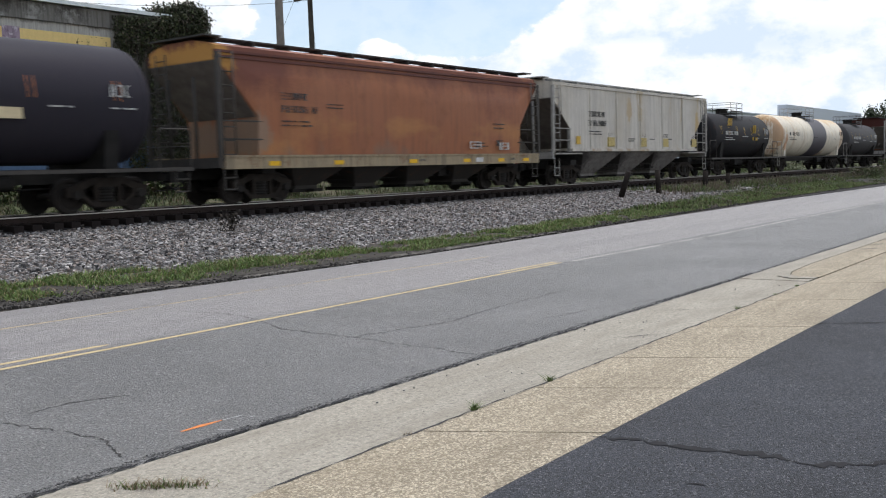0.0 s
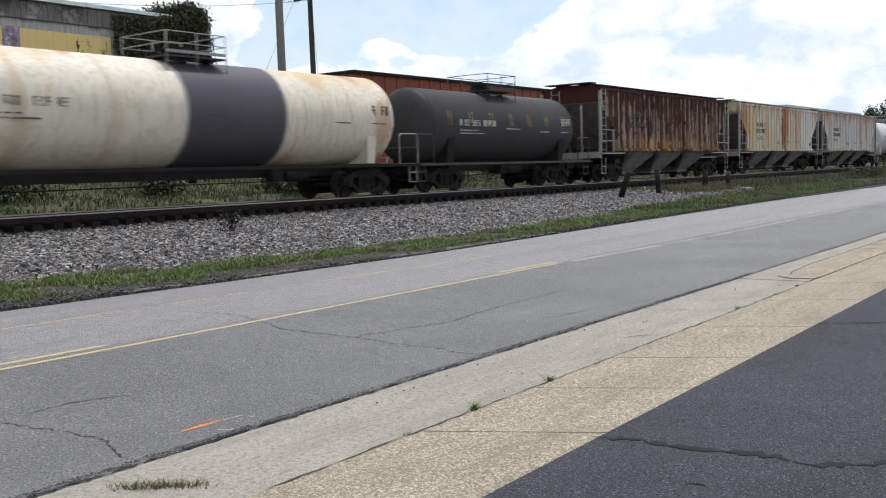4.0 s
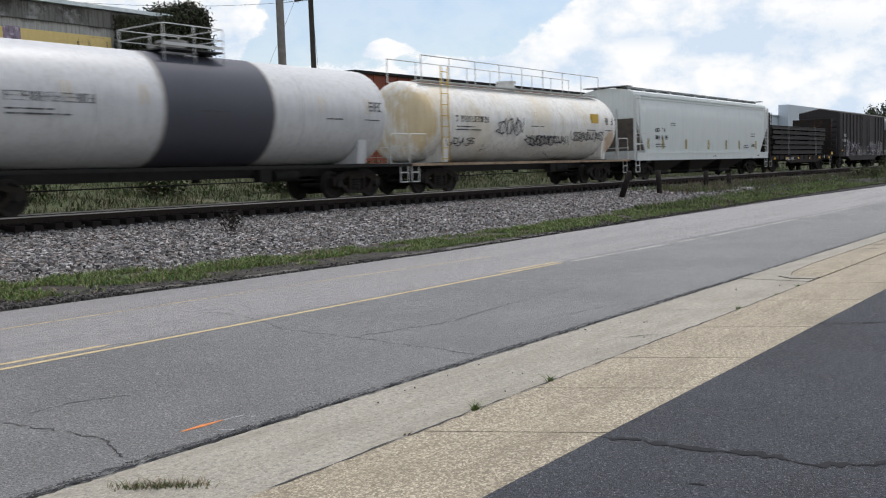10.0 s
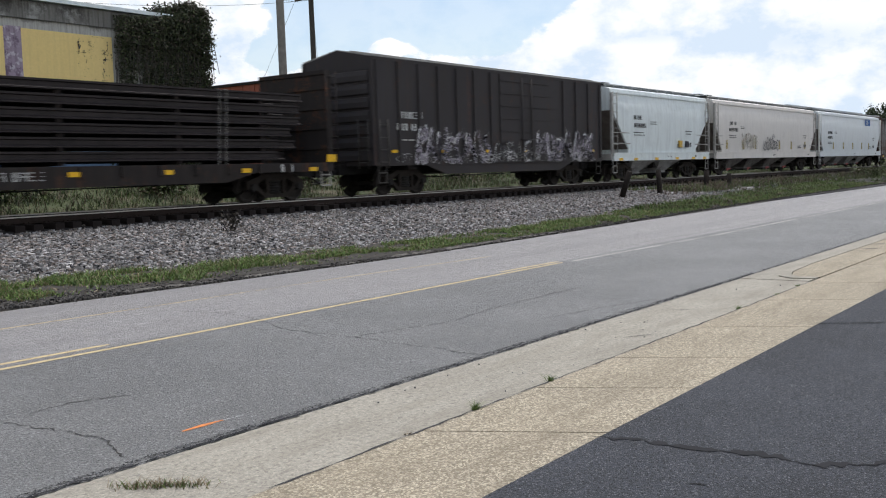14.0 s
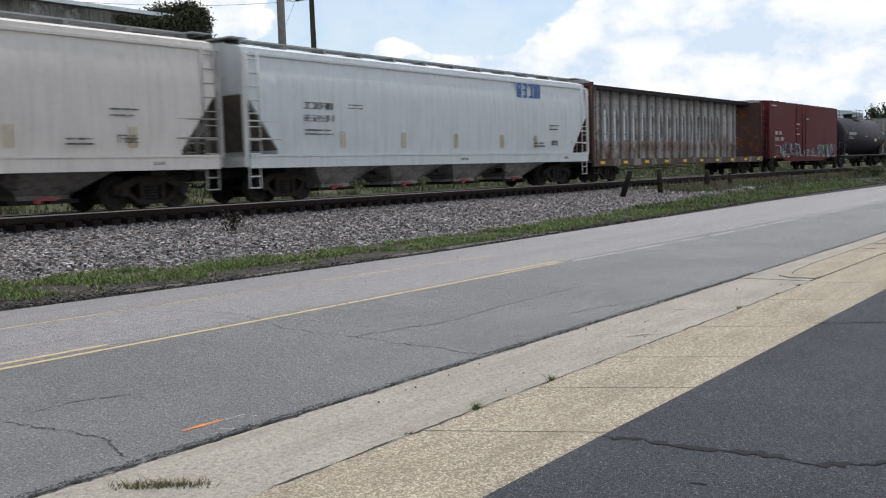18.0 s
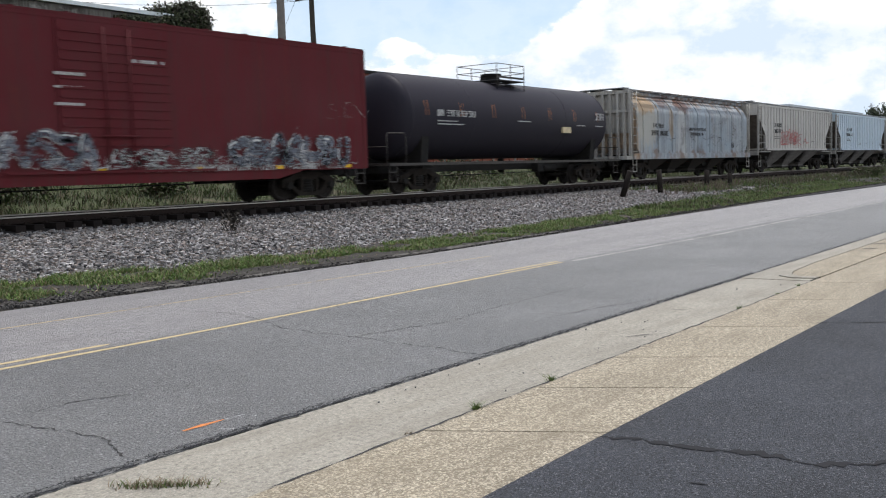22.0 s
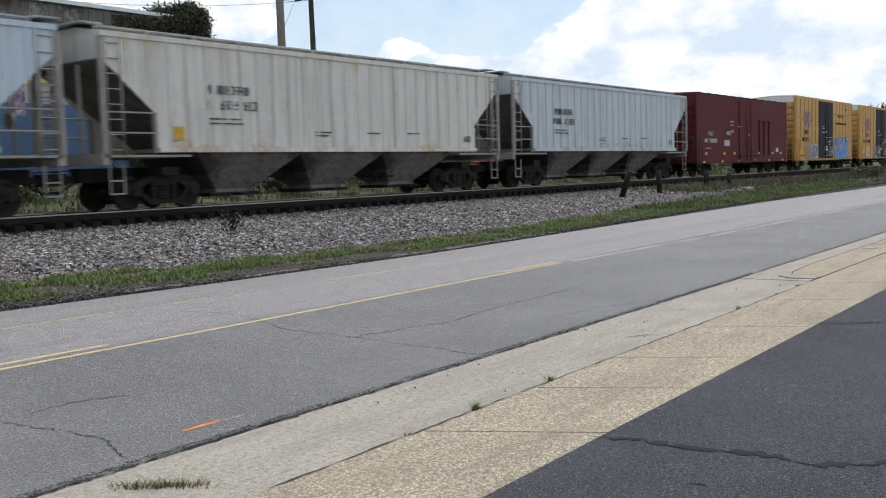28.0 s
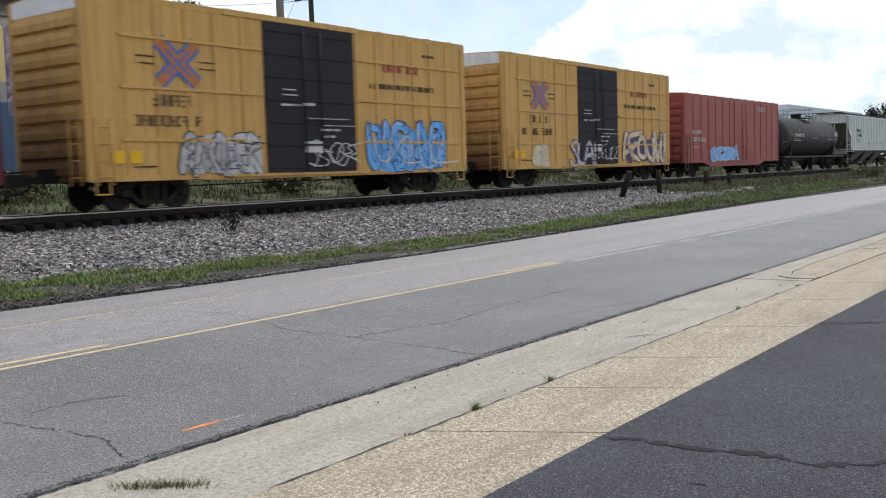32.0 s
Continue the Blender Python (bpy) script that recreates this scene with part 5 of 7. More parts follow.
def bulkhead_flat(s0, s1, label, mat, load_mat, rail_mat):
    """Flatcar with high end bulkheads that carries bundles of rail in layers."""
    car, h = car_root("flatcar", label, s0, s1, "flatcar")
    w = 1.45
    part("deck", boxes((-h, h, -w, w, 0.98, 1.12)), mat, car)
    for q in (-1, 1):
        bm = bmnew()
        prism(bm, [(-h, 1.12), (h, 1.12), (h, 0.86), (h - 3.2, 0.86), (h - 4.2, 0.62), (-h + 4.2, 0.62), (-h + 3.2, 0.86), (-h, 0.86)], "y", q * w - 0.06, q * w + 0.06)
        part("side_sill", bm, mat, car)
        for i in range(11):
            x = -h + 1.9 + i * (2 * h - 3.8) / 10
            part("stake_pocket", boxes((x - 0.07, x + 0.07, q * w - 0.12, q * w + 0.12, 0.84, 1.10)), mat, car)
    for s in (-1, 1):
        x = s * (h - 0.1)
        b = part("bulkhead", boxes((x - 0.06, x + 0.06, -w, w, 1.12, 3.92)), mat, car, "dark braced steel end bulkhead")
        for y in (-1.4, -0.7, 0, 0.7, 1.4):
            part("bulkhead_post", boxes((x + s * 0.06 - 0.09, x + s * 0.06 + 0.09, y - 0.06, y + 0.06, 1.12, 3.93)), mat, b)
        for z in (1.6, 2.2, 2.8, 3.4, 3.86):
            part("bulkhead_rail", boxes((x - s * 0.06 - 0.05, x - s * 0.06 + 0.05, -w + 0.02, w - 0.02, z - 0.06, z + 0.06)), mat, b)
        ladder(car, s * h, -w - 0.06, 1.0, 3.9, mat)
    rng = random.Random(8)
    z = 1.14
    for layer in range(6):
        for x in (-h * 0.62, -h * 0.2, h * 0.25, h * 0.64):
            part("dunnage", boxes((x - 0.07, x + 0.07, -1.32, 1.32, z, z + 0.09)), TIE, car)
        z += 0.09
        for i in range(9):
            y = -1.24 + i * 0.31
            a, b = -h + rng.uniform(1.0, 1.7), h - rng.uniform(1.0, 2.2)
            bm = bmnew()
            prism(bm, [(y - 0.13, z), (y + 0.13, z), (y + 0.13, z + 0.03), (y + 0.03, z + 0.07), (y + 0.03, z + 0.17), (y + 0.08, z + 0.19), (y + 0.08, z + 0.24), (y - 0.08, z + 0.24), (y - 0.08, z + 0.19), (y - 0.03, z + 0.17), (y - 0.03, z + 0.07), (y - 0.13, z + 0.03)], "x", a, b)
            part("girder", bm, load_mat, car)
        z += 0.245
    for x in (-h * 0.45, h * 0.42):
        for d in (-0.12, 0.12):
            bm = bmnew()
            rod(bm, (x + d, -w - 0.05, 1.1), (x + d + 0.25, -1.36, z), 0.009, 5)
            rod(bm, (x + d + 0.25, -1.36, z), (x + d + 0.25, 1.36, z), 0.009, 5)
            part("tie_down", bm, rail_mat, car, "pale webbing strap over the load")
    marks(car, [-h + 0.9 + i * (2 * h - 1.8) / 5 for i in range(6)], 0.93, -w - 0.075, w=0.32, h=0.12)
    marks(car, [h - 0.1], 1.25, -w - 0.075, w=0.4, h=0.22)
    stencil(car, [(-h + 3.3, -h + 5.4, 0.80, 0.2), (h - 2.2, h - 1.8, 0.86, 0.22)], -w - 0.065, STENCIL_WHITE, 5)
    running_gear(car, h + 0.3, h - 2.0)
    steps(car, h, w, 0.9, rail_mat)
    TRAIN.append(car)
    return car, h


POST_GRIME = paint("grimy_web_post", (0.29, 0.275, 0.27), 0.08, 0.08, 0.6, 0.8, seed=27.2, layers=(((0.10, 0.05, 0.03), 1.5, 0.5, 0.46, 0.58, 3.0, 1.6, 0.7),))
SILL_BROWN = paint("brown_grimy_sill", (0.085, 0.07, 0.06), 0.2, 0.1, 0.6, 0.8, seed=27.5, layers=(((0.40, 0.37, 0.33), 0.8, 0.3, 0.54, 0.60, 0, 0.5, 0.5),))
ROOFCAP = plain("pale_cap_metal", (0.34, 0.33, 0.32), 0.6, var=0.2)


def centerbeam(s0, s1, label, mat, end_mat, rail_mat):
    """Empty lumber car: a tall central web with oval openings between end bulkheads."""
    car, h = car_root("centerbeam_car", label, s0, s1, "centerbeam flatcar")
    w = 1.42
    part("deck", boxes((-h, h, -w, w, 0.92, 1.05)), mat, car)
    for q in (-1, 1):
        part("side_sill", boxes((-h, h, q * w - 0.06, q * w + 0.06, 0.74, 1.06)), SILL_BROWN, car, "grimy brown side sill")
    # the web: panels between the posts, some pierced by ovals
    n = 20
    step = (2 * h - 1.6) / n
    rng = random.Random(4)
    part("web_panel", boxes((-h + 0.8, -h + 0.8 + step / 2, -0.03, 0.03, 1.05, 4.45)), mat, car)
    for i in range(n - 1):
        x0 = -h + 0.8 + (i + 0.5) * step
        cx = x0 + step / 2
        bm = bmnew()
        if 2 <= i <= 16:
            a, c, z0, z1 = step * 0.31, 0.8, 1.05, 4.45
            zc = 2.75
            m = 24
            inner = []
            for j in range(m):
                t = 2 * math.pi * j / m
                inner.append((cx + a * math.cos(t), zc + c * math.sin(t)))
            outer = []
            for j in range(m):
                t = 2 * math.pi * j / m
                dx, dz = math.cos(t), math.sin(t)
                k = min((step / 2) / max(1e-6, abs(dx)), ((z1 - zc) if dz > 0 else (zc - z0)) / max(1e-6, abs(dz)))
                outer.append((cx + dx * k, zc + dz * k))
            for j in range(m):
                k = (j + 1) % m
                for y in (-0.03, 0.03):
                    quad(bm, (outer[j][0], y, outer[j][1]), (outer[k][0], y, outer[k][1]), (inner[k][0], y, inner[k][1]), (inner[j][0], y, inner[j][1]))
                quad(bm, (inner[j][0], -0.03, inner[j][1]), (inner[k][0], -0.03, inner[k][1]), (inner[k][0], 0.03, inner[k][1]), (inner[j][0], 0.03, inner[j][1]))
        else:
            box(bm, x0, x0 + step, -0.03, 0.03, 1.05, 4.45)
        part("web_panel", bm, mat, car)
    part("web_panel", boxes((h - 0.8 - step / 2, h - 0.8, -0.03, 0.03, 1.05, 4.45)), mat, car)
    post = mesh_of("web_post", boxes((-0.10, 0.10, -0.16, 0.16, 1.05, 4.45)), POST_GRIME)
    for i in range(n):
        part("web_post", post, None, car).location = (-h + 0.8 + (i + 0.5) * step, 0, 0)
    for z in (1.62, 1.9, 2.3, 3.2, 3.75, 4.1):
        bm = boxes((-h + 0.8, h - 0.8, -0.175, -0.165, z - 0.011, z + 0.011), (-h + 0.8, h - 0.8, 0.165, 0.175, z - 0.011, z + 0.011))
        part("web_rail", bm, POST_GRIME, car)
    part("top_beam", boxes((-h + 0.2, h - 0.2, -0.62, 0.62, 4.42, 4.52), (-h + 0.2, h - 0.2, -0.64, -0.56, 4.34, 4.54), (-h + 0.2, h - 0.2, 0.56, 0.64, 4.34, 4.54)), STEEL_DARK, car)
    for s in (-1, 1):
        x = s * (h - 0.12)
        b = part("bulkhead", boxes((x - 0.05, x + 0.05, -w, w, 1.05, 4.5)), end_mat, car, "rust-brown braced end bulkhead")
        for y in (-1.38, -0.5, 0.5, 1.38):
            part("bulkhead_post", boxes((x + s * 0.08 - 0.1, x + s * 0.08 + 0.1, y - 0.06, y + 0.06, 1.0, 4.51)), end_mat, b)
        for z in (1.4, 2.4, 3.4, 4.4):
            part("bulkhead_rail", boxes((x + s * 0.08 - 0.08, x + s * 0.08 + 0.08, -w + 0.01, w - 0.01, z - 0.07, z + 0.07)), end_mat, b)
        bm = bmnew()
        prism(bm, [(-w, 4.48), (w, 4.48), (1.0, 4.66), (-1.0, 4.66)], "x", x - 0.12, x + 0.12)
        part("bulkhead_cap", bm, ROOFCAP, b)
        ladder(car, s * h, -w - 0.06, 0.9, 4.3, end_mat)
    marks(car, [-h + 0.8 + i * (2 * h - 1.6) / 9 for i in range(10)], 0.90, -w - 0.07, w=0.42, h=0.13)
    running_gear(car, h + 0.3, h - 2.2)
    steps(car, h, w, 0.8, rail_mat)
    TRAIN.append(car)
    return car, h


# ---- the train, front to rear ----
BLACK_TANK = paint("black_tank_paint", (0.030, 0.028, 0.037), 0.0, 0.0, 0.08, 0.5, 0.03)
BLACK_TANK2 = paint("sooty_tank_paint", (0.024, 0.024, 0.027), 0.06, 0.03, 0.2, 0.55, 0.04, seed=3)
GREY_RAIL = plain("grey_rail_paint", (0.30, 0.29, 0.27), 0.6, var=0.3)
DARK_RAIL = plain("dark_rail_paint", (0.06, 0.055, 0.05), 0.6, var=0.3)
PALE_RAIL = paint("stained_pale_rail", (0.46, 0.44, 0.40), 0.1, 0.08, 0.5, 0.75, seed=31.5)
WHITE_RAIL = plain("white_rail_paint", (0.55, 0.55, 0.53), 0.55, var=0.15)
UNDER_GREY = paint("grimy_grey_bay", (0.20, 0.19, 0.182), 0.06, 0.06, 0.7, 0.8, seed=2, layers=(((0.025, 0.022, 0.021), 0.55, 0.7, 0.47, 0.60, 0.0, 0.4, 0.85),))
UNDER_PALE = paint("pale_bay", (0.42, 0.42, 0.42), 0.02, 0.04, 0.6, 0.7, seed=4, layers=(((0.05, 0.045, 0.04), 0.7, 0.8, 0.50, 0.64, 0.0, 0.4, 0.7),))
UNDER_DARK = paint("dark_bay", (0.050, 0.046, 0.043), 0.1, 0.1, 0.3, 0.8, seed=5)
WHITE_SPRAY, BLACK_SPRAY = plain("white_spray", (0.55, 0.55, 0.55), 0.6), plain("black_spray", (0.03, 0.03, 0.04), 0.6)
SILVER_SPRAY, BLUE_SPRAY = plain("silver_spray", (0.44, 0.44, 0.44), 0.5, var=0.3), plain("blue_spray", (0.14, 0.38, 0.74), 0.55, var=0.3)
NAVY_SPRAY, CREAM_SPRAY = plain("navy_spray", (0.025, 0.04, 0.14), 0.6), plain("cream_spray", (0.62, 0.52, 0.33), 0.6)
RED_SPRAY, PURPLE_SPRAY = line_paint("worn_red_spray", (0.46, 0.13, 0.12), 0.66), plain("purple_spray", (0.10, 0.06, 0.14), 0.6)

RED_GATE = plain("faded_red_gate", (0.34, 0.09, 0.09), 0.7, var=0.3)
c0, h0 = tank_car(-0.6, 15.6, BLACK_TANK, "black tank car with white stencilled panels", 1.50, 2.68, DARK_RAIL, seed=10, stripes=STENCIL_ORANGE)
BROWN_SILL = paint("olive_brown_sill", (0.34, 0.27, 0.17), 0.2, 0.12, 0.5, 0.75, seed=11.5)
BROWN_CHORD = paint("maroon_chord", (0.13, 0.045, 0.035), 0.1, 0.1, 0.3, 0.7, seed=11.2)
c1, h1 = smooth_hopper(17.3, 33.95, paint("orange_brown_paint", (0.33, 0.125, 0.060), 0.08, 0.06, 0.25, 0.65, 0.1, seed=11, layers=(
    ((0.13, 0.042, 0.032), 0.35, 0.25, 0.36, 0.55, 2.4, 4.1, 0.8), ((0.46, 0.22, 0.08), 0.25, 0.5, 0.47, 0.60, 3.6, 2.3, 0.55), ((0.20, 0.15, 0.11), 0.5, 0.35, 0.50, 0.62, 2.9, 1.5, 0.6)),
    spots=((-8.1, 4.0, 0.6, 0.5, (0.50, 0.26, 0.06), 0.8), (-6.9, 1.9, 0.5, 0.6, (0.24, 0.21, 0.16), 0.6))), "rusty orange-brown covered hopper, grimy along the sill", UNDER_DARK, DARK_RAIL, 4, 11, chord=1, inset=1.35, cut=3.95, knee=2.45, sill_mat=BROWN_SILL, chord_mat=BROWN_CHORD)
c2, h2 = ribbed_hopper(35.2, 52.3, paint("stained_white_paint", (0.60, 0.565, 0.505), 0.03, 0.03, 0.3, 0.65, seed=12, layers=(
    ((0.44, 0.39, 0.31), 0.6, 0.3, 0.47, 0.62, 0.0, 1.0, 0.6), ((0.40, 0.29, 0.14), 1.0, 0.25, 0.58, 0.66, 0.0, 1.0, 0.6), ((0.30, 0.28, 0.25), 1.8, 0.10, 0.54, 0.64, 3.6, 1.8, 0.6), ((0.34, 0.20, 0.08), 1.2, 0.6, 0.50, 0.60, 1.9, 1.5, 0.6)),
    spots=((-1.2, 3.4, 0.35, 0.6, (0.42, 0.29, 0.13), 0.6), (7.3, 2.6, 0.3, 0.9, (0.45, 0.29, 0.08), 0.7))), "dirty white ribbed covered hopper with grey lower bays", UNDER_GREY, GREY_RAIL, ribs=7, seed=12, walk_mat=GALV)
c3, h3 = tank_car(53.8, 64.4, BLACK_TANK2, "short black tank car with yellow stencils", 1.36, 2.42, DARK_RAIL, seed=13, dome_x=-0.3, slope=0.05)
c4, h4 = tank_car(65.9, 82.6, paint("cream_tank_paint", (0.72, 0.66, 0.54), 0.04, 0.04, 0.25, 0.55, seed=14, layers=(
    ((0.52, 0.36, 0.17), 0.45, 0.4, 0.45, 0.58, 2.8, 3.8, 0.75), ((0.40, 0.19, 0.06), 0.7, 0.5, 0.50, 0.60, 3.3, 4.0, 0.8), ((0.46, 0.28, 0.12), 0.6, 0.4, 0.48, 0.60, 2.0, 1.3, 0.7), ((0.45, 0.33, 0.20), 1.6, 0.12, 0.56, 0.64, 0.0, 1.0, 0.5)),
    spots=((-7.9, 2.6, 0.5, 1.3, (0.38, 0.19, 0.07), 0.7), (-6.9, 2.0, 0.25, 0.6, (0.45, 0.18, 0.05), 0.7), (7.4, 2.4, 0.5, 1.0, (0.42, 0.24, 0.10), 0.6))), "rust-stained cream tank car with a dark centre band", 1.46, 2.52, GREY_RAIL, band=(-0.6, 2.95, paint("dark_band", (0.065, 0.060, 0.075), 0.02, 0.02, 0.3, 0.5, seed=14.5)), dome_x=0.2, seed=14, ink=STENCIL_BLACK, board=STEEL_DARK)
tank_car(84.0, 95.0, paint("grey_black_tank", (0.051, 0.051, 0.055), 0.05, 0.03, 0.5, 0.5, seed=15), "short dull black tank car with white stencils", 1.38, 2.42, DARK_RAIL, seed=15)
ribbed_hopper(96.8, 113.1, paint("brown_rust_paint", (0.062, 0.021, 0.018), 0.03, 0.03, 0.2, 0.7, 0.05, seed=16, layers=(
    ((0.035, 0.014, 0.012), 0.5, 0.4, 0.50, 0.62, 0.0, 1.0, 0.7), ((0.26, 0.09, 0.03), 1.6, 0.35, 0.46, 0.62, 3.8, 1.9, 0.8), ((0.44, 0.34, 0.27), 2.3, 0.22, 0.52, 0.59, 4.5, 3.5, 0.75),
    ((0.30, 0.20, 0.15), 4.0, 0.30, 0.56, 0.64, 4.4, 3.4, 0.6), ((0.40, 0.18, 0.045), 3.0, 0.30, 0.50, 0.60, 3.2, 1.9, 0.8), ((0.52, 0.36, 0.12), 2.2, 0.30, 0.55, 0.60, 2.7, 1.9, 0.75), ((0.05, 0.02, 0.016), 0.7, 0.9, 0.50, 0.58, 1.9, 1.5, 0.8))), "maroon covered hopper streaked heavily with rust", UNDER_GREY, GREY_RAIL, seed=16, post_mat=paint("washed_post", (0.36, 0.28, 0.235), 0.05, 0.05, 0.4, 0.8, seed=16.5, layers=(
    ((0.055, 0.02, 0.016), 1.3, 0.55, 0.44, 0.54, 3.0, 4.2, 0.95), ((0.062, 0.021, 0.018), 0.9, 0.8, 0.50, 0.58, 0.0, 1.0, 0.9), ((0.42, 0.24, 0.08), 1.2, 0.5, 0.52, 0.60, 2.8, 1.8, 0.7))))
c7, h7 = ribbed_hopper(115.0, 132.0, paint("cream_rust_paint", (0.60, 0.56, 0.48), 0.02, 0.02, 0.3, 0.65, seed=17, layers=(
    ((0.56, 0.40, 0.19), 0.30, 0.15, 0.44, 0.58, 0.0, 1.0, 0.65), ((0.38, 0.165, 0.05), 2.4, 0.14, 0.55, 0.63, 0.0, 1.0, 0.65), ((0.50, 0.30, 0.12), 5.0, 0.10, 0.54, 0.62, 0.0, 1.0, 0.5), ((0.36, 0.17, 0.06), 1.4, 0.14, 0.48, 0.63, 2.2, 4.2, 0.8), ((0.13, 0.06, 0.04), 2.6, 0.12, 0.53, 0.63, 2.0, 4.2, 0.7), ((0.46, 0.30, 0.14), 1.3, 0.4, 0.50, 0.60, 2.3, 1.5, 0.6)),
    spots=((0.35, 3.0, 0.55, 2.4, (0.22, 0.075, 0.025), 0.95), (0.95, 3.4, 0.5, 1.6, (0.36, 0.15, 0.045), 0.9), (-7.6, 3.2, 1.0, 1.3, (0.36, 0.16, 0.05), 0.85), (-8.2, 2.6, 0.5, 1.6, (0.16, 0.07, 0.04), 0.8), (3.2, 2.8, 0.2, 2.0, (0.34, 0.15, 0.05), 0.7), (-3.3, 2.9, 0.2, 1.6, (0.40, 0.20, 0.07), 0.7),
           (5.6, 3.0, 1.5, 2.0, (0.60, 0.60, 0.58), 0.7))), "cream ribbed covered hopper with orange rust streaks", UNDER_GREY, GREY_RAIL, seed=17, walk_mat=GALV)
ribbed_hopper(133.2, 150.6, paint("white_rust_paint", (0.53, 0.51, 0.475), 0.02, 0.03, 0.3, 0.65, seed=18, layers=(
    ((0.42, 0.22, 0.09), 1.15, 0.05, 0.38, 0.58, 2.2, 4.3, 0.8), ((0.17, 0.055, 0.038), 1.3, 0.05, 0.40, 0.56, 2.9, 4.3, 0.85), ((0.34, 0.14, 0.05), 1.7, 0.04, 0.57, 0.62, 0.0, 1.0, 0.8), ((0.50, 0.34, 0.12), 0.9, 0.6, 0.52, 0.60, 2.1, 1.6, 0.75), ((0.12, 0.06, 0.04), 1.0, 0.7, 0.5, 0.58, 1.75, 1.5, 0.8)),
    spots=((-3.5, 3.2, 0.3, 1.6, (0.32, 0.13, 0.045), 0.8), (2.9, 3.3, 0.3, 1.6, (0.24, 0.085, 0.04), 0.85), (5.2, 3.3, 0.4, 1.6, (0.28, 0.10, 0.04), 0.85), (8.0, 3.7, 0.5, 0.6, (0.38, 0.17, 0.05), 0.8))), "off-white ribbed covered hopper streaked with rust", UNDER_GREY, GREY_RAIL, ribs=19, seed=18, walk_mat=GALV, post_mat=paint("pale_post", (0.58, 0.57, 0.545), 0.02, 0.03, 0.3, 0.65, seed=18.5, layers=(((0.42, 0.22, 0.10), 1.4, 0.2, 0.56, 0.64, 2.4, 4.2, 0.7),)))
c9, h9 = tank_car(152.1, 167.6, paint("white_tank_paint", (0.54, 0.545, 0.545), 0.02, 0.02, 0.18, 0.45, seed=19), "clean white tank car with a dark centre band", 1.54, 2.62, WHITE_RAIL, band=(-1.5, 2.3, paint("slate_band", (0.058, 0.060, 0.077), 0, 0, 0.15, 0.45)), dome_x=0.0, seed=19, ink=STENCIL_BLACK, board=STEEL_DARK, lining=GREY_RAIL)
c10, h10 = tank_car(169.1, 184.4, paint("ivory_tank_paint", (0.74, 0.725, 0.68), 0.02, 0.03, 0.25, 0.5, seed=20, layers=(
    ((0.60, 0.52, 0.38), 0.4, 0.5, 0.50, 0.64, 0.0, 1.0, 0.6), ((0.16, 0.11, 0.08), 0.5, 0.9, 0.46, 0.60, 1.6, 1.15, 0.8), ((0.40, 0.33, 0.25), 2.0, 0.3, 0.56, 0.64, 3.4, 4.0, 0.7)),
    spots=((-7.2, 2.6, 0.5, 1.2, (0.56, 0.40, 0.14), 0.6), (6.6, 1.8, 0.5, 0.6, (0.45, 0.26, 0.10), 0.6))), "ivory tank car with a long railed walkway and black scrawls", 1.46, 2.55, WHITE_RAIL, platform=False, long_walk=True, seed=20, ink=STENCIL_BLACK, full_sill=True, lining=WHITE_RAIL, rail_bars=(0.85,), board=paint("rusty_pipe_board", (0.36, 0.26, 0.17), 0.2, 0.1, 0.6, 0.8, seed=20.5))
c11, h11 = smooth_hopper(185.8, 205.6, paint("pale_green_paint", (0.625, 0.660, 0.640), 0.0, 0.0, 0.10, 0.45, seed=21), "clean pale grey-green covered hopper with plain curved sides", UNDER_DARK, WHITE_RAIL, 3, 21, chord=1, drop=0.55, walk_mat=GALV, marks_at=(-8.4, -6.6, -3.6, -0.4, 2.4, 4.6, 7.6))
bulkhead_flat(206.2, 221.2, "dark bulkhead flatcar loaded with layers of steel rail", paint("black_flat_paint", (0.028, 0.024, 0.023), 0.12, 0.1, 0.3, 0.7, seed=22), plain("stacked_rail_steel", (0.024, 0.019, 0.019), 0.6, 0.0, var=0.5), GREY_RAIL)
c13, h13 = boxcar(223.2, 238.9, paint("charcoal_paint", (0.045, 0.041, 0.043), 0.06, 0.05, 0.5, 0.6, seed=23), "charcoal boxcar with ribbed sides and pale tags", DARK_RAIL, door=(1.35, 1.85), eave=4.50, peak=4.80, floor=1.0, ribs=15, belly=0.35, seed=23, marks_z=1.45, rib_d=0.09, roof_mat=GREY_RAIL)
c14, h14 = smooth_hopper(240.0, 252.0, paint("white_hopper_paint", (0.70, 0.755, 0.75), 0.02, 0.03, 0.2, 0.5, seed=24), "short white covered hopper with two bays", UNDER_PALE, GREY_RAIL, 2, 24, walk_mat=GALV, inset=1.75, cut=3.35, knee=1.55)
c15, h15 = smooth_hopper(252.9, 273.2, paint("warm_grey_paint", (0.64, 0.605, 0.565), 0.02, 0.03, 0.14, 0.5, seed=25), "warm grey covered hopper with a scrawl low on its side", UNDER_GREY, GREY_RAIL, 4, 25, marks_at=(-8.2, -5.4, -3.2, 1.6, 4.2, 7.4), gate=RED_GATE, walk_mat=GALV)
c16, h16 = smooth_hopper(274.1, 294.0, paint("silver_grey_paint", (0.589, 0.627, 0.640), 0.0, 0.02, 0.15, 0.45, seed=26), "light grey covered hopper with a blue lettered panel", UNDER_PALE, WHITE_RAIL, 4, 26, drop=0.25, marks_at=(-6, -3, 0, 3, 5.5), gate=RED_GATE, walk_mat=GALV)
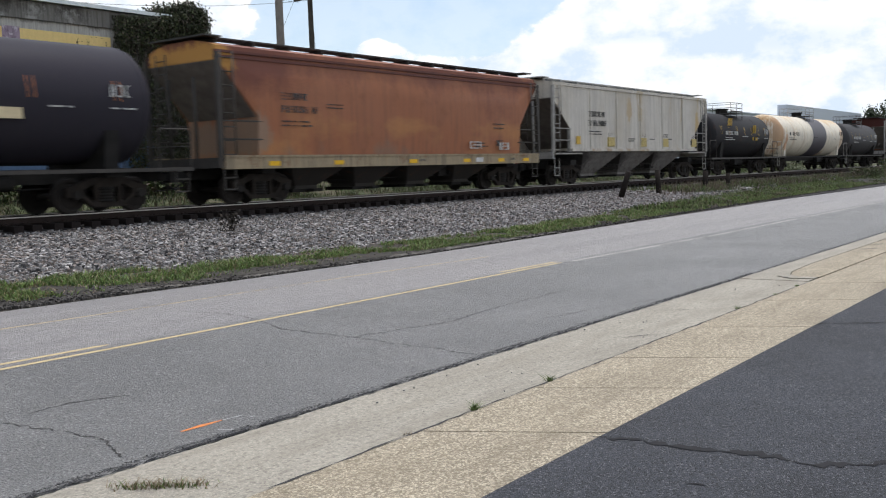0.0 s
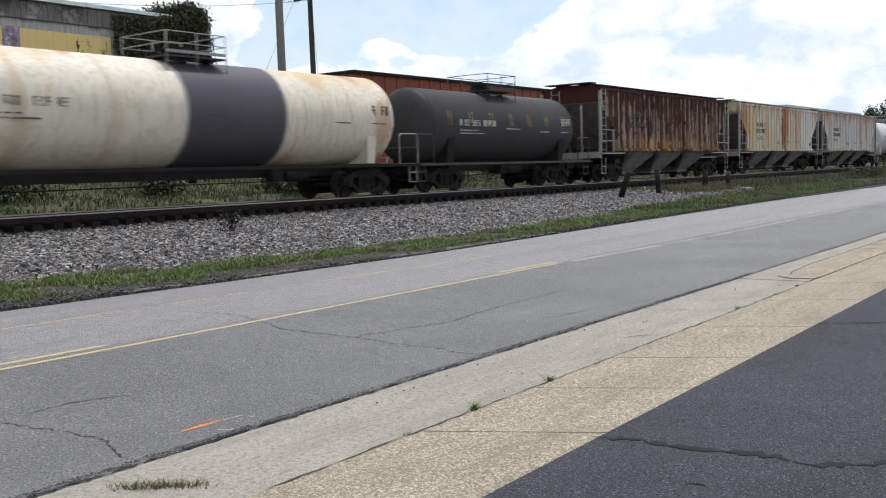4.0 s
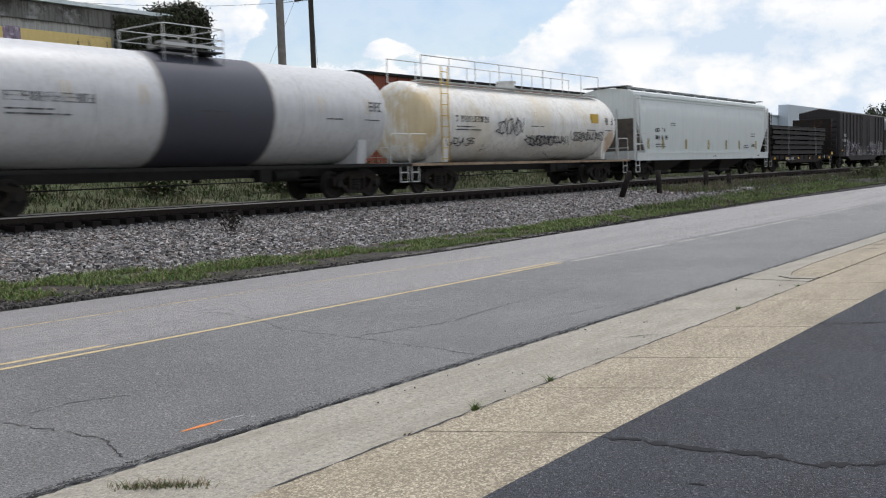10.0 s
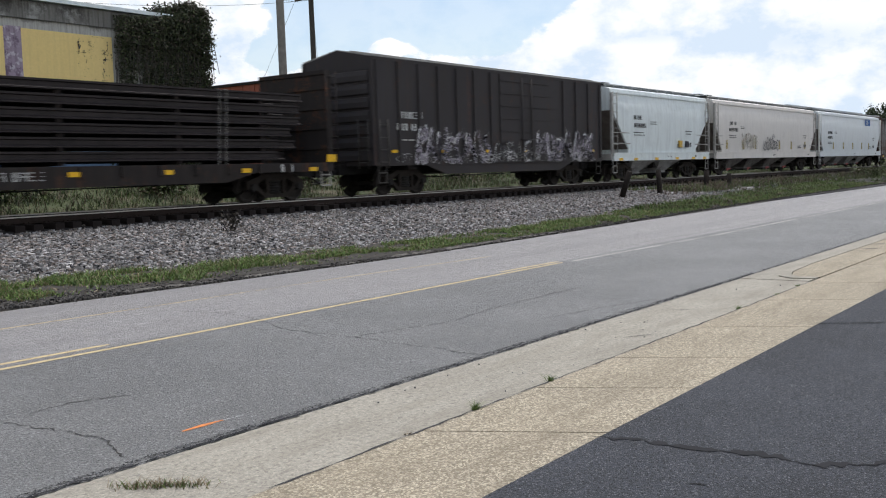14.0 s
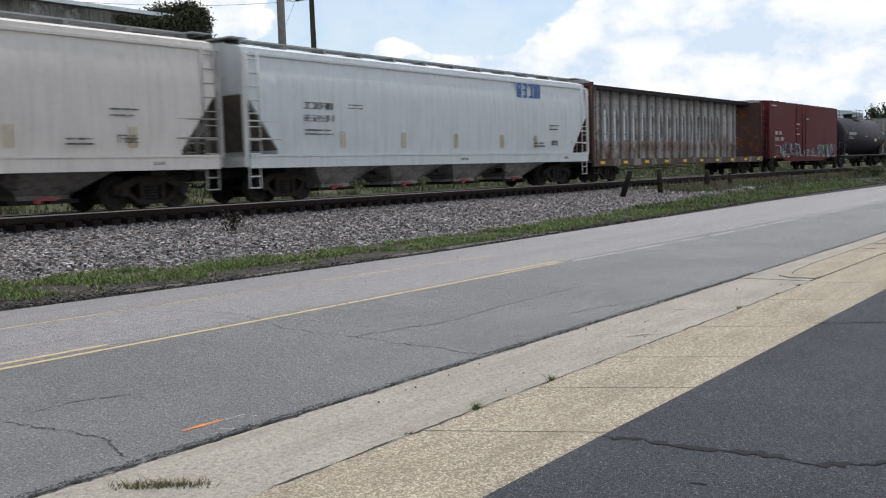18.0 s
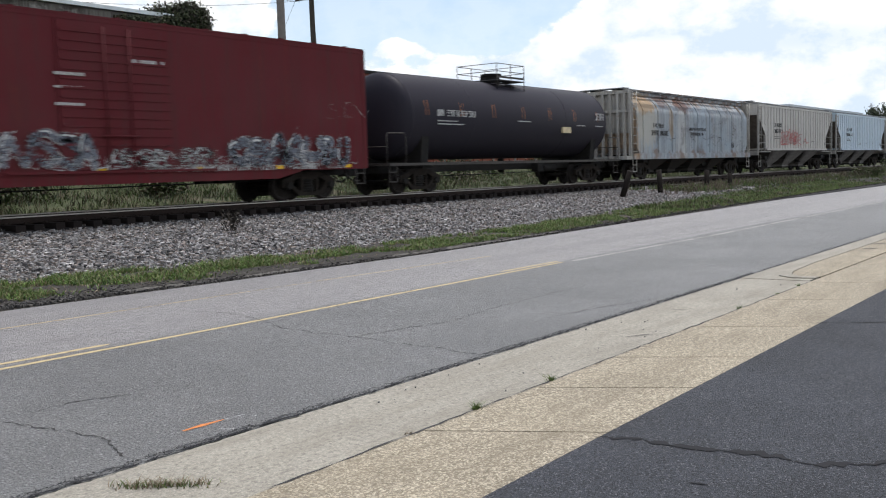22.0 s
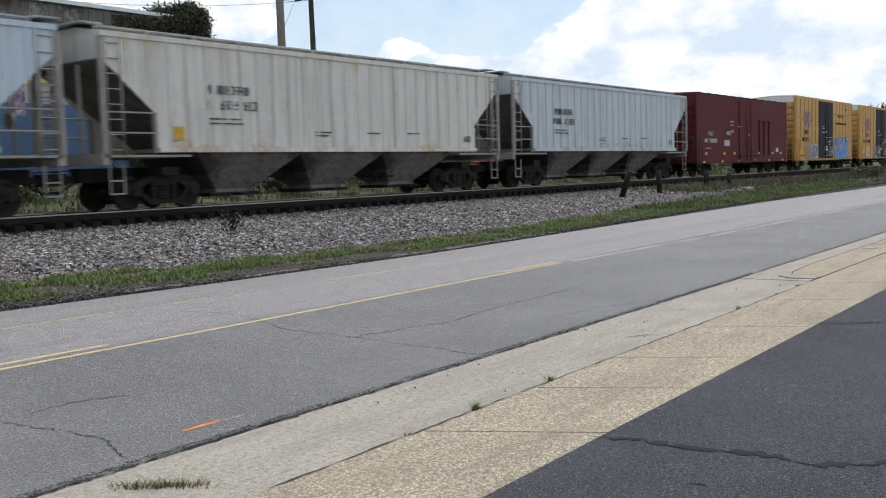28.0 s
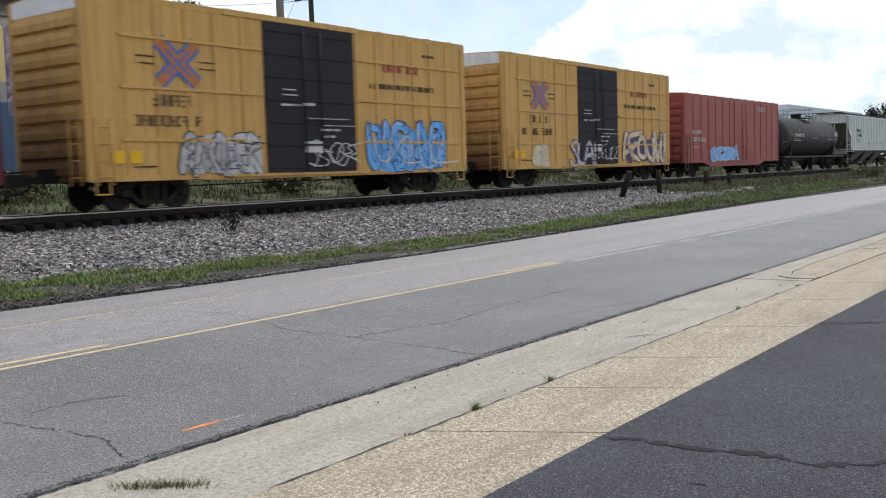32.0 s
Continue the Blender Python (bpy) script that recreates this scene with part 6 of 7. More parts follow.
c17, h17 = centerbeam(294.7, 317.7, "empty weathered centerbeam car with oval openings", paint("centerbeam_paint", (0.46, 0.455, 0.44), 0.02, 0.03, 0.4, 0.75, seed=27, layers=(
    ((0.15, 0.14, 0.135), 1.9, 0.08, 0.52, 0.64, 0.0, 1.0, 0.6), ((0.15, 0.09, 0.055), 0.6, 0.6, 0.36, 0.54, 2.9, 1.9, 0.85), ((0.07, 0.055, 0.05), 2.6, 1.8, 0.54, 0.61, 0.0, 1.0, 0.6), ((0.10, 0.05, 0.03), 1.2, 0.9, 0.50, 0.60, 2.8, 1.7, 0.75), ((0.50, 0.48, 0.43), 2.2, 1.4, 0.57, 0.62, 2.6, 1.7, 0.5))), paint("centerbeam_end", (0.090, 0.050, 0.045), 0.3, 0.2, 0.4, 0.7, seed=28), DARK_RAIL)
c18, h18 = boxcar(319.0, 335.3, paint("maroon_paint", (0.118, 0.019, 0.024), 0.02, 0.03, 0.3, 0.6, seed=29), "dark red boxcar with white tags along the sill", DARK_RAIL, door=(-0.9, 1.55), eave=4.60, peak=4.72, floor=0.92, ribs=13, seed=29, rib_d=0.015, marks_z=1.0, end_ribs=8, door_ribs=15)
c19, h19 = tank_car(337.2, 352.6, BLACK_TANK, "glossy black tank car with white stencils", 1.52, 2.70, DARK_RAIL, seed=30, stripes=STENCIL_ORANGE)
c20, h20 = cylinder_hopper(354.7, 371.3, paint("patchy_blue_grey", (0.39, 0.425, 0.45), 0.02, 0.03, 0.5, 0.95, seed=33.7, layers=(
    ((0.30, 0.37, 0.43), 0.25, 0.3, 0.46, 0.60, 0.0, 1.0, 0.6), ((0.50, 0.50, 0.485), 1.2, 0.07, 0.53, 0.62, 0.0, 1.0, 0.7), ((0.30, 0.17, 0.09), 2.6, 0.14, 0.47, 0.64, 2.9, 4.0, 0.8), ((0.09, 0.04, 0.028), 2.2, 0.30, 0.47, 0.62, 3.3, 4.1, 0.85),
    ((0.22, 0.20, 0.185), 3.2, 0.25, 0.55, 0.66, 0.0, 1.0, 0.6), ((0.14, 0.13, 0.13), 1.2, 1.1, 0.56, 0.66, 0.0, 1.0, 0.5), ((0.20, 0.12, 0.075), 1.0, 0.8, 0.48, 0.60, 1.9, 1.35, 0.7)),
    spots=((-6.6, 3.0, 1.4, 1.6, (0.52, 0.48, 0.39), 0.6), (-6.6, 3.7, 1.4, 0.5, (0.40, 0.23, 0.09), 0.6), (-4.4, 3.9, 0.6, 0.4, (0.15, 0.07, 0.045), 0.6), (-1.7, 3.85, 1.2, 0.4, (0.12, 0.05, 0.035), 0.75), (-3.6, 2.9, 0.3, 0.9, (0.38, 0.25, 0.12), 0.5), (-7.9, 2.0, 0.35, 1.6, (0.34, 0.20, 0.09), 0.7))), "rusty pale blue-grey covered hopper with rounded sides", UNDER_DARK, PALE_RAIL, 31)
c21, h21 = ribbed_hopper(373.0, 390.1, paint("light_grey_paint", (0.538, 0.518, 0.480), 0.03, 0.08, 0.25, 0.6, seed=32), "light grey ribbed covered hopper with a red tag", UNDER_GREY, GREY_RAIL, seed=32, walk_mat=GALV)
ribbed_hopper(391.4, 408.6, paint("pale_blue_paint", (0.550, 0.653, 0.730), 0.0, 0.04, 0.2, 0.55, seed=33), "pale blue ribbed covered hopper", UNDER_GREY, GREY_RAIL, seed=33, walk_mat=GALV)
c23, h23 = ribbed_hopper(409.7, 426.9, paint("pale_cream_paint", (0.70, 0.685, 0.635), 0.01, 0.02, 0.25, 0.6, seed=34, layers=(((0.56, 0.46, 0.24), 0.9, 0.12, 0.56, 0.64, 2.6, 4.2, 0.5), ((0.48, 0.30, 0.14), 0.8, 0.5, 0.52, 0.60, 2.2, 1.6, 0.6), ((0.42, 0.40, 0.37), 2.5, 0.08, 0.55, 0.64, 0.0, 1.0, 0.4))), "pale cream ribbed covered hopper", UNDER_GREY, GREY_RAIL, seed=34, walk_mat=GALV)
c24, h24 = ribbed_hopper(428.0, 445.3, paint("pale_silver_paint", (0.575, 0.635, 0.66), 0.0, 0.02, 0.25, 0.6, seed=35, layers=(((0.34, 0.37, 0.40), 2.5, 0.09, 0.55, 0.64, 3.4, 1.8, 0.5), ((0.46, 0.32, 0.16), 1.0, 0.6, 0.54, 0.60, 2.0, 1.6, 0.6))), "pale silver-grey ribbed covered hopper", UNDER_GREY, GREY_RAIL, seed=35, walk_mat=GALV)
c25, h25 = boxcar(446.8, 462.6, paint("wine_red_paint", (0.115, 0.022, 0.030), 0.01, 0.02, 0.25, 0.6, seed=36), "wine-red boxcar with yellow reflector strips", DARK_RAIL, door=(0.2, 1.5), eave=4.60, peak=4.70, floor=0.75, ribs=13, seed=36, rib_d=0.015, marks_z=0.82, end_ribs=7, belly=0.05, roof_mat=STEEL_DARK)
YELLOW_PAINT = paint("yellow_boxcar_paint", (0.60, 0.35, 0.095), 0.01, 0.02, 0.25, 0.6, seed=37, layers=(((0.30, 0.18, 0.08), 1.2, 0.5, 0.54, 0.64, 2.2, 1.0, 0.5),))
YELLOW_END = paint("grimy_yellow_end", (0.58, 0.34, 0.10), 0.04, 0.03, 0.4, 0.65, seed=37.5, layers=(((0.10, 0.045, 0.025), 0.8, 0.8, 0.30, 0.52, 3.4, 1.4, 0.9), ((0.22, 0.10, 0.05), 0.6, 2.2, 0.50, 0.60, 5.2, 3.0, 0.6)))
WHITE_END = paint("white_end_paint", (0.768, 0.780, 0.780), 0.02, 0.05, 0.2, 0.5, seed=38)
BLACK_DOOR = paint("black_door_paint", (0.032, 0.031, 0.036), 0.0, 0.0, 0.1, 0.6, 0.03, seed=39)
c26, h26 = boxcar(464.85, 480.2, YELLOW_PAINT, "yellow high-cube boxcar with black door and graffiti", YELLOW_PAINT, door=(-0.17, 1.87), eave=5.22, peak=5.32, floor=0.75, ribs=17, door_mat=BLACK_DOOR, end_top=WHITE_END, end_mat=YELLOW_END, seed=40, cross=(4.3, 3.05, 1.75), end_ribs=9, ink=None, belly=0.05, rib_d=0.055)
c27, h27 = boxcar(482.9, 498.5, YELLOW_PAINT, "yellow high-cube boxcar with a cream and purple tag", YELLOW_PAINT, door=(0.0, 1.87), eave=5.22, peak=5.32, floor=0.75, ribs=17, door_mat=BLACK_DOOR, end_top=WHITE_END, end_mat=YELLOW_END, seed=41, cross=(4.3, 3.05, 1.75), end_ribs=9, ink=None, belly=0.05, rib_d=0.055)
c28, h28 = boxcar(500.6, 516.4, paint("brick_red_paint", (0.320, 0.067, 0.054), 0.02, 0.05, 0.3, 0.55, seed=42), "brick-red boxcar with a blue tag at its lower edge", DARK_RAIL, door=(1.2, 1.6), eave=4.48, peak=4.60, floor=0.80, ribs=15, seed=42, end_ribs=8)
tank_car(518.6, 532.6, paint("dusty_black_tank", (0.040, 0.040, 0.043), 0.03, 0.02, 0.5, 0.5, seed=43), "dusty black tank car", 1.38, 2.45, DARK_RAIL, seed=43)
ribbed_hopper(534.3, 551.4, paint("silver_green_paint", (0.589, 0.627, 0.602), 0.02, 0.05, 0.25, 0.55, seed=44), "pale silver-grey ribbed covered hopper", UNDER_GREY, GREY_RAIL, seed=44)


def crossed_arrows(car, cx, cz, size, y):
    """A faded red and blue crossed emblem, as plain shapes."""
    for mat, dy, wide in ((STENCIL_BLUE, 0.002, 0.36), (STENCIL_ORANGE, 0.006, 0.22)):
        for s in (-1, 1):
            bm = bmnew()
            d = Vector((1.0, 0.86 * s)) * size
            n = Vector((-d.y, d.x)).normalized() * size * wide
            p, q = -d, d
            vs = [(p + n), p + n + Vector((0.05, 0)) * size, q + n, q - n, p - n]
            bm.faces.new([bm.verts.new((cx + v.x, y - dy - 0.002 * (s > 0), cz + v.y)) for v in vs])
            part("emblem", bm, mat, car)
    for s in (-1, 1):
        bm = bmnew()
        d = Vector((1.0, 0.86 * s)) * size * 0.62
        n = Vector((-d.y, d.x)).normalized() * size * 0.05
        bm.faces.new([bm.verts.new((cx + v.x, y - 0.012 - 0.002 * (s > 0), cz + v.y)) for v in (n - d, d + n, d - n, -d - n)])
        part("emblem", bm, STENCIL_BLUE, car)


# ---- lettering, emblems and graffiti ----
FADED_INK = line_paint("faded_brown_stencil", (0.10, 0.06, 0.03), 0.72)
DARK_RED_BAR = paint("dark_red_bar", (0.055, 0.014, 0.018), 0.02, 0.02, 0.3, 0.7, seed=36.5)
OLD_TAG = line_paint("faded_khaki_spray", (0.55, 0.51, 0.42), 0.38)
TAG_WHITE = line_paint("worn_white_spray", (0.47, 0.46, 0.45), 0.36)
TAG_DARK = line_paint("worn_dark_spray", (0.05, 0.045, 0.05), 0.3)
W = -1.48
for car, h, hue in ((c26, h26, 0), (c27, h27, 1)):
    crossed_arrows(car, -h + 2.65, 3.72, 0.60, W - 0.078)
    stencil(car, [(-h + 1.4, -h + 1.95, 3.80, 0.06), (-h + 1.4, -h + 1.95, 3.62, 0.06), (-h + 3.35, -h + 3.9, 3.76, 0.06), (-h + 3.35, -h + 3.9, 3.58, 0.06)], W - 0.078, FADED_INK, 60 + hue)
    stencil(car, [(-h + 1.85, -h + 3.2, 2.60, 0.30), (-h + 1.3, -h + 3.7, 2.10, 0.27), (-h + 1.2, -h + 1.9, 1.05, 0.07)], W - 0.078, FADED_INK, 62 + hue)
    stencil(car, [(h - 4.5, h - 2.7, 4.02, 0.32)], W - 0.078, STENCIL_RED, 64 + hue)
    stencil(car, [(h - 5.2, h - 1.7, 3.46, 0.16), (h - 2.4, h - 1.8, 4.62, 0.12)], W - 0.078, FADED_INK, 66 + hue)
    marks(car, [-h + 0.75, -h + 1.25], 1.32, W - 0.082, w=0.32, h=0.3)
    stencil(car, [(-1.5, -0.9, 3.2, 0.06), (-1.5, -0.8, 3.05, 0.06), (-1.5, -0.7, 2.75, 0.09), (-0.6, -0.1, 2.78, 0.12), (-0.4, 1.4, 2.4, 0.05), (0.2, 1.6, 2.2, 0.05), (0.1, 0.9, 2.05, 0.1), (0.1, 0.7, 1.85, 0.1)], W - 0.155, STENCIL_WHITE, 68 + hue)
    part("placard", boxes((-0.55, 0.15, W - 0.13, W - 0.08, 1.42, 1.75)), WHITE_SPRAY, car, "white data placard on the door")
    scrawl(car, -0.5, 1.6, 1.0, 1.75, W - 0.125, STENCIL_WHITE, 7, 70 + hue, "smeared white scribble on the black door")
    part("roof_edge", boxes((-h + 4.2, 1.9, W - 0.085, W - 0.02, 5.12, 5.28)), YELLOW_PAINT, car)
graffiti(c26, -5.15, -2.25, 0.76, 2.0, W - 0.085, SILVER_SPRAY, BLACK_SPRAY, 6, 81, "silver letter graffiti with black outlines", WHITE_SPRAY, 0.34, SILVER_SPRAY, 0.07)
graffiti(c26, 2.2, h26 - 1.2, 0.76, 2.45, W - 0.085, BLUE_SPRAY, NAVY_SPRAY, 7, 83, "bright blue graffiti with pale strokes", WHITE_SPRAY, 0.40, BLUE_SPRAY, 0.07)
scrawl(c26, 2.5, h26 - 1.6, 0.9, 2.3, W - 0.112, WHITE_SPRAY, 5, 84, "pale strokes over the blue graffiti", 0.05)
graffiti(c27, h27 - 5.6, h27 - 0.5, 0.80, 2.4, W - 0.085, CREAM_SPRAY, PURPLE_SPRAY, 6, 85, "cream graffiti with purple shading", WHITE_SPRAY, 0.28, PURPLE_SPRAY)
graffiti(c27, -h27 + 5.0, -h27 + 7.6, 0.72, 1.9, W - 0.085, SILVER_SPRAY, PURPLE_SPRAY, 4, 86, "grey graffiti with dark outlines", WHITE_SPRAY, 0.26)
graffiti(c27, -h27 + 1.9, -h27 + 3.3, 0.80, 1.8, W - 0.085, CREAM_SPRAY, SILVER_SPRAY, 2, 87, "pale graffiti patch", None, 0.3, CREAM_SPRAY)
graffiti(c28, -h28 + 3.4, -h28 + 8.2, 0.80, 1.75, W - 0.085, BLUE_SPRAY, WHITE_SPRAY, 5, 88, "bright blue graffiti along the sill", WHITE_SPRAY, 0.3, BLUE_SPRAY)
stencil(c28, [(-h28 + 1.2, -h28 + 2.8, 1.95, 0.2), (h28 - 4.6, h28 - 2.8, 3.9, 0.3)], W - 0.075, STENCIL_WHITE, 89)
SLATE_SPRAY, LILAC_SPRAY = line_paint("worn_slate_spray", (0.14, 0.15, 0.18), 0.5), line_paint("worn_lilac_spray", (0.26, 0.23, 0.27), 0.42)
for car, h, seed, top, dark in ((c18, h18, 91, 1.95, 0), (c13, h13, 95, 2.25, 1)):
    fill = (SLATE_SPRAY, LILAC_SPRAY)[dark]
    graffiti(car, -h + 1.8, -h + 6.6, 0.98, top, W - 0.115, fill, TAG_WHITE, 8, seed, "worn pale lettering sprayed along the lower side", STENCIL_WHITE, 0.30, None, 0.06)
    graffiti(car, -h + 6.8, -h + 10.2, 1.0, top - 0.4, W - 0.135, TAG_WHITE, TAG_DARK, 8, seed + 3, "worn white lettering sprayed along the door", None, 0.22, None, 0.04)
    graffiti(car, h - 5.8, h - 0.8, 0.98, top, W - 0.115, fill, TAG_WHITE, 7, seed + 1, "worn slate and white lettering along the lower side", STENCIL_WHITE, 0.34, None, 0.07)
    scrawl(car, -h + 0.8, h - 0.8, 1.0, 1.45, W - 0.15, TAG_WHITE, 40, seed + 2, "smeared white tags", 0.03)
part("sill_strip", boxes((-0.2, h18 - 1.0, W - 0.10, W - 0.07, 0.93, 1.10)), TAG_WHITE, c18, "pale dusty strip along the bottom chord")
scrawl(c18, h18 - 1.8, h18 - 0.3, 2.4, 3.0, W - 0.1, TAG_WHITE, 4, 94, "faint white strokes", 0.014)
stencil(c18, [(-h18 + 5.6, -h18 + 6.4, 3.2, 0.1), (-h18 + 5.6, -h18 + 6.3, 2.9, 0.08), (-h18 + 5.6, -h18 + 6.4, 2.5, 0.1), (-h18 + 7.7, -h18 + 8.6, 3.6, 0.12), (-h18 + 0.2, -h18 + 1.2, 4.3, 0.12)], W - 0.11, STENCIL_WHITE, 97)
stencil(c25, [(-h25 + 5.0, -h25 + 5.5, 3.1, 0.1), (-h25 + 5.0, -h25 + 5.5, 2.9, 0.08), (-h25 + 5.0, -h25 + 5.5, 2.5, 0.14), (-h25 + 6.2, -h25 + 6.8, 2.85, 0.06)], W - 0.11, STENCIL_WHITE, 98)
for a, b, c, d in ((2.3, 2.36, 1.15, 3.3), (3.2, 3.26, 1.15, 3.3), (4.2, 4.26, 1.15, 3.3), (2.3, 4.26, 3.28, 3.34)):
    part("plug_door_bar", boxes((a, b, W - 0.10, W - 0.04, c, d)), DARK_RED_BAR, c25, "dark raised bar of the narrow plug door")
part("plug_door_bar", boxes((-1.4, 2.0, W - 0.13, W - 0.05, 1.05, 1.15)), DARK_RED_BAR, c25, "dark raised bar along the door's foot")
stencil(c25, [(-3.5, -2.9, 2.35, 0.22), (0.1, 0.6, 2.35, 0.14)], W - 0.11, STENCIL_WHITE, 198)
part("placard", boxes((-h25 + 4.1, -h25 + 4.9, W - 0.075, W - 0.04, 1.72, 2.05)), SILVER_SPRAY, c25, "pale data placard")
part("placard", boxes((h25 - 2.2, h25 - 1.8, W - 0.075, W - 0.04, 1.35, 1.62)), WHITE_SPRAY, c25, "white routing placard")
marks(c25, [-h25 + 1.2, -h25 + 4.0, -h25 + 5.7, 2.2, h25 - 3.0, h25 - 1.3], 1.28, W - 0.085, w=0.3, h=0.13)
scrawl(c15, -1.9, 1.1, 1.42, 2.35, -1.60, BLACK_SPRAY, 10, 100, "thin dark looping graffiti", 0.04)
scrawl(c15, -1.9, 1.0, 1.45, 2.2, -1.604, BLACK_SPRAY, 9, 120, "thin dark looping graffiti", 0.03)
graffiti(c15, -5.9, -2.9, 1.5, 2.5, -1.592, OLD_TAG, OLD_TAG, 6, 122, "faded yellow-grey graffiti", None, 0.2)
scrawl(c21, -h21 + 4.3, -h21 + 8.6, 1.7, 2.7, -1.53, RED_SPRAY, 9, 101, "red outline graffiti low on the side", 0.06)
scrawl(c21, -h21 + 4.4, -h21 + 8.4, 1.9, 2.75, -1.532, RED_SPRAY, 13, 111, "red outline graffiti low on the side", 0.05)
scrawl(c20, -h20 + 6.0, h20 - 1.6, 1.6, 2.4, -1.585, TAG_DARK, 18, 112, "smeared dark looping tags", 0.03)
scrawl(c20, -h20 + 3.0, h20 - 2.0, 1.9, 3.0, -1.60, TAG_DARK, 12, 113, "smeared dark tags", 0.04)
scrawl(c24, -1.5, h24 - 2.2, 1.62, 1.86, -1.532, TAG_DARK, 26, 114, "faint dark tags along the sill", 0.03)
scrawl(c21, -h21 + 9.6, -h21 + 10.4, 1.8, 2.4, -1.53, RED_SPRAY, 2, 102, "small red scrawl", 0.06)
for x0, x1, z0, z1, wd, sd in ((-6.2, -4.6, 1.65, 2.1, 0.04, 130), (-4.5, -2.4, 1.4, 1.95, 0.07, 131), (-3.2, -1.3, 2.0, 2.75, 0.045, 132), (-1.0, 2.6, 1.65, 2.35, 0.05, 133), (-0.6, 1.6, 1.7, 2.3, 0.06, 134), (2.8, 5.8, 1.85, 2.45, 0.04, 135), (3.2, 5.4, 1.9, 2.3, 0.03, 136), (0.3, 1.6, 1.25, 1.6, 0.08, 137)):
    y = -math.sqrt(1.46 ** 2 - min(1.46, abs(2.55 - (z0 + z1) / 2)) ** 2) - 0.03
    scrawl(c10, x0, x1, z0, z1, y, BLACK_SPRAY if wd < 0.065 else TAG_DARK, int((x1 - x0) * 4), sd, "tangled black tag on the tank", wd * 0.8)
part("placard", boxes((h10 - 2.9, h10 - 2.3, -1.49, -1.40, 2.7, 3.1)), STENCIL_YELLOW, c10, "yellow placard")
for k in range(2):
    stencil(c16, [(4.2, 5.95, 3.55, 0.55)], -1.545 - 0.002 * k, STENCIL_BLUE, 105 + 20 * k, label="large blue lettered panel, unreadable")
stencil(c1, [(h1 - 5.3, h1 - 4.3, 1.55, 0.26), (h1 - 3.0, h1 - 2.4, 1.5, 0.28)], -1.60, STENCIL_WHITE, 106)
marks(c1, [-h1 + 1.9, -h1 + 4.6, -h1 + 8.3, h1 - 5.2, h1 - 2.9, h1 - 1.1], 1.12, -1.595, w=0.42, h=0.13)
part("placard", boxes((h1 - 4.6, h1 - 4.15, -1.60, -1.55, 1.06, 1.22)), WHITE_SPRAY, c1, "white placard on the sill")
marks(c14, [-5.2, -3.6, -1.2, 1.4, 3.6, 5.2], 1.05, -1.595, w=0.4, h=0.12)
part("placard", boxes((h14 - 4.3, h14 - 3.9, -1.60, -1.53, 1.62, 1.98)), STENCIL_YELLOW, c14, "small yellow placard")
part("placard", boxes((h14 - 3.4, h14 - 3.05, -1.60, -1.53, 1.62, 1.95)), BLACK_SPRAY, c14, "dark data placard")
stencil(c3, [(-h3 + 2.3, -h3 + 3.0, 2.95, 0.42), (1.5, 2.1, 2.55, 0.5), (1.4, 2.3, 2.1, 0.2)], -1.385, STENCIL_YELLOW, 107)
for x in (-3.2, 0.3, 2.95, 6.75):
    part("placard", boxes((x - 0.32, x + 0.32, -1.545, -1.49, 1.66, 2.08)), DULL_YELLOW, c2, "worn yellow placard")
    part("placard", boxes((x - 0.25, x + 0.25, -1.545, -1.49, 2.12, 2.3)), TAG_DARK, c2, "faint dark placard")
for car, h in ((c2, h2), (c23, h23)):
    part("placard", boxes((-h + 2.0, -h + 2.35, -1.545, -1.50, 1.75, 2.1)), STENCIL_YELLOW, car, "small yellow placard")
for car, h in ((c0, h0), (c19, h19)):
    part("placard", boxes((h - 4.6, h - 3.9, -1.545, -1.45, 2.2, 2.45)), CREAM_SPRAY, car, "small yellow placard on the tank")


def motions():
    """The train runs towards the camera's left, slowing a little; the clouds drift; the wheels roll."""
    def gone(t):
        return 14.36 * t - 0.0078 * t * t
    times = [2.0 * i for i in range(17)]
    for car in TRAIN:
        s = car["run"]
        walk(car, [(t, pose(s - gone(t), TRACK_Y, RAIL_Z)) for t in times])
    walk(clouds, [(0.0, pose(0, 0, 0)), (16.0, pose(0, 0, 0, 0, 0, -0.75)), (32.0, pose(0, 0, 0, 0, 0, -1.5))])
    lead = AXLES[0]
    walk(lead, [(i / 30, pose(0, 0, 0, 0, -math.degrees(gone(i / 30) / 0.42), 0)) for i in range(961)])
    for w in AXLES[1:]:
        w.rotation_mode = "QUATERNION"
        keys = w.animation_data_create()
        keys.action = lead.animation_data.action
        keys.action_slot = lead.animation_data.action_slot

# ---- behind the track ----
# wall white, with darker streaks from 6.9 m up to the cornice
STUCCO = paint("dark_topped_wall_white", (0.46, 0.45, 0.42), 0.01, 0.02, 0.4, 0.9, seed=50, layers=(((0.09, 0.085, 0.08), 0.9, 0.3, 0.46, 0.60, 6.9, 7.4, 0.8),))
CORNICE = paint("grey_cornice", (0.18, 0.175, 0.16), 0.02, 0.03, 0.6, 0.9, seed=51, layers=(((0.035, 0.03, 0.026), 1.0, 0.35, 0.47, 0.60, 7.0, 7.9, 0.85), ((0.40, 0.40, 0.38), 0.8, 0.8, 0.53, 0.60, 0, 1, 0.6)))
MURAL_YELLOW = paint("mural_yellow", (0.82, 0.62, 0.25), 0.0, 0.0, 0.06, 0.8, seed=52)
MURAL_BLUE = paint("mural_blue", (0.095, 0.165, 0.28), 0.02, 0.03, 0.2, 0.8, seed=53)
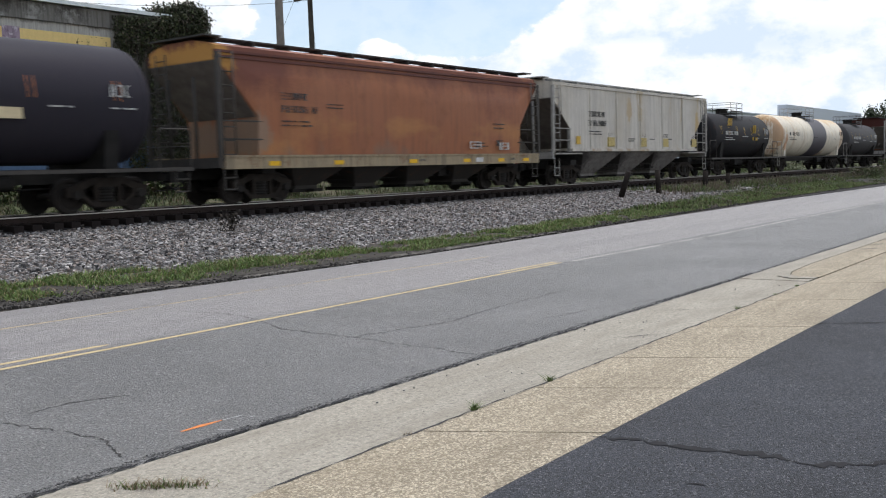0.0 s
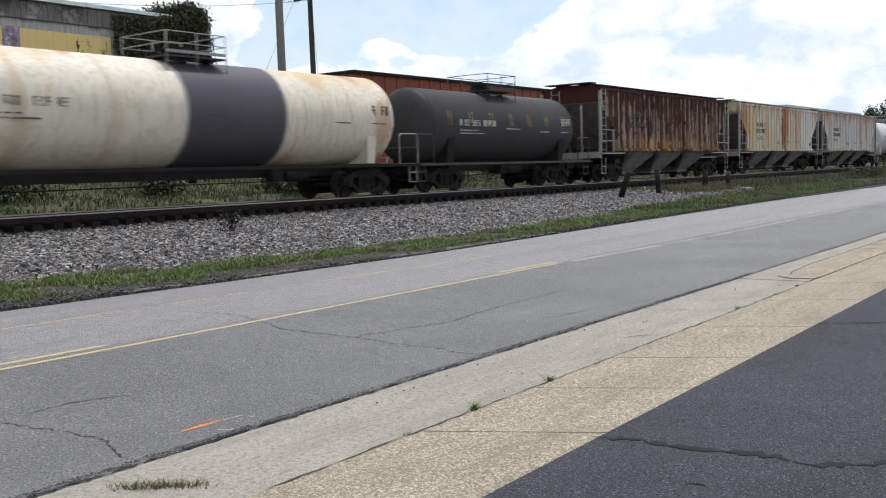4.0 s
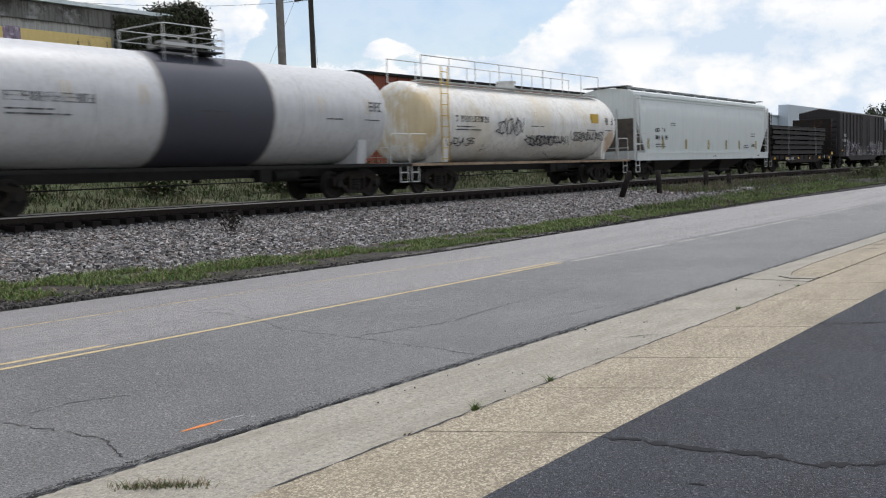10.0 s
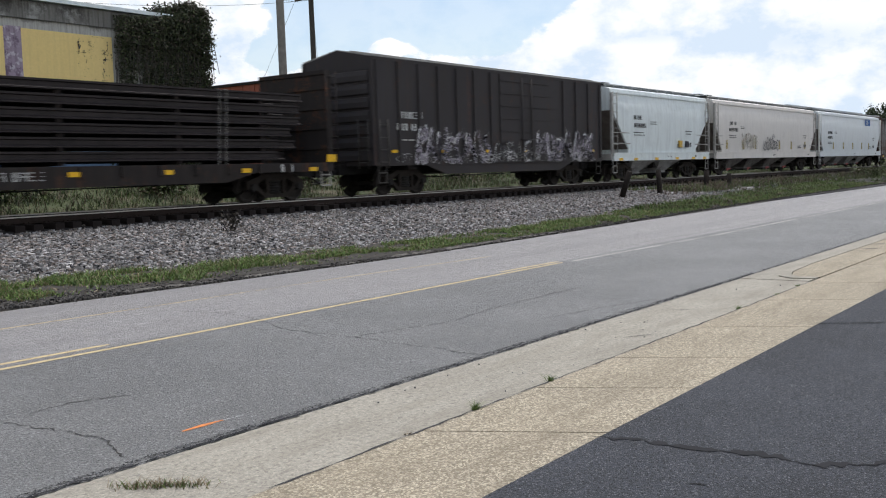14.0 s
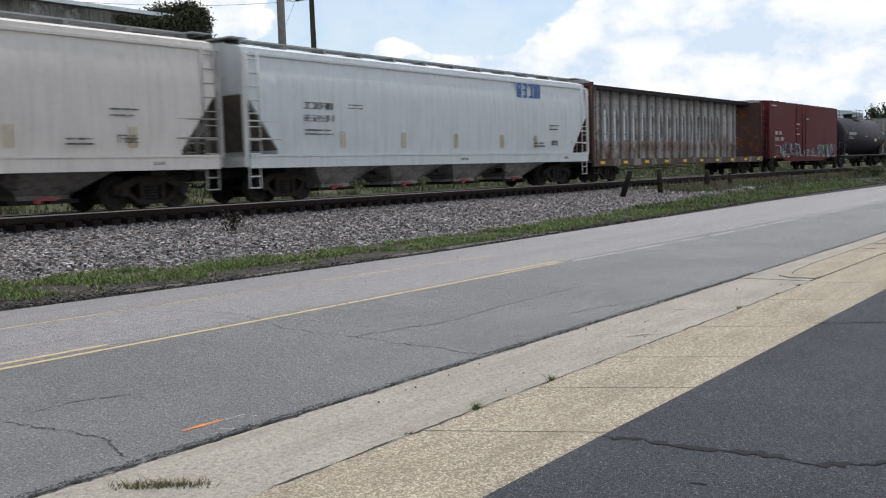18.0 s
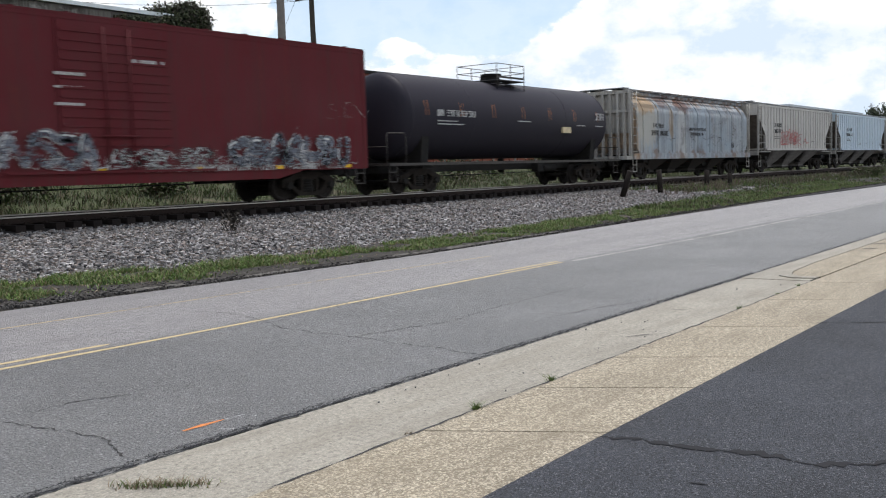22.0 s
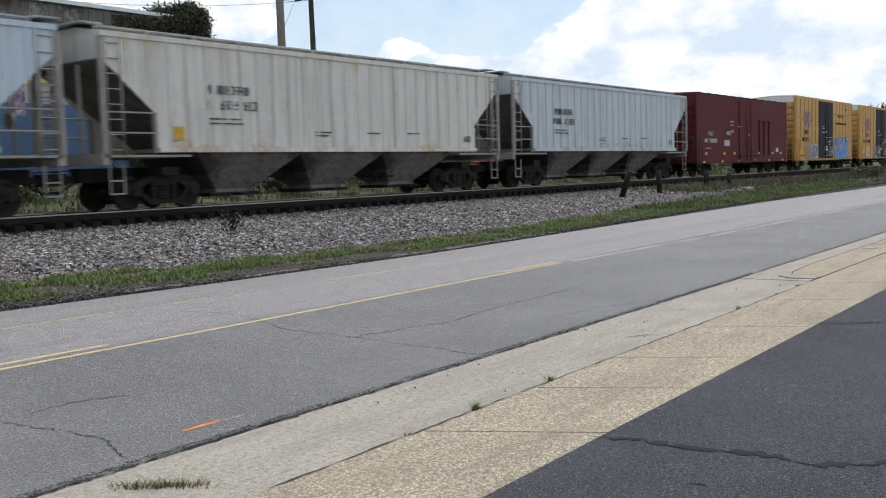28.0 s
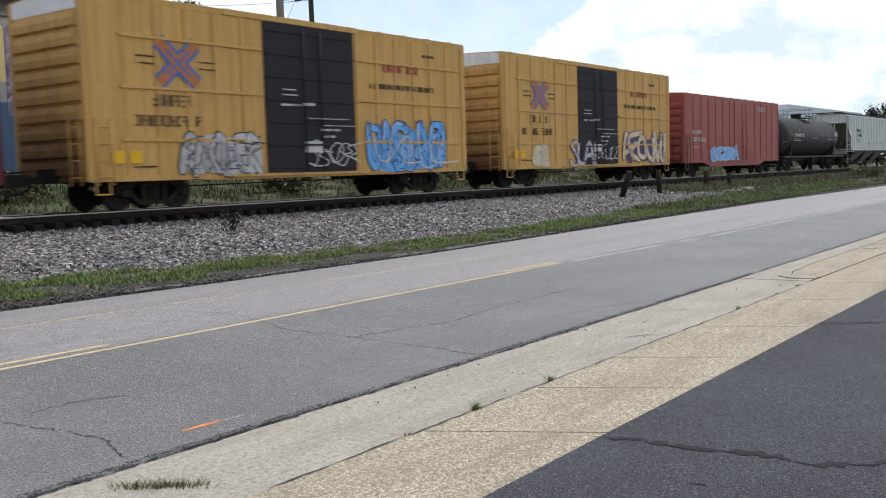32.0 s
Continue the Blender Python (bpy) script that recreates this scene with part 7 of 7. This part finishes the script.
MURAL_MAUVE = paint("mural_mauve", (0.34, 0.27, 0.34), 0.02, 0.03, 0.4, 0.8, seed=54, layers=(((0.10, 0.06, 0.10), 3.5, 3.5, 0.50, 0.58, 0, 1, 0.7), ((0.62, 0.58, 0.62), 4.5, 4.5, 0.55, 0.60, 0, 1, 0.6)))
# extra pale metal, so sunlight on the roof edge is part of its colour
SUNLIT_ROOF = plain("sunlit_roof_sheet", (0.72, 0.78, 0.78), 0.5, var=0.15)
RED_SHEET = paint("red_sheet_metal", (0.24, 0.062, 0.032), 0.06, 0.06, 0.25, 0.7, seed=55)
WHITE_SHEET = paint("white_sheet_metal", (0.52, 0.57, 0.63), 0.0, 0.02, 0.12, 0.55, seed=56)
POLE_WOOD = plain("pole_wood", (0.20, 0.185, 0.165), 0.9, var=0.35, scale=5, bump=0.5)
POLE_DARK = plain("dark_pole_wood", (0.06, 0.053, 0.046), 0.9, var=0.35, scale=5, bump=0.5)

wall_y = 32.0
shop = tagged(new("warehouse"), "old warehouse with a faded mural and ivy at one corner", "building")
part("wall", boxes((-30, 26.7, wall_y, wall_y + 14, 0.2, 7.45)), STUCCO, shop)
part("cornice", boxes((-30.1, 26.8, wall_y - 0.10, wall_y + 14.1, 7.4, 8.02)), CORNICE, shop)
part("roof", boxes((-30.3, 25.0, wall_y - 0.25, wall_y + 14.3, 8.05, 8.19)), SUNLIT_ROOF, shop)
part("mural", boxes((-20, 22.25, wall_y - 0.016, wall_y, 5.15, 7.06)), MURAL_YELLOW, shop, "faded yellow painted panel")
part("mural", boxes((-20, 24, wall_y - 0.012, wall_y, 0.5, 4.45)), MURAL_BLUE, shop, "blue painted lower wall")
part("mural", boxes((17.95, 18.6, wall_y - 0.022, wall_y, 4.0, 7.10)), MURAL_MAUVE, shop, "speckled mauve painted pilaster")
rng = random.Random(77)
bm = bmnew()
for i in range(34):
    # flaked paint: short drips and open brick joints at the end of the yellow panel
    x, z = rng.uniform(20.7, 22.2), rng.choice((rng.uniform(6.3, 7.0), rng.uniform(5.2, 6.9)))
    if rng.random() < 0.5:
        pts = [Vector((x + rng.uniform(-0.05, 0.05), z - 0.10 * j)) for j in range(rng.randint(2, 6))]
        fat_line(bm, pts, rng.uniform(0.03, 0.09), wall_y - 0.024 - 0.0015 * i)
    else:
        zz = 5.2 + 0.2 * round((z - 5.2) / 0.2)
        fat_line(bm, [Vector((x, zz)), Vector((min(22.2, x + rng.uniform(0.15, 0.5)), zz + rng.uniform(-0.01, 0.01)))], 0.022, wall_y - 0.024 - 0.0015 * i)
part("flaked_patch", bm, TAG_DARK, shop, "dark flaked patches and open joints in the yellow paint")

depot = tagged(new("red_warehouse"), "long rust-red sheet-metal warehouse with a dark eave", "building")
part("wall", boxes((45.05, 76.6, 40, 62, 0.2, 7.85)), RED_SHEET, depot)
part("roof", boxes((44.9, 76.8, 39.8, 62.2, 7.85, 8.03)), STEEL_DARK, depot)
seam = mesh_of("panel_seam", boxes((-0.05, 0.05, -0.06, 0.0, 0.3, 7.85)), RED_SHEET)
for i in range(26):
    part("panel_seam", seam, RED_SHEET, depot).location = (45.7 + i * 1.2, 40, 0)
seam2 = mesh_of("panel_seam", boxes((-0.06, 0.0, -0.05, 0.05, 0.3, 7.85)), RED_SHEET)
for i in range(18):
    part("panel_seam", seam2, RED_SHEET, depot).location = (45.05, 40.7 + i * 1.2, 0)

long_shed = tagged(new("white_shed"), "long low white metal shed", "building")
part("wall", boxes((116, 250, 60, 90, 0.2, 10.4)), WHITE_SHEET, long_shed)
bm = bmnew()
prism(bm, [(59.6, 10.4), (59.6, 10.6), (75, 12.6), (90.4, 10.6), (90.4, 10.4)], "x", 115.5, 250.5)
part("roof", bm, WHITE_SHEET, long_shed)
block = tagged(new("white_block"), "tall white metal building far down the line", "building")
part("wall", boxes((192.5, 252, 58, 59.9, 0.2, 12.6)), WHITE_SHEET, block)


def utility_pole(x, y, z, r, mat, lean, label, arm=False):
    ob = tagged(new("utility_pole"), label, "utility pole")
    bm = bmnew()
    rod(bm, (0, 0, 0), (lean * 16, 0, 16), r, 12, r * 0.72)
    part("pole", bm, mat, ob)
    if arm:
        part("crossarm", boxes((lean * 11 - 0.06, lean * 11 + 0.06, -1.2, 1.2, 10.9, 11.05)), mat, ob)
        bm = bmnew()
        for yy in (-1.0, -0.4, 0.4, 1.0):
            rod(bm, (lean * 11, yy, 11.05), (lean * 11, yy, 11.22), 0.05, 8)
        part("insulator", bm, GREY_RAIL, ob)
    ob.location = (x, y, z)
    return ob


utility_pole(27.5, 28.2, 0.35, 0.185, POLE_WOOD, -0.005, "weathered grey-brown wooden utility pole", False)
utility_pole(39.0, 37.5, 0.38, 0.175, POLE_DARK, -0.012, "dark wooden utility pole with a crossarm", True)


STUB_WOOD = plain("stub_wood", (0.018, 0.014, 0.012), 0.9, var=0.4, scale=8)


def post(x, y, z, top, lean, r, label):
    ob = tagged(new("post"), label, "post")
    bm = bmnew()
    rod(bm, (0, 0, -0.2), (0, -lean * top, top), r, 8, r * 0.92)
    part("shaft", bm, STUB_WOOD, ob)
    ob.location = (x, y, z)


post(35.7, 17.5, 0.30, 1.10, 0.40, 0.13, "short dark leaning wooden stub beside the track")
post(39.9, 17.6, 0.30, 1.10, -0.08, 0.13, "short dark wooden stub beside the track")
post(45.6, 17.7, 0.32, 0.95, 0.0, 0.14, "short dark wooden stub among weeds")
post(48.2, 17.5, 0.28, 0.80, 0.0, 0.13, "short dark wooden stub among weeds")



# ---- foliage ----
def blades(name, pts, height, width, seed, mat, label, category, lean=0.5, kind="stuff", parent=None):
    """Thin tapered blades, one at each point (x, y, z)."""
    r = np.random.RandomState(seed)
    n = len(pts)
    a = r.rand(n) * 6.283
    hgt = height * (0.45 + 0.8 * r.rand(n))
    wd = width * (0.6 + 0.8 * r.rand(n))
    ln = lean * hgt * (0.3 + r.rand(n))
    d = np.stack([np.cos(a), np.sin(a), np.zeros(n)], 1)
    b = r.rand(n) * 6.283
    side = np.stack([np.cos(b), np.sin(b), np.zeros(n)], 1) * wd[:, None] / 2
    up = np.array([0, 0, 1.0])
    p0 = pts
    p1 = pts + up * (hgt * 0.55)[:, None] + d * (ln * 0.3)[:, None]
    p2 = pts + up * hgt[:, None] + d * ln[:, None]
    v = np.stack([p0 - side, p0 + side, p1 + side * 0.8, p1 - side * 0.8, p2], 1).reshape(-1, 3)
    i = 5 * np.arange(n)[:, None]
    f = np.concatenate([i + np.array([[0, 1, 2]]), i + np.array([[0, 2, 3]]), i + np.array([[3, 2, 4]])])
    ob = new(name, cloud_mesh(name, v, f, mat))
    if parent:
        ob.parent = parent
        return tagged(ob, label)
    return tagged(ob, label, category, kind=kind)


def leaves(name, pts, size, seed, mat, parent=None, flat=None):
    """Small bent diamond leaves of random tilt at each point."""
    r = np.random.RandomState(seed)
    n = len(pts)
    u = r.normal(size=(n, 3))
    if flat is not None:
        u = u * 0.6 + np.array(flat)
    u /= np.linalg.norm(u, axis=1)[:, None]
    t = np.cross(u, r.normal(size=(n, 3)))
    t /= np.linalg.norm(t, axis=1)[:, None]
    w = np.cross(u, t)
    s = (size * (0.6 + 0.8 * r.rand(n)))[:, None]
    v = np.stack([pts - t * s, pts + w * s * 0.55 + u * s * 0.15, pts + t * s, pts - w * s * 0.55 + u * s * 0.15], 1).reshape(-1, 3)
    i = 4 * np.arange(n)[:, None]
    f = np.concatenate([i + np.array([[0, 1, 2]]), i + np.array([[0, 2, 3]])])
    ob = new(name, cloud_mesh(name, v, f, mat))
    if parent:
        ob.parent = parent
    return ob


def ground_z(y):
    return np.interp(y, [p[0] for p in PROFILE], [p[1] for p in PROFILE])


def patchy(n, x0, x1, y0, y1, seed, scale=0.7, cut=0.45, power=1.0, low=None):
    """Points spread in clumps over the ground."""
    r = np.random.RandomState(seed)
    x = x0 + (x1 - x0) * r.rand(n) ** power
    lo = y0(x) if callable(y0) else np.full(n, y0)
    hi = y1(x) if callable(y1) else np.full(n, y1)
    y = lo + (hi - lo) * r.rand(n)
    keep = np.array([noise.fractal(Vector((a * scale, b * scale * 1.5, seed)), 1.0, 2.0, 3) * 0.5 + 0.5 for a, b in zip(x, y)]) > cut
    x, y = x[keep], y[keep]
    return np.stack([x, y, (ground_z(y) if low is None else low(y))], 1)


def verge_near(x):
    return np.interp(x, [p[0] for p in FAR_EDGE], [p[1] for p in FAR_EDGE]) + np.interp(x, [8, 14, 30, 50], [0.30, 0.27, 0.16, 0.1])


def verge_far(x):
    return np.interp(x, [0, 8, 12, 17, 22, 30, 40, 50, 70], [14.2, 14.1, 13.5, 13.2, 13.5, 14.3, 15.4, 16.2, 17.2])


def verge_z(y):
    return np.interp(y, [11.6, 12.2, 13.2, 14.5, 15.2, 16.2, 18.0], [-0.01, 0.03, 0.09, 0.14, 0.20, 0.27, 0.37])


REED = island_mat("reed_stalk", (0.07, 0.05, 0.04), (0.20, 0.15, 0.11), 0.9)
blades("verge_grass", patchy(130000, 3, 62, verge_near, verge_far, 31, 0.8, 0.485, 1.25, verge_z), 0.095, 0.013, 32, GRASS, "rough green grass and weeds between road and ballast", "grass", 0.8)
blades("verge_weeds", patchy(9000, 3, 80, verge_near, verge_far, 33, 1.1, 0.52, 1.2, verge_z), 0.085, 0.025, 34, WEED, "broad-leaved weeds in the verge", "weeds", 0.9)
blades("verge_litter", patchy(15000, 3, 80, verge_near, verge_far, 35, 0.9, 0.42, 1.2, verge_z), 0.06, 0.016, 36, DRY, "dead grass and litter along the kerb", "dry grass", 1.6)
q = patchy(60000, 3, 62, verge_near, verge_far, 31, 0.8, 0.47, 1.25, verge_z)
q[:, 2] += 0.05 * np.random.RandomState(48).rand(len(q))
tagged(leaves("verge_clover", q, 0.018, 49, GRASS), "low clover and small-leaved weeds in the verge", "weeds", kind="stuff")
blades("far_verge_weeds", patchy(15000, 30, 140, verge_near, verge_far, 37, 0.5, 0.46, 1.3, verge_z), 0.16, 0.035, 38, BANK_GRASS, "tall weeds beside the distant track", "weeds", 0.7)
blades("dry_reeds", patchy(420, 38.8, 44, 16.0, 17.2, 39, 0.9, 0.45, 1.0, verge_z), 0.42, 0.016, 40, REED, "dry brown reeds beside the stubs", "dry grass", 0.7)
blades("track_scrub", patchy(16000, 41, 130, 16.0, 19.7, 51, 0.5, 0.44, 1.4, verge_z), 0.30, 0.028, 52, BANK_GRASS, "rank weeds beside the distant track", "weeds", 0.7)
blades("track_scrub", patchy(7000, 44, 130, 16.2, 19.9, 53, 0.5, 0.48, 1.4, verge_z), 0.40, 0.022, 54, REED, "dry brown stalks beside the distant track", "dry grass", 0.6)
# overgrown bank behind the track
blades("bank_grass", patchy(70000, 2, 90, 24.6, 31.4, 41, 0.6, 0.44, 1.25), 0.18, 0.016, 42, BANK_GRASS, "lush grass on the bank behind the track, its green darkened for shade", "grass", 0.7)
blades("bank_weeds", patchy(24000, 2, 120, 25.0, 31.8, 43, 0.7, 0.48, 1.2), 0.26, 0.035, 44, BANK_WEED, "leafy brambles on the bank behind the track", "weeds", 0.9)
blades("bank_dry_stalks", patchy(9000, 4, 70, 25.0, 31.6, 45, 0.6, 0.50, 1.0), 0.28, 0.015, 46, DRY, "dead stalks among the weeds", "dry grass", 0.5)


def bush(x, y, z, w, hgt, n, seed, mat, label, leaf=0.07):
    ob = tagged(new("bush"), label, "bush")
    r = np.random.RandomState(seed)
    lumps = r.normal(size=(9, 3)) * np.array([w * 0.32, w * 0.32, hgt * 0.16]) + np.array([0, 0, hgt * 0.55])
    p = lumps[r.randint(0, 9, n)] + r.normal(size=(n, 3)) * np.array([w * 0.16, w * 0.16, hgt * 0.17])
    p[:, 2] = np.clip(p[:, 2], 0.02, hgt)
    leaves("foliage", p, leaf, seed, mat, ob)
    bm = bmnew()
    for q in lumps[:5]:
        rod(bm, (0, 0, -0.1), tuple(q), 0.02, 5, 0.008)
    tagged(part("woody_base", bm, POLE_DARK, ob), kind="stuff")
    ob.location = (x, y, z)


IVY = island_mat("ivy_leaf", (0.012, 0.018, 0.009), (0.060, 0.075, 0.026), 0.9, (0.06, 0.048, 0.034))
DEAD = island_mat("dead_leaf", (0.012, 0.010, 0.008), (0.05, 0.04, 0.03), 0.9)
DARK_LEAF = island_mat("tree_leaf", (0.014, 0.026, 0.010), (0.05, 0.072, 0.024), 0.7)
for i, (x, y, w, hgt) in enumerate(((15.5, 28.4, 1.6, 1.0), (21.5, 28.6, 1.3, 0.9), (27.2, 28.0, 1.5, 0.9), (33.5, 29.0, 1.8, 1.1), (41, 29.5, 2.2, 1.2), (52, 30, 2.6, 1.4), (66, 30, 3.0, 1.6), (84, 30, 3.4, 2.0), (104, 30, 4.0, 2.4), (130, 31, 5, 3.0))):
    bush(x, y, float(ground_z(y)) - 0.05, w, hgt, 900, 60 + i, BANK_WEED, "leafy green bush on the bank behind the track", 0.09)
for i, (x, y, w, hgt) in enumerate(((74, 16.9, 1.6, 0.9), (84, 17.0, 2.6, 1.9), (96, 17.0, 3.0, 2.3), (112, 17.0, 3.4, 2.6))):
    bush(x, y, 0.2, w, hgt * 0.8, 2400, 80 + i, BANK_WEED, "dark scrubby bush beside the distant track", 0.07)
bush(15.2, 17.6, 0.36, 0.34, 0.5, 160, 90, DEAD, "small dark dead weed growing out of the ballast", 0.05)

# tufts in the joints of the pavement
for i, (x, y, h, n, m) in enumerate(((5.33, 3.73, 0.065, 60, WEED), (6.34, 3.72, 0.06, 40, WEED), (10.57, 3.74, 0.05, 34, WEED), (11.9, 3.73, 0.03, 18, WEED), (12.8, 3.73, 0.04, 24, WEED), (3.12, 4.26, 0.05, 230, DRY), (3.10, 4.265, 0.045, 120, WEED), (4.6, 3.74, 0.03, 20, DRY))):
    r = np.random.RandomState(100 + i)
    if n > 100:
        a, b = (r.rand(n) - r.rand(n)) * 0.34, r.normal(size=n) * 0.022
        p = np.stack([x + 0.60 * a + 0.80 * b, y - 0.80 * a + 0.60 * b, np.full(n, -0.01)], 1)
    else:
        p = np.stack([x + r.normal(size=n) * 0.0175, y + r.normal(size=n) * 0.012, np.full(n, -0.01)], 1)
    blades("grass_tuft", p, h, 0.006, 110 + i, m, "small tuft of grass growing in a pavement joint", "grass tuft", 1.3)

# ivy over the corner of the warehouse: a hanging curtain and a bushy crown
ivy = tagged(new("ivy"), "dark ivy hanging over the corner of the warehouse", "ivy")
r = np.random.RandomState(7)
n = 30000
x = 21.9 + 4.9 * r.rand(n) ** 0.8
top = np.interp(x, [20.6, 22.6, 24.6, 25.4, 26.0, 26.5, 26.9], [7.6, 7.9, 8.0, 8.35, 8.55, 8.6, 8.1])
z = top - (top - 2.0) * r.rand(n) ** 1.25
keep = np.array([noise.fractal(Vector((a * 1.6, b * 0.22, 3)), 1.0, 2.0, 4) for a, b in zip(x, z)]) > np.interp(x, [21.9, 22.5, 22.9, 26.8], [0.30, 0.05, -0.35, -0.8])
x, z = x[keep], z[keep]
n = len(x)
p = np.stack([x + r.normal(size=n) * 0.06, 31.9 - abs(r.normal(size=n)) * (0.10 + 0.12 * (z > 6.8)), z], 1)
leaves("leaf_curtain", p, 0.052, 8, IVY, ivy, (0, -0.9, 0.2))
m = 15000
cen = np.array([(24.4, 32.2, 8.05), (24.9, 32.2, 8.2), (25.4, 32.1, 8.35), (25.9, 32.0, 8.45), (26.3, 32.1, 8.4), (26.5, 32.1, 8.0), (25.7, 31.8, 8.1), (26.6, 32.0, 7.3), (26.65, 32.1, 6.5), (26.0, 31.7, 7.5), (24.4, 32.0, 7.6), (26.6, 32.2, 5.6), (26.65, 32.1, 4.6)])
q = cen[r.randint(0, len(cen), m)] + r.normal(size=(m, 3)) * np.array([0.20, 0.2, 0.17])
leaves("leaf_crown", q, 0.06, 9, IVY, ivy)
bm = bmnew()
rr = random.Random(5)
for i in range(60):
    x0 = rr.uniform(22.2, 27.0)
    z0 = rr.uniform(5.5, 7.6)
    rod(bm, (x0, 31.75, z0), (x0 + rr.uniform(-0.2, 0.2), 31.7, z0 - rr.uniform(0.6, 2.2)), 0.012, 5)
tagged(part("vine_mesh", bm, POLE_DARK, ivy), kind="stuff")
n = 16000
x = 12 + 13 * r.rand(n) ** 0.75
q = np.stack([x, 31.74 - 0.14 * r.rand(n), 7.2 + 0.9 * r.rand(n) ** 0.8], 1)
q = q[np.array([noise.noise(Vector((a * 0.9, 0, b * 1.4))) for a, _, b in q]) > np.interp(q[:, 0], [12, 17, 20, 22, 24], [0.95, 0.95, 0.95, 0.7, -0.3])]
tagged(leaves("leaf_runner", q, 0.06, 10, IVY, ivy), kind="stuff")


def tree(x, y, z, hgt, w, n, seed, label):
    ob = tagged(new("tree"), label, "tree")
    r = np.random.RandomState(seed)
    bm = bmnew()
    rod(bm, (0, 0, -0.5), (0.2, 0, hgt * 0.55), hgt * 0.025, 8, hgt * 0.014)
    part("trunk", bm, POLE_DARK, ob)
    lumps = r.normal(size=(16, 3)) * np.array([w * 0.3, w * 0.3, hgt * 0.13]) + np.array([0, 0, hgt * 0.72])
    bm = bmnew()
    for c in lumps:
        rod(bm, (0.15, 0, hgt * 0.45), tuple(c), hgt * 0.008, 5, hgt * 0.003)
    tagged(part("branchwork", bm, POLE_DARK, ob), kind="stuff")
    p = lumps[r.randint(0, 16, n)] + r.normal(size=(n, 3)) * np.array([w * 0.10, w * 0.10, hgt * 0.06])
    leaves("crown", p, hgt * 0.022, seed, DARK_LEAF, ob)
    ob.location = (x, y, z)


for i, (x, y, hgt, w) in enumerate(((246, 51.6, 13.0, 6.5), (252, 50.5, 11.5, 7), (262, 45, 12.0, 9), (275, 46, 12, 10), (300, 47, 12.5, 12), (320, 44, 12, 12), (345, 40, 12, 12), (380, 60, 16, 14), (420, 48, 14, 14))):
    tree(x, y, 1.2, hgt, w, 2600, 120 + i, "distant dark green broadleaf tree")

# ---- wires ----
def cable(a, b, sag, r, label):
    ob = tagged(new("cable"), label, "cable")
    bm = bmnew()
    a, b = Vector(a), Vector(b)
    tube(bm, [a.lerp(b, i / 10) - Vector((0, 0, sag * 4 * (i / 10) * (1 - i / 10))) for i in range(11)], r * 0.8, 5)
    part("wire", bm, STEEL_DARK, ob)


cable((38.87, 37.5, 11.2), (26.0, 42.0, 10.2), 0.3, 0.012, "thin black overhead cable from the utility pole")
cable((38.87, 36.5, 11.2), (10.0, 33.5, 10.6), 0.5, 0.012, "thin black overhead cable towards the warehouse")
cable((38.87, 38.4, 11.2), (8.0, 36.5, 11.4), 0.5, 0.012, "thin black overhead cable towards the warehouse")
cable((38.8, 37.5, 13.0), (34.6, 40.5, 1.4), 0.0, 0.010, "steel guy wire down from the utility pole")
cable((38.8, 37.5, 13.0), (38.6, 36.4, 1.4), 0.0, 0.010, "steel guy wire down from the utility pole")

# low fence in front of the red warehouse
fence = tagged(new("fence"), "low pale wire fence on top of the bank", "fence")
fp = mesh_of("fence_post", boxes((-0.04, 0.04, -0.04, 0.04, 0, 1.1)), GREY_RAIL)
for i in range(24):
    part("fence_post", fp, None, fence).location = (28 + i * 2.4, 31.3, 1.35)
for z in (1.75, 2.1, 2.4):
    part("fence_rail", boxes((28, 83.2, 31.28, 31.32, z - 0.012, z + 0.012)), GREY_RAIL, fence)

motions()
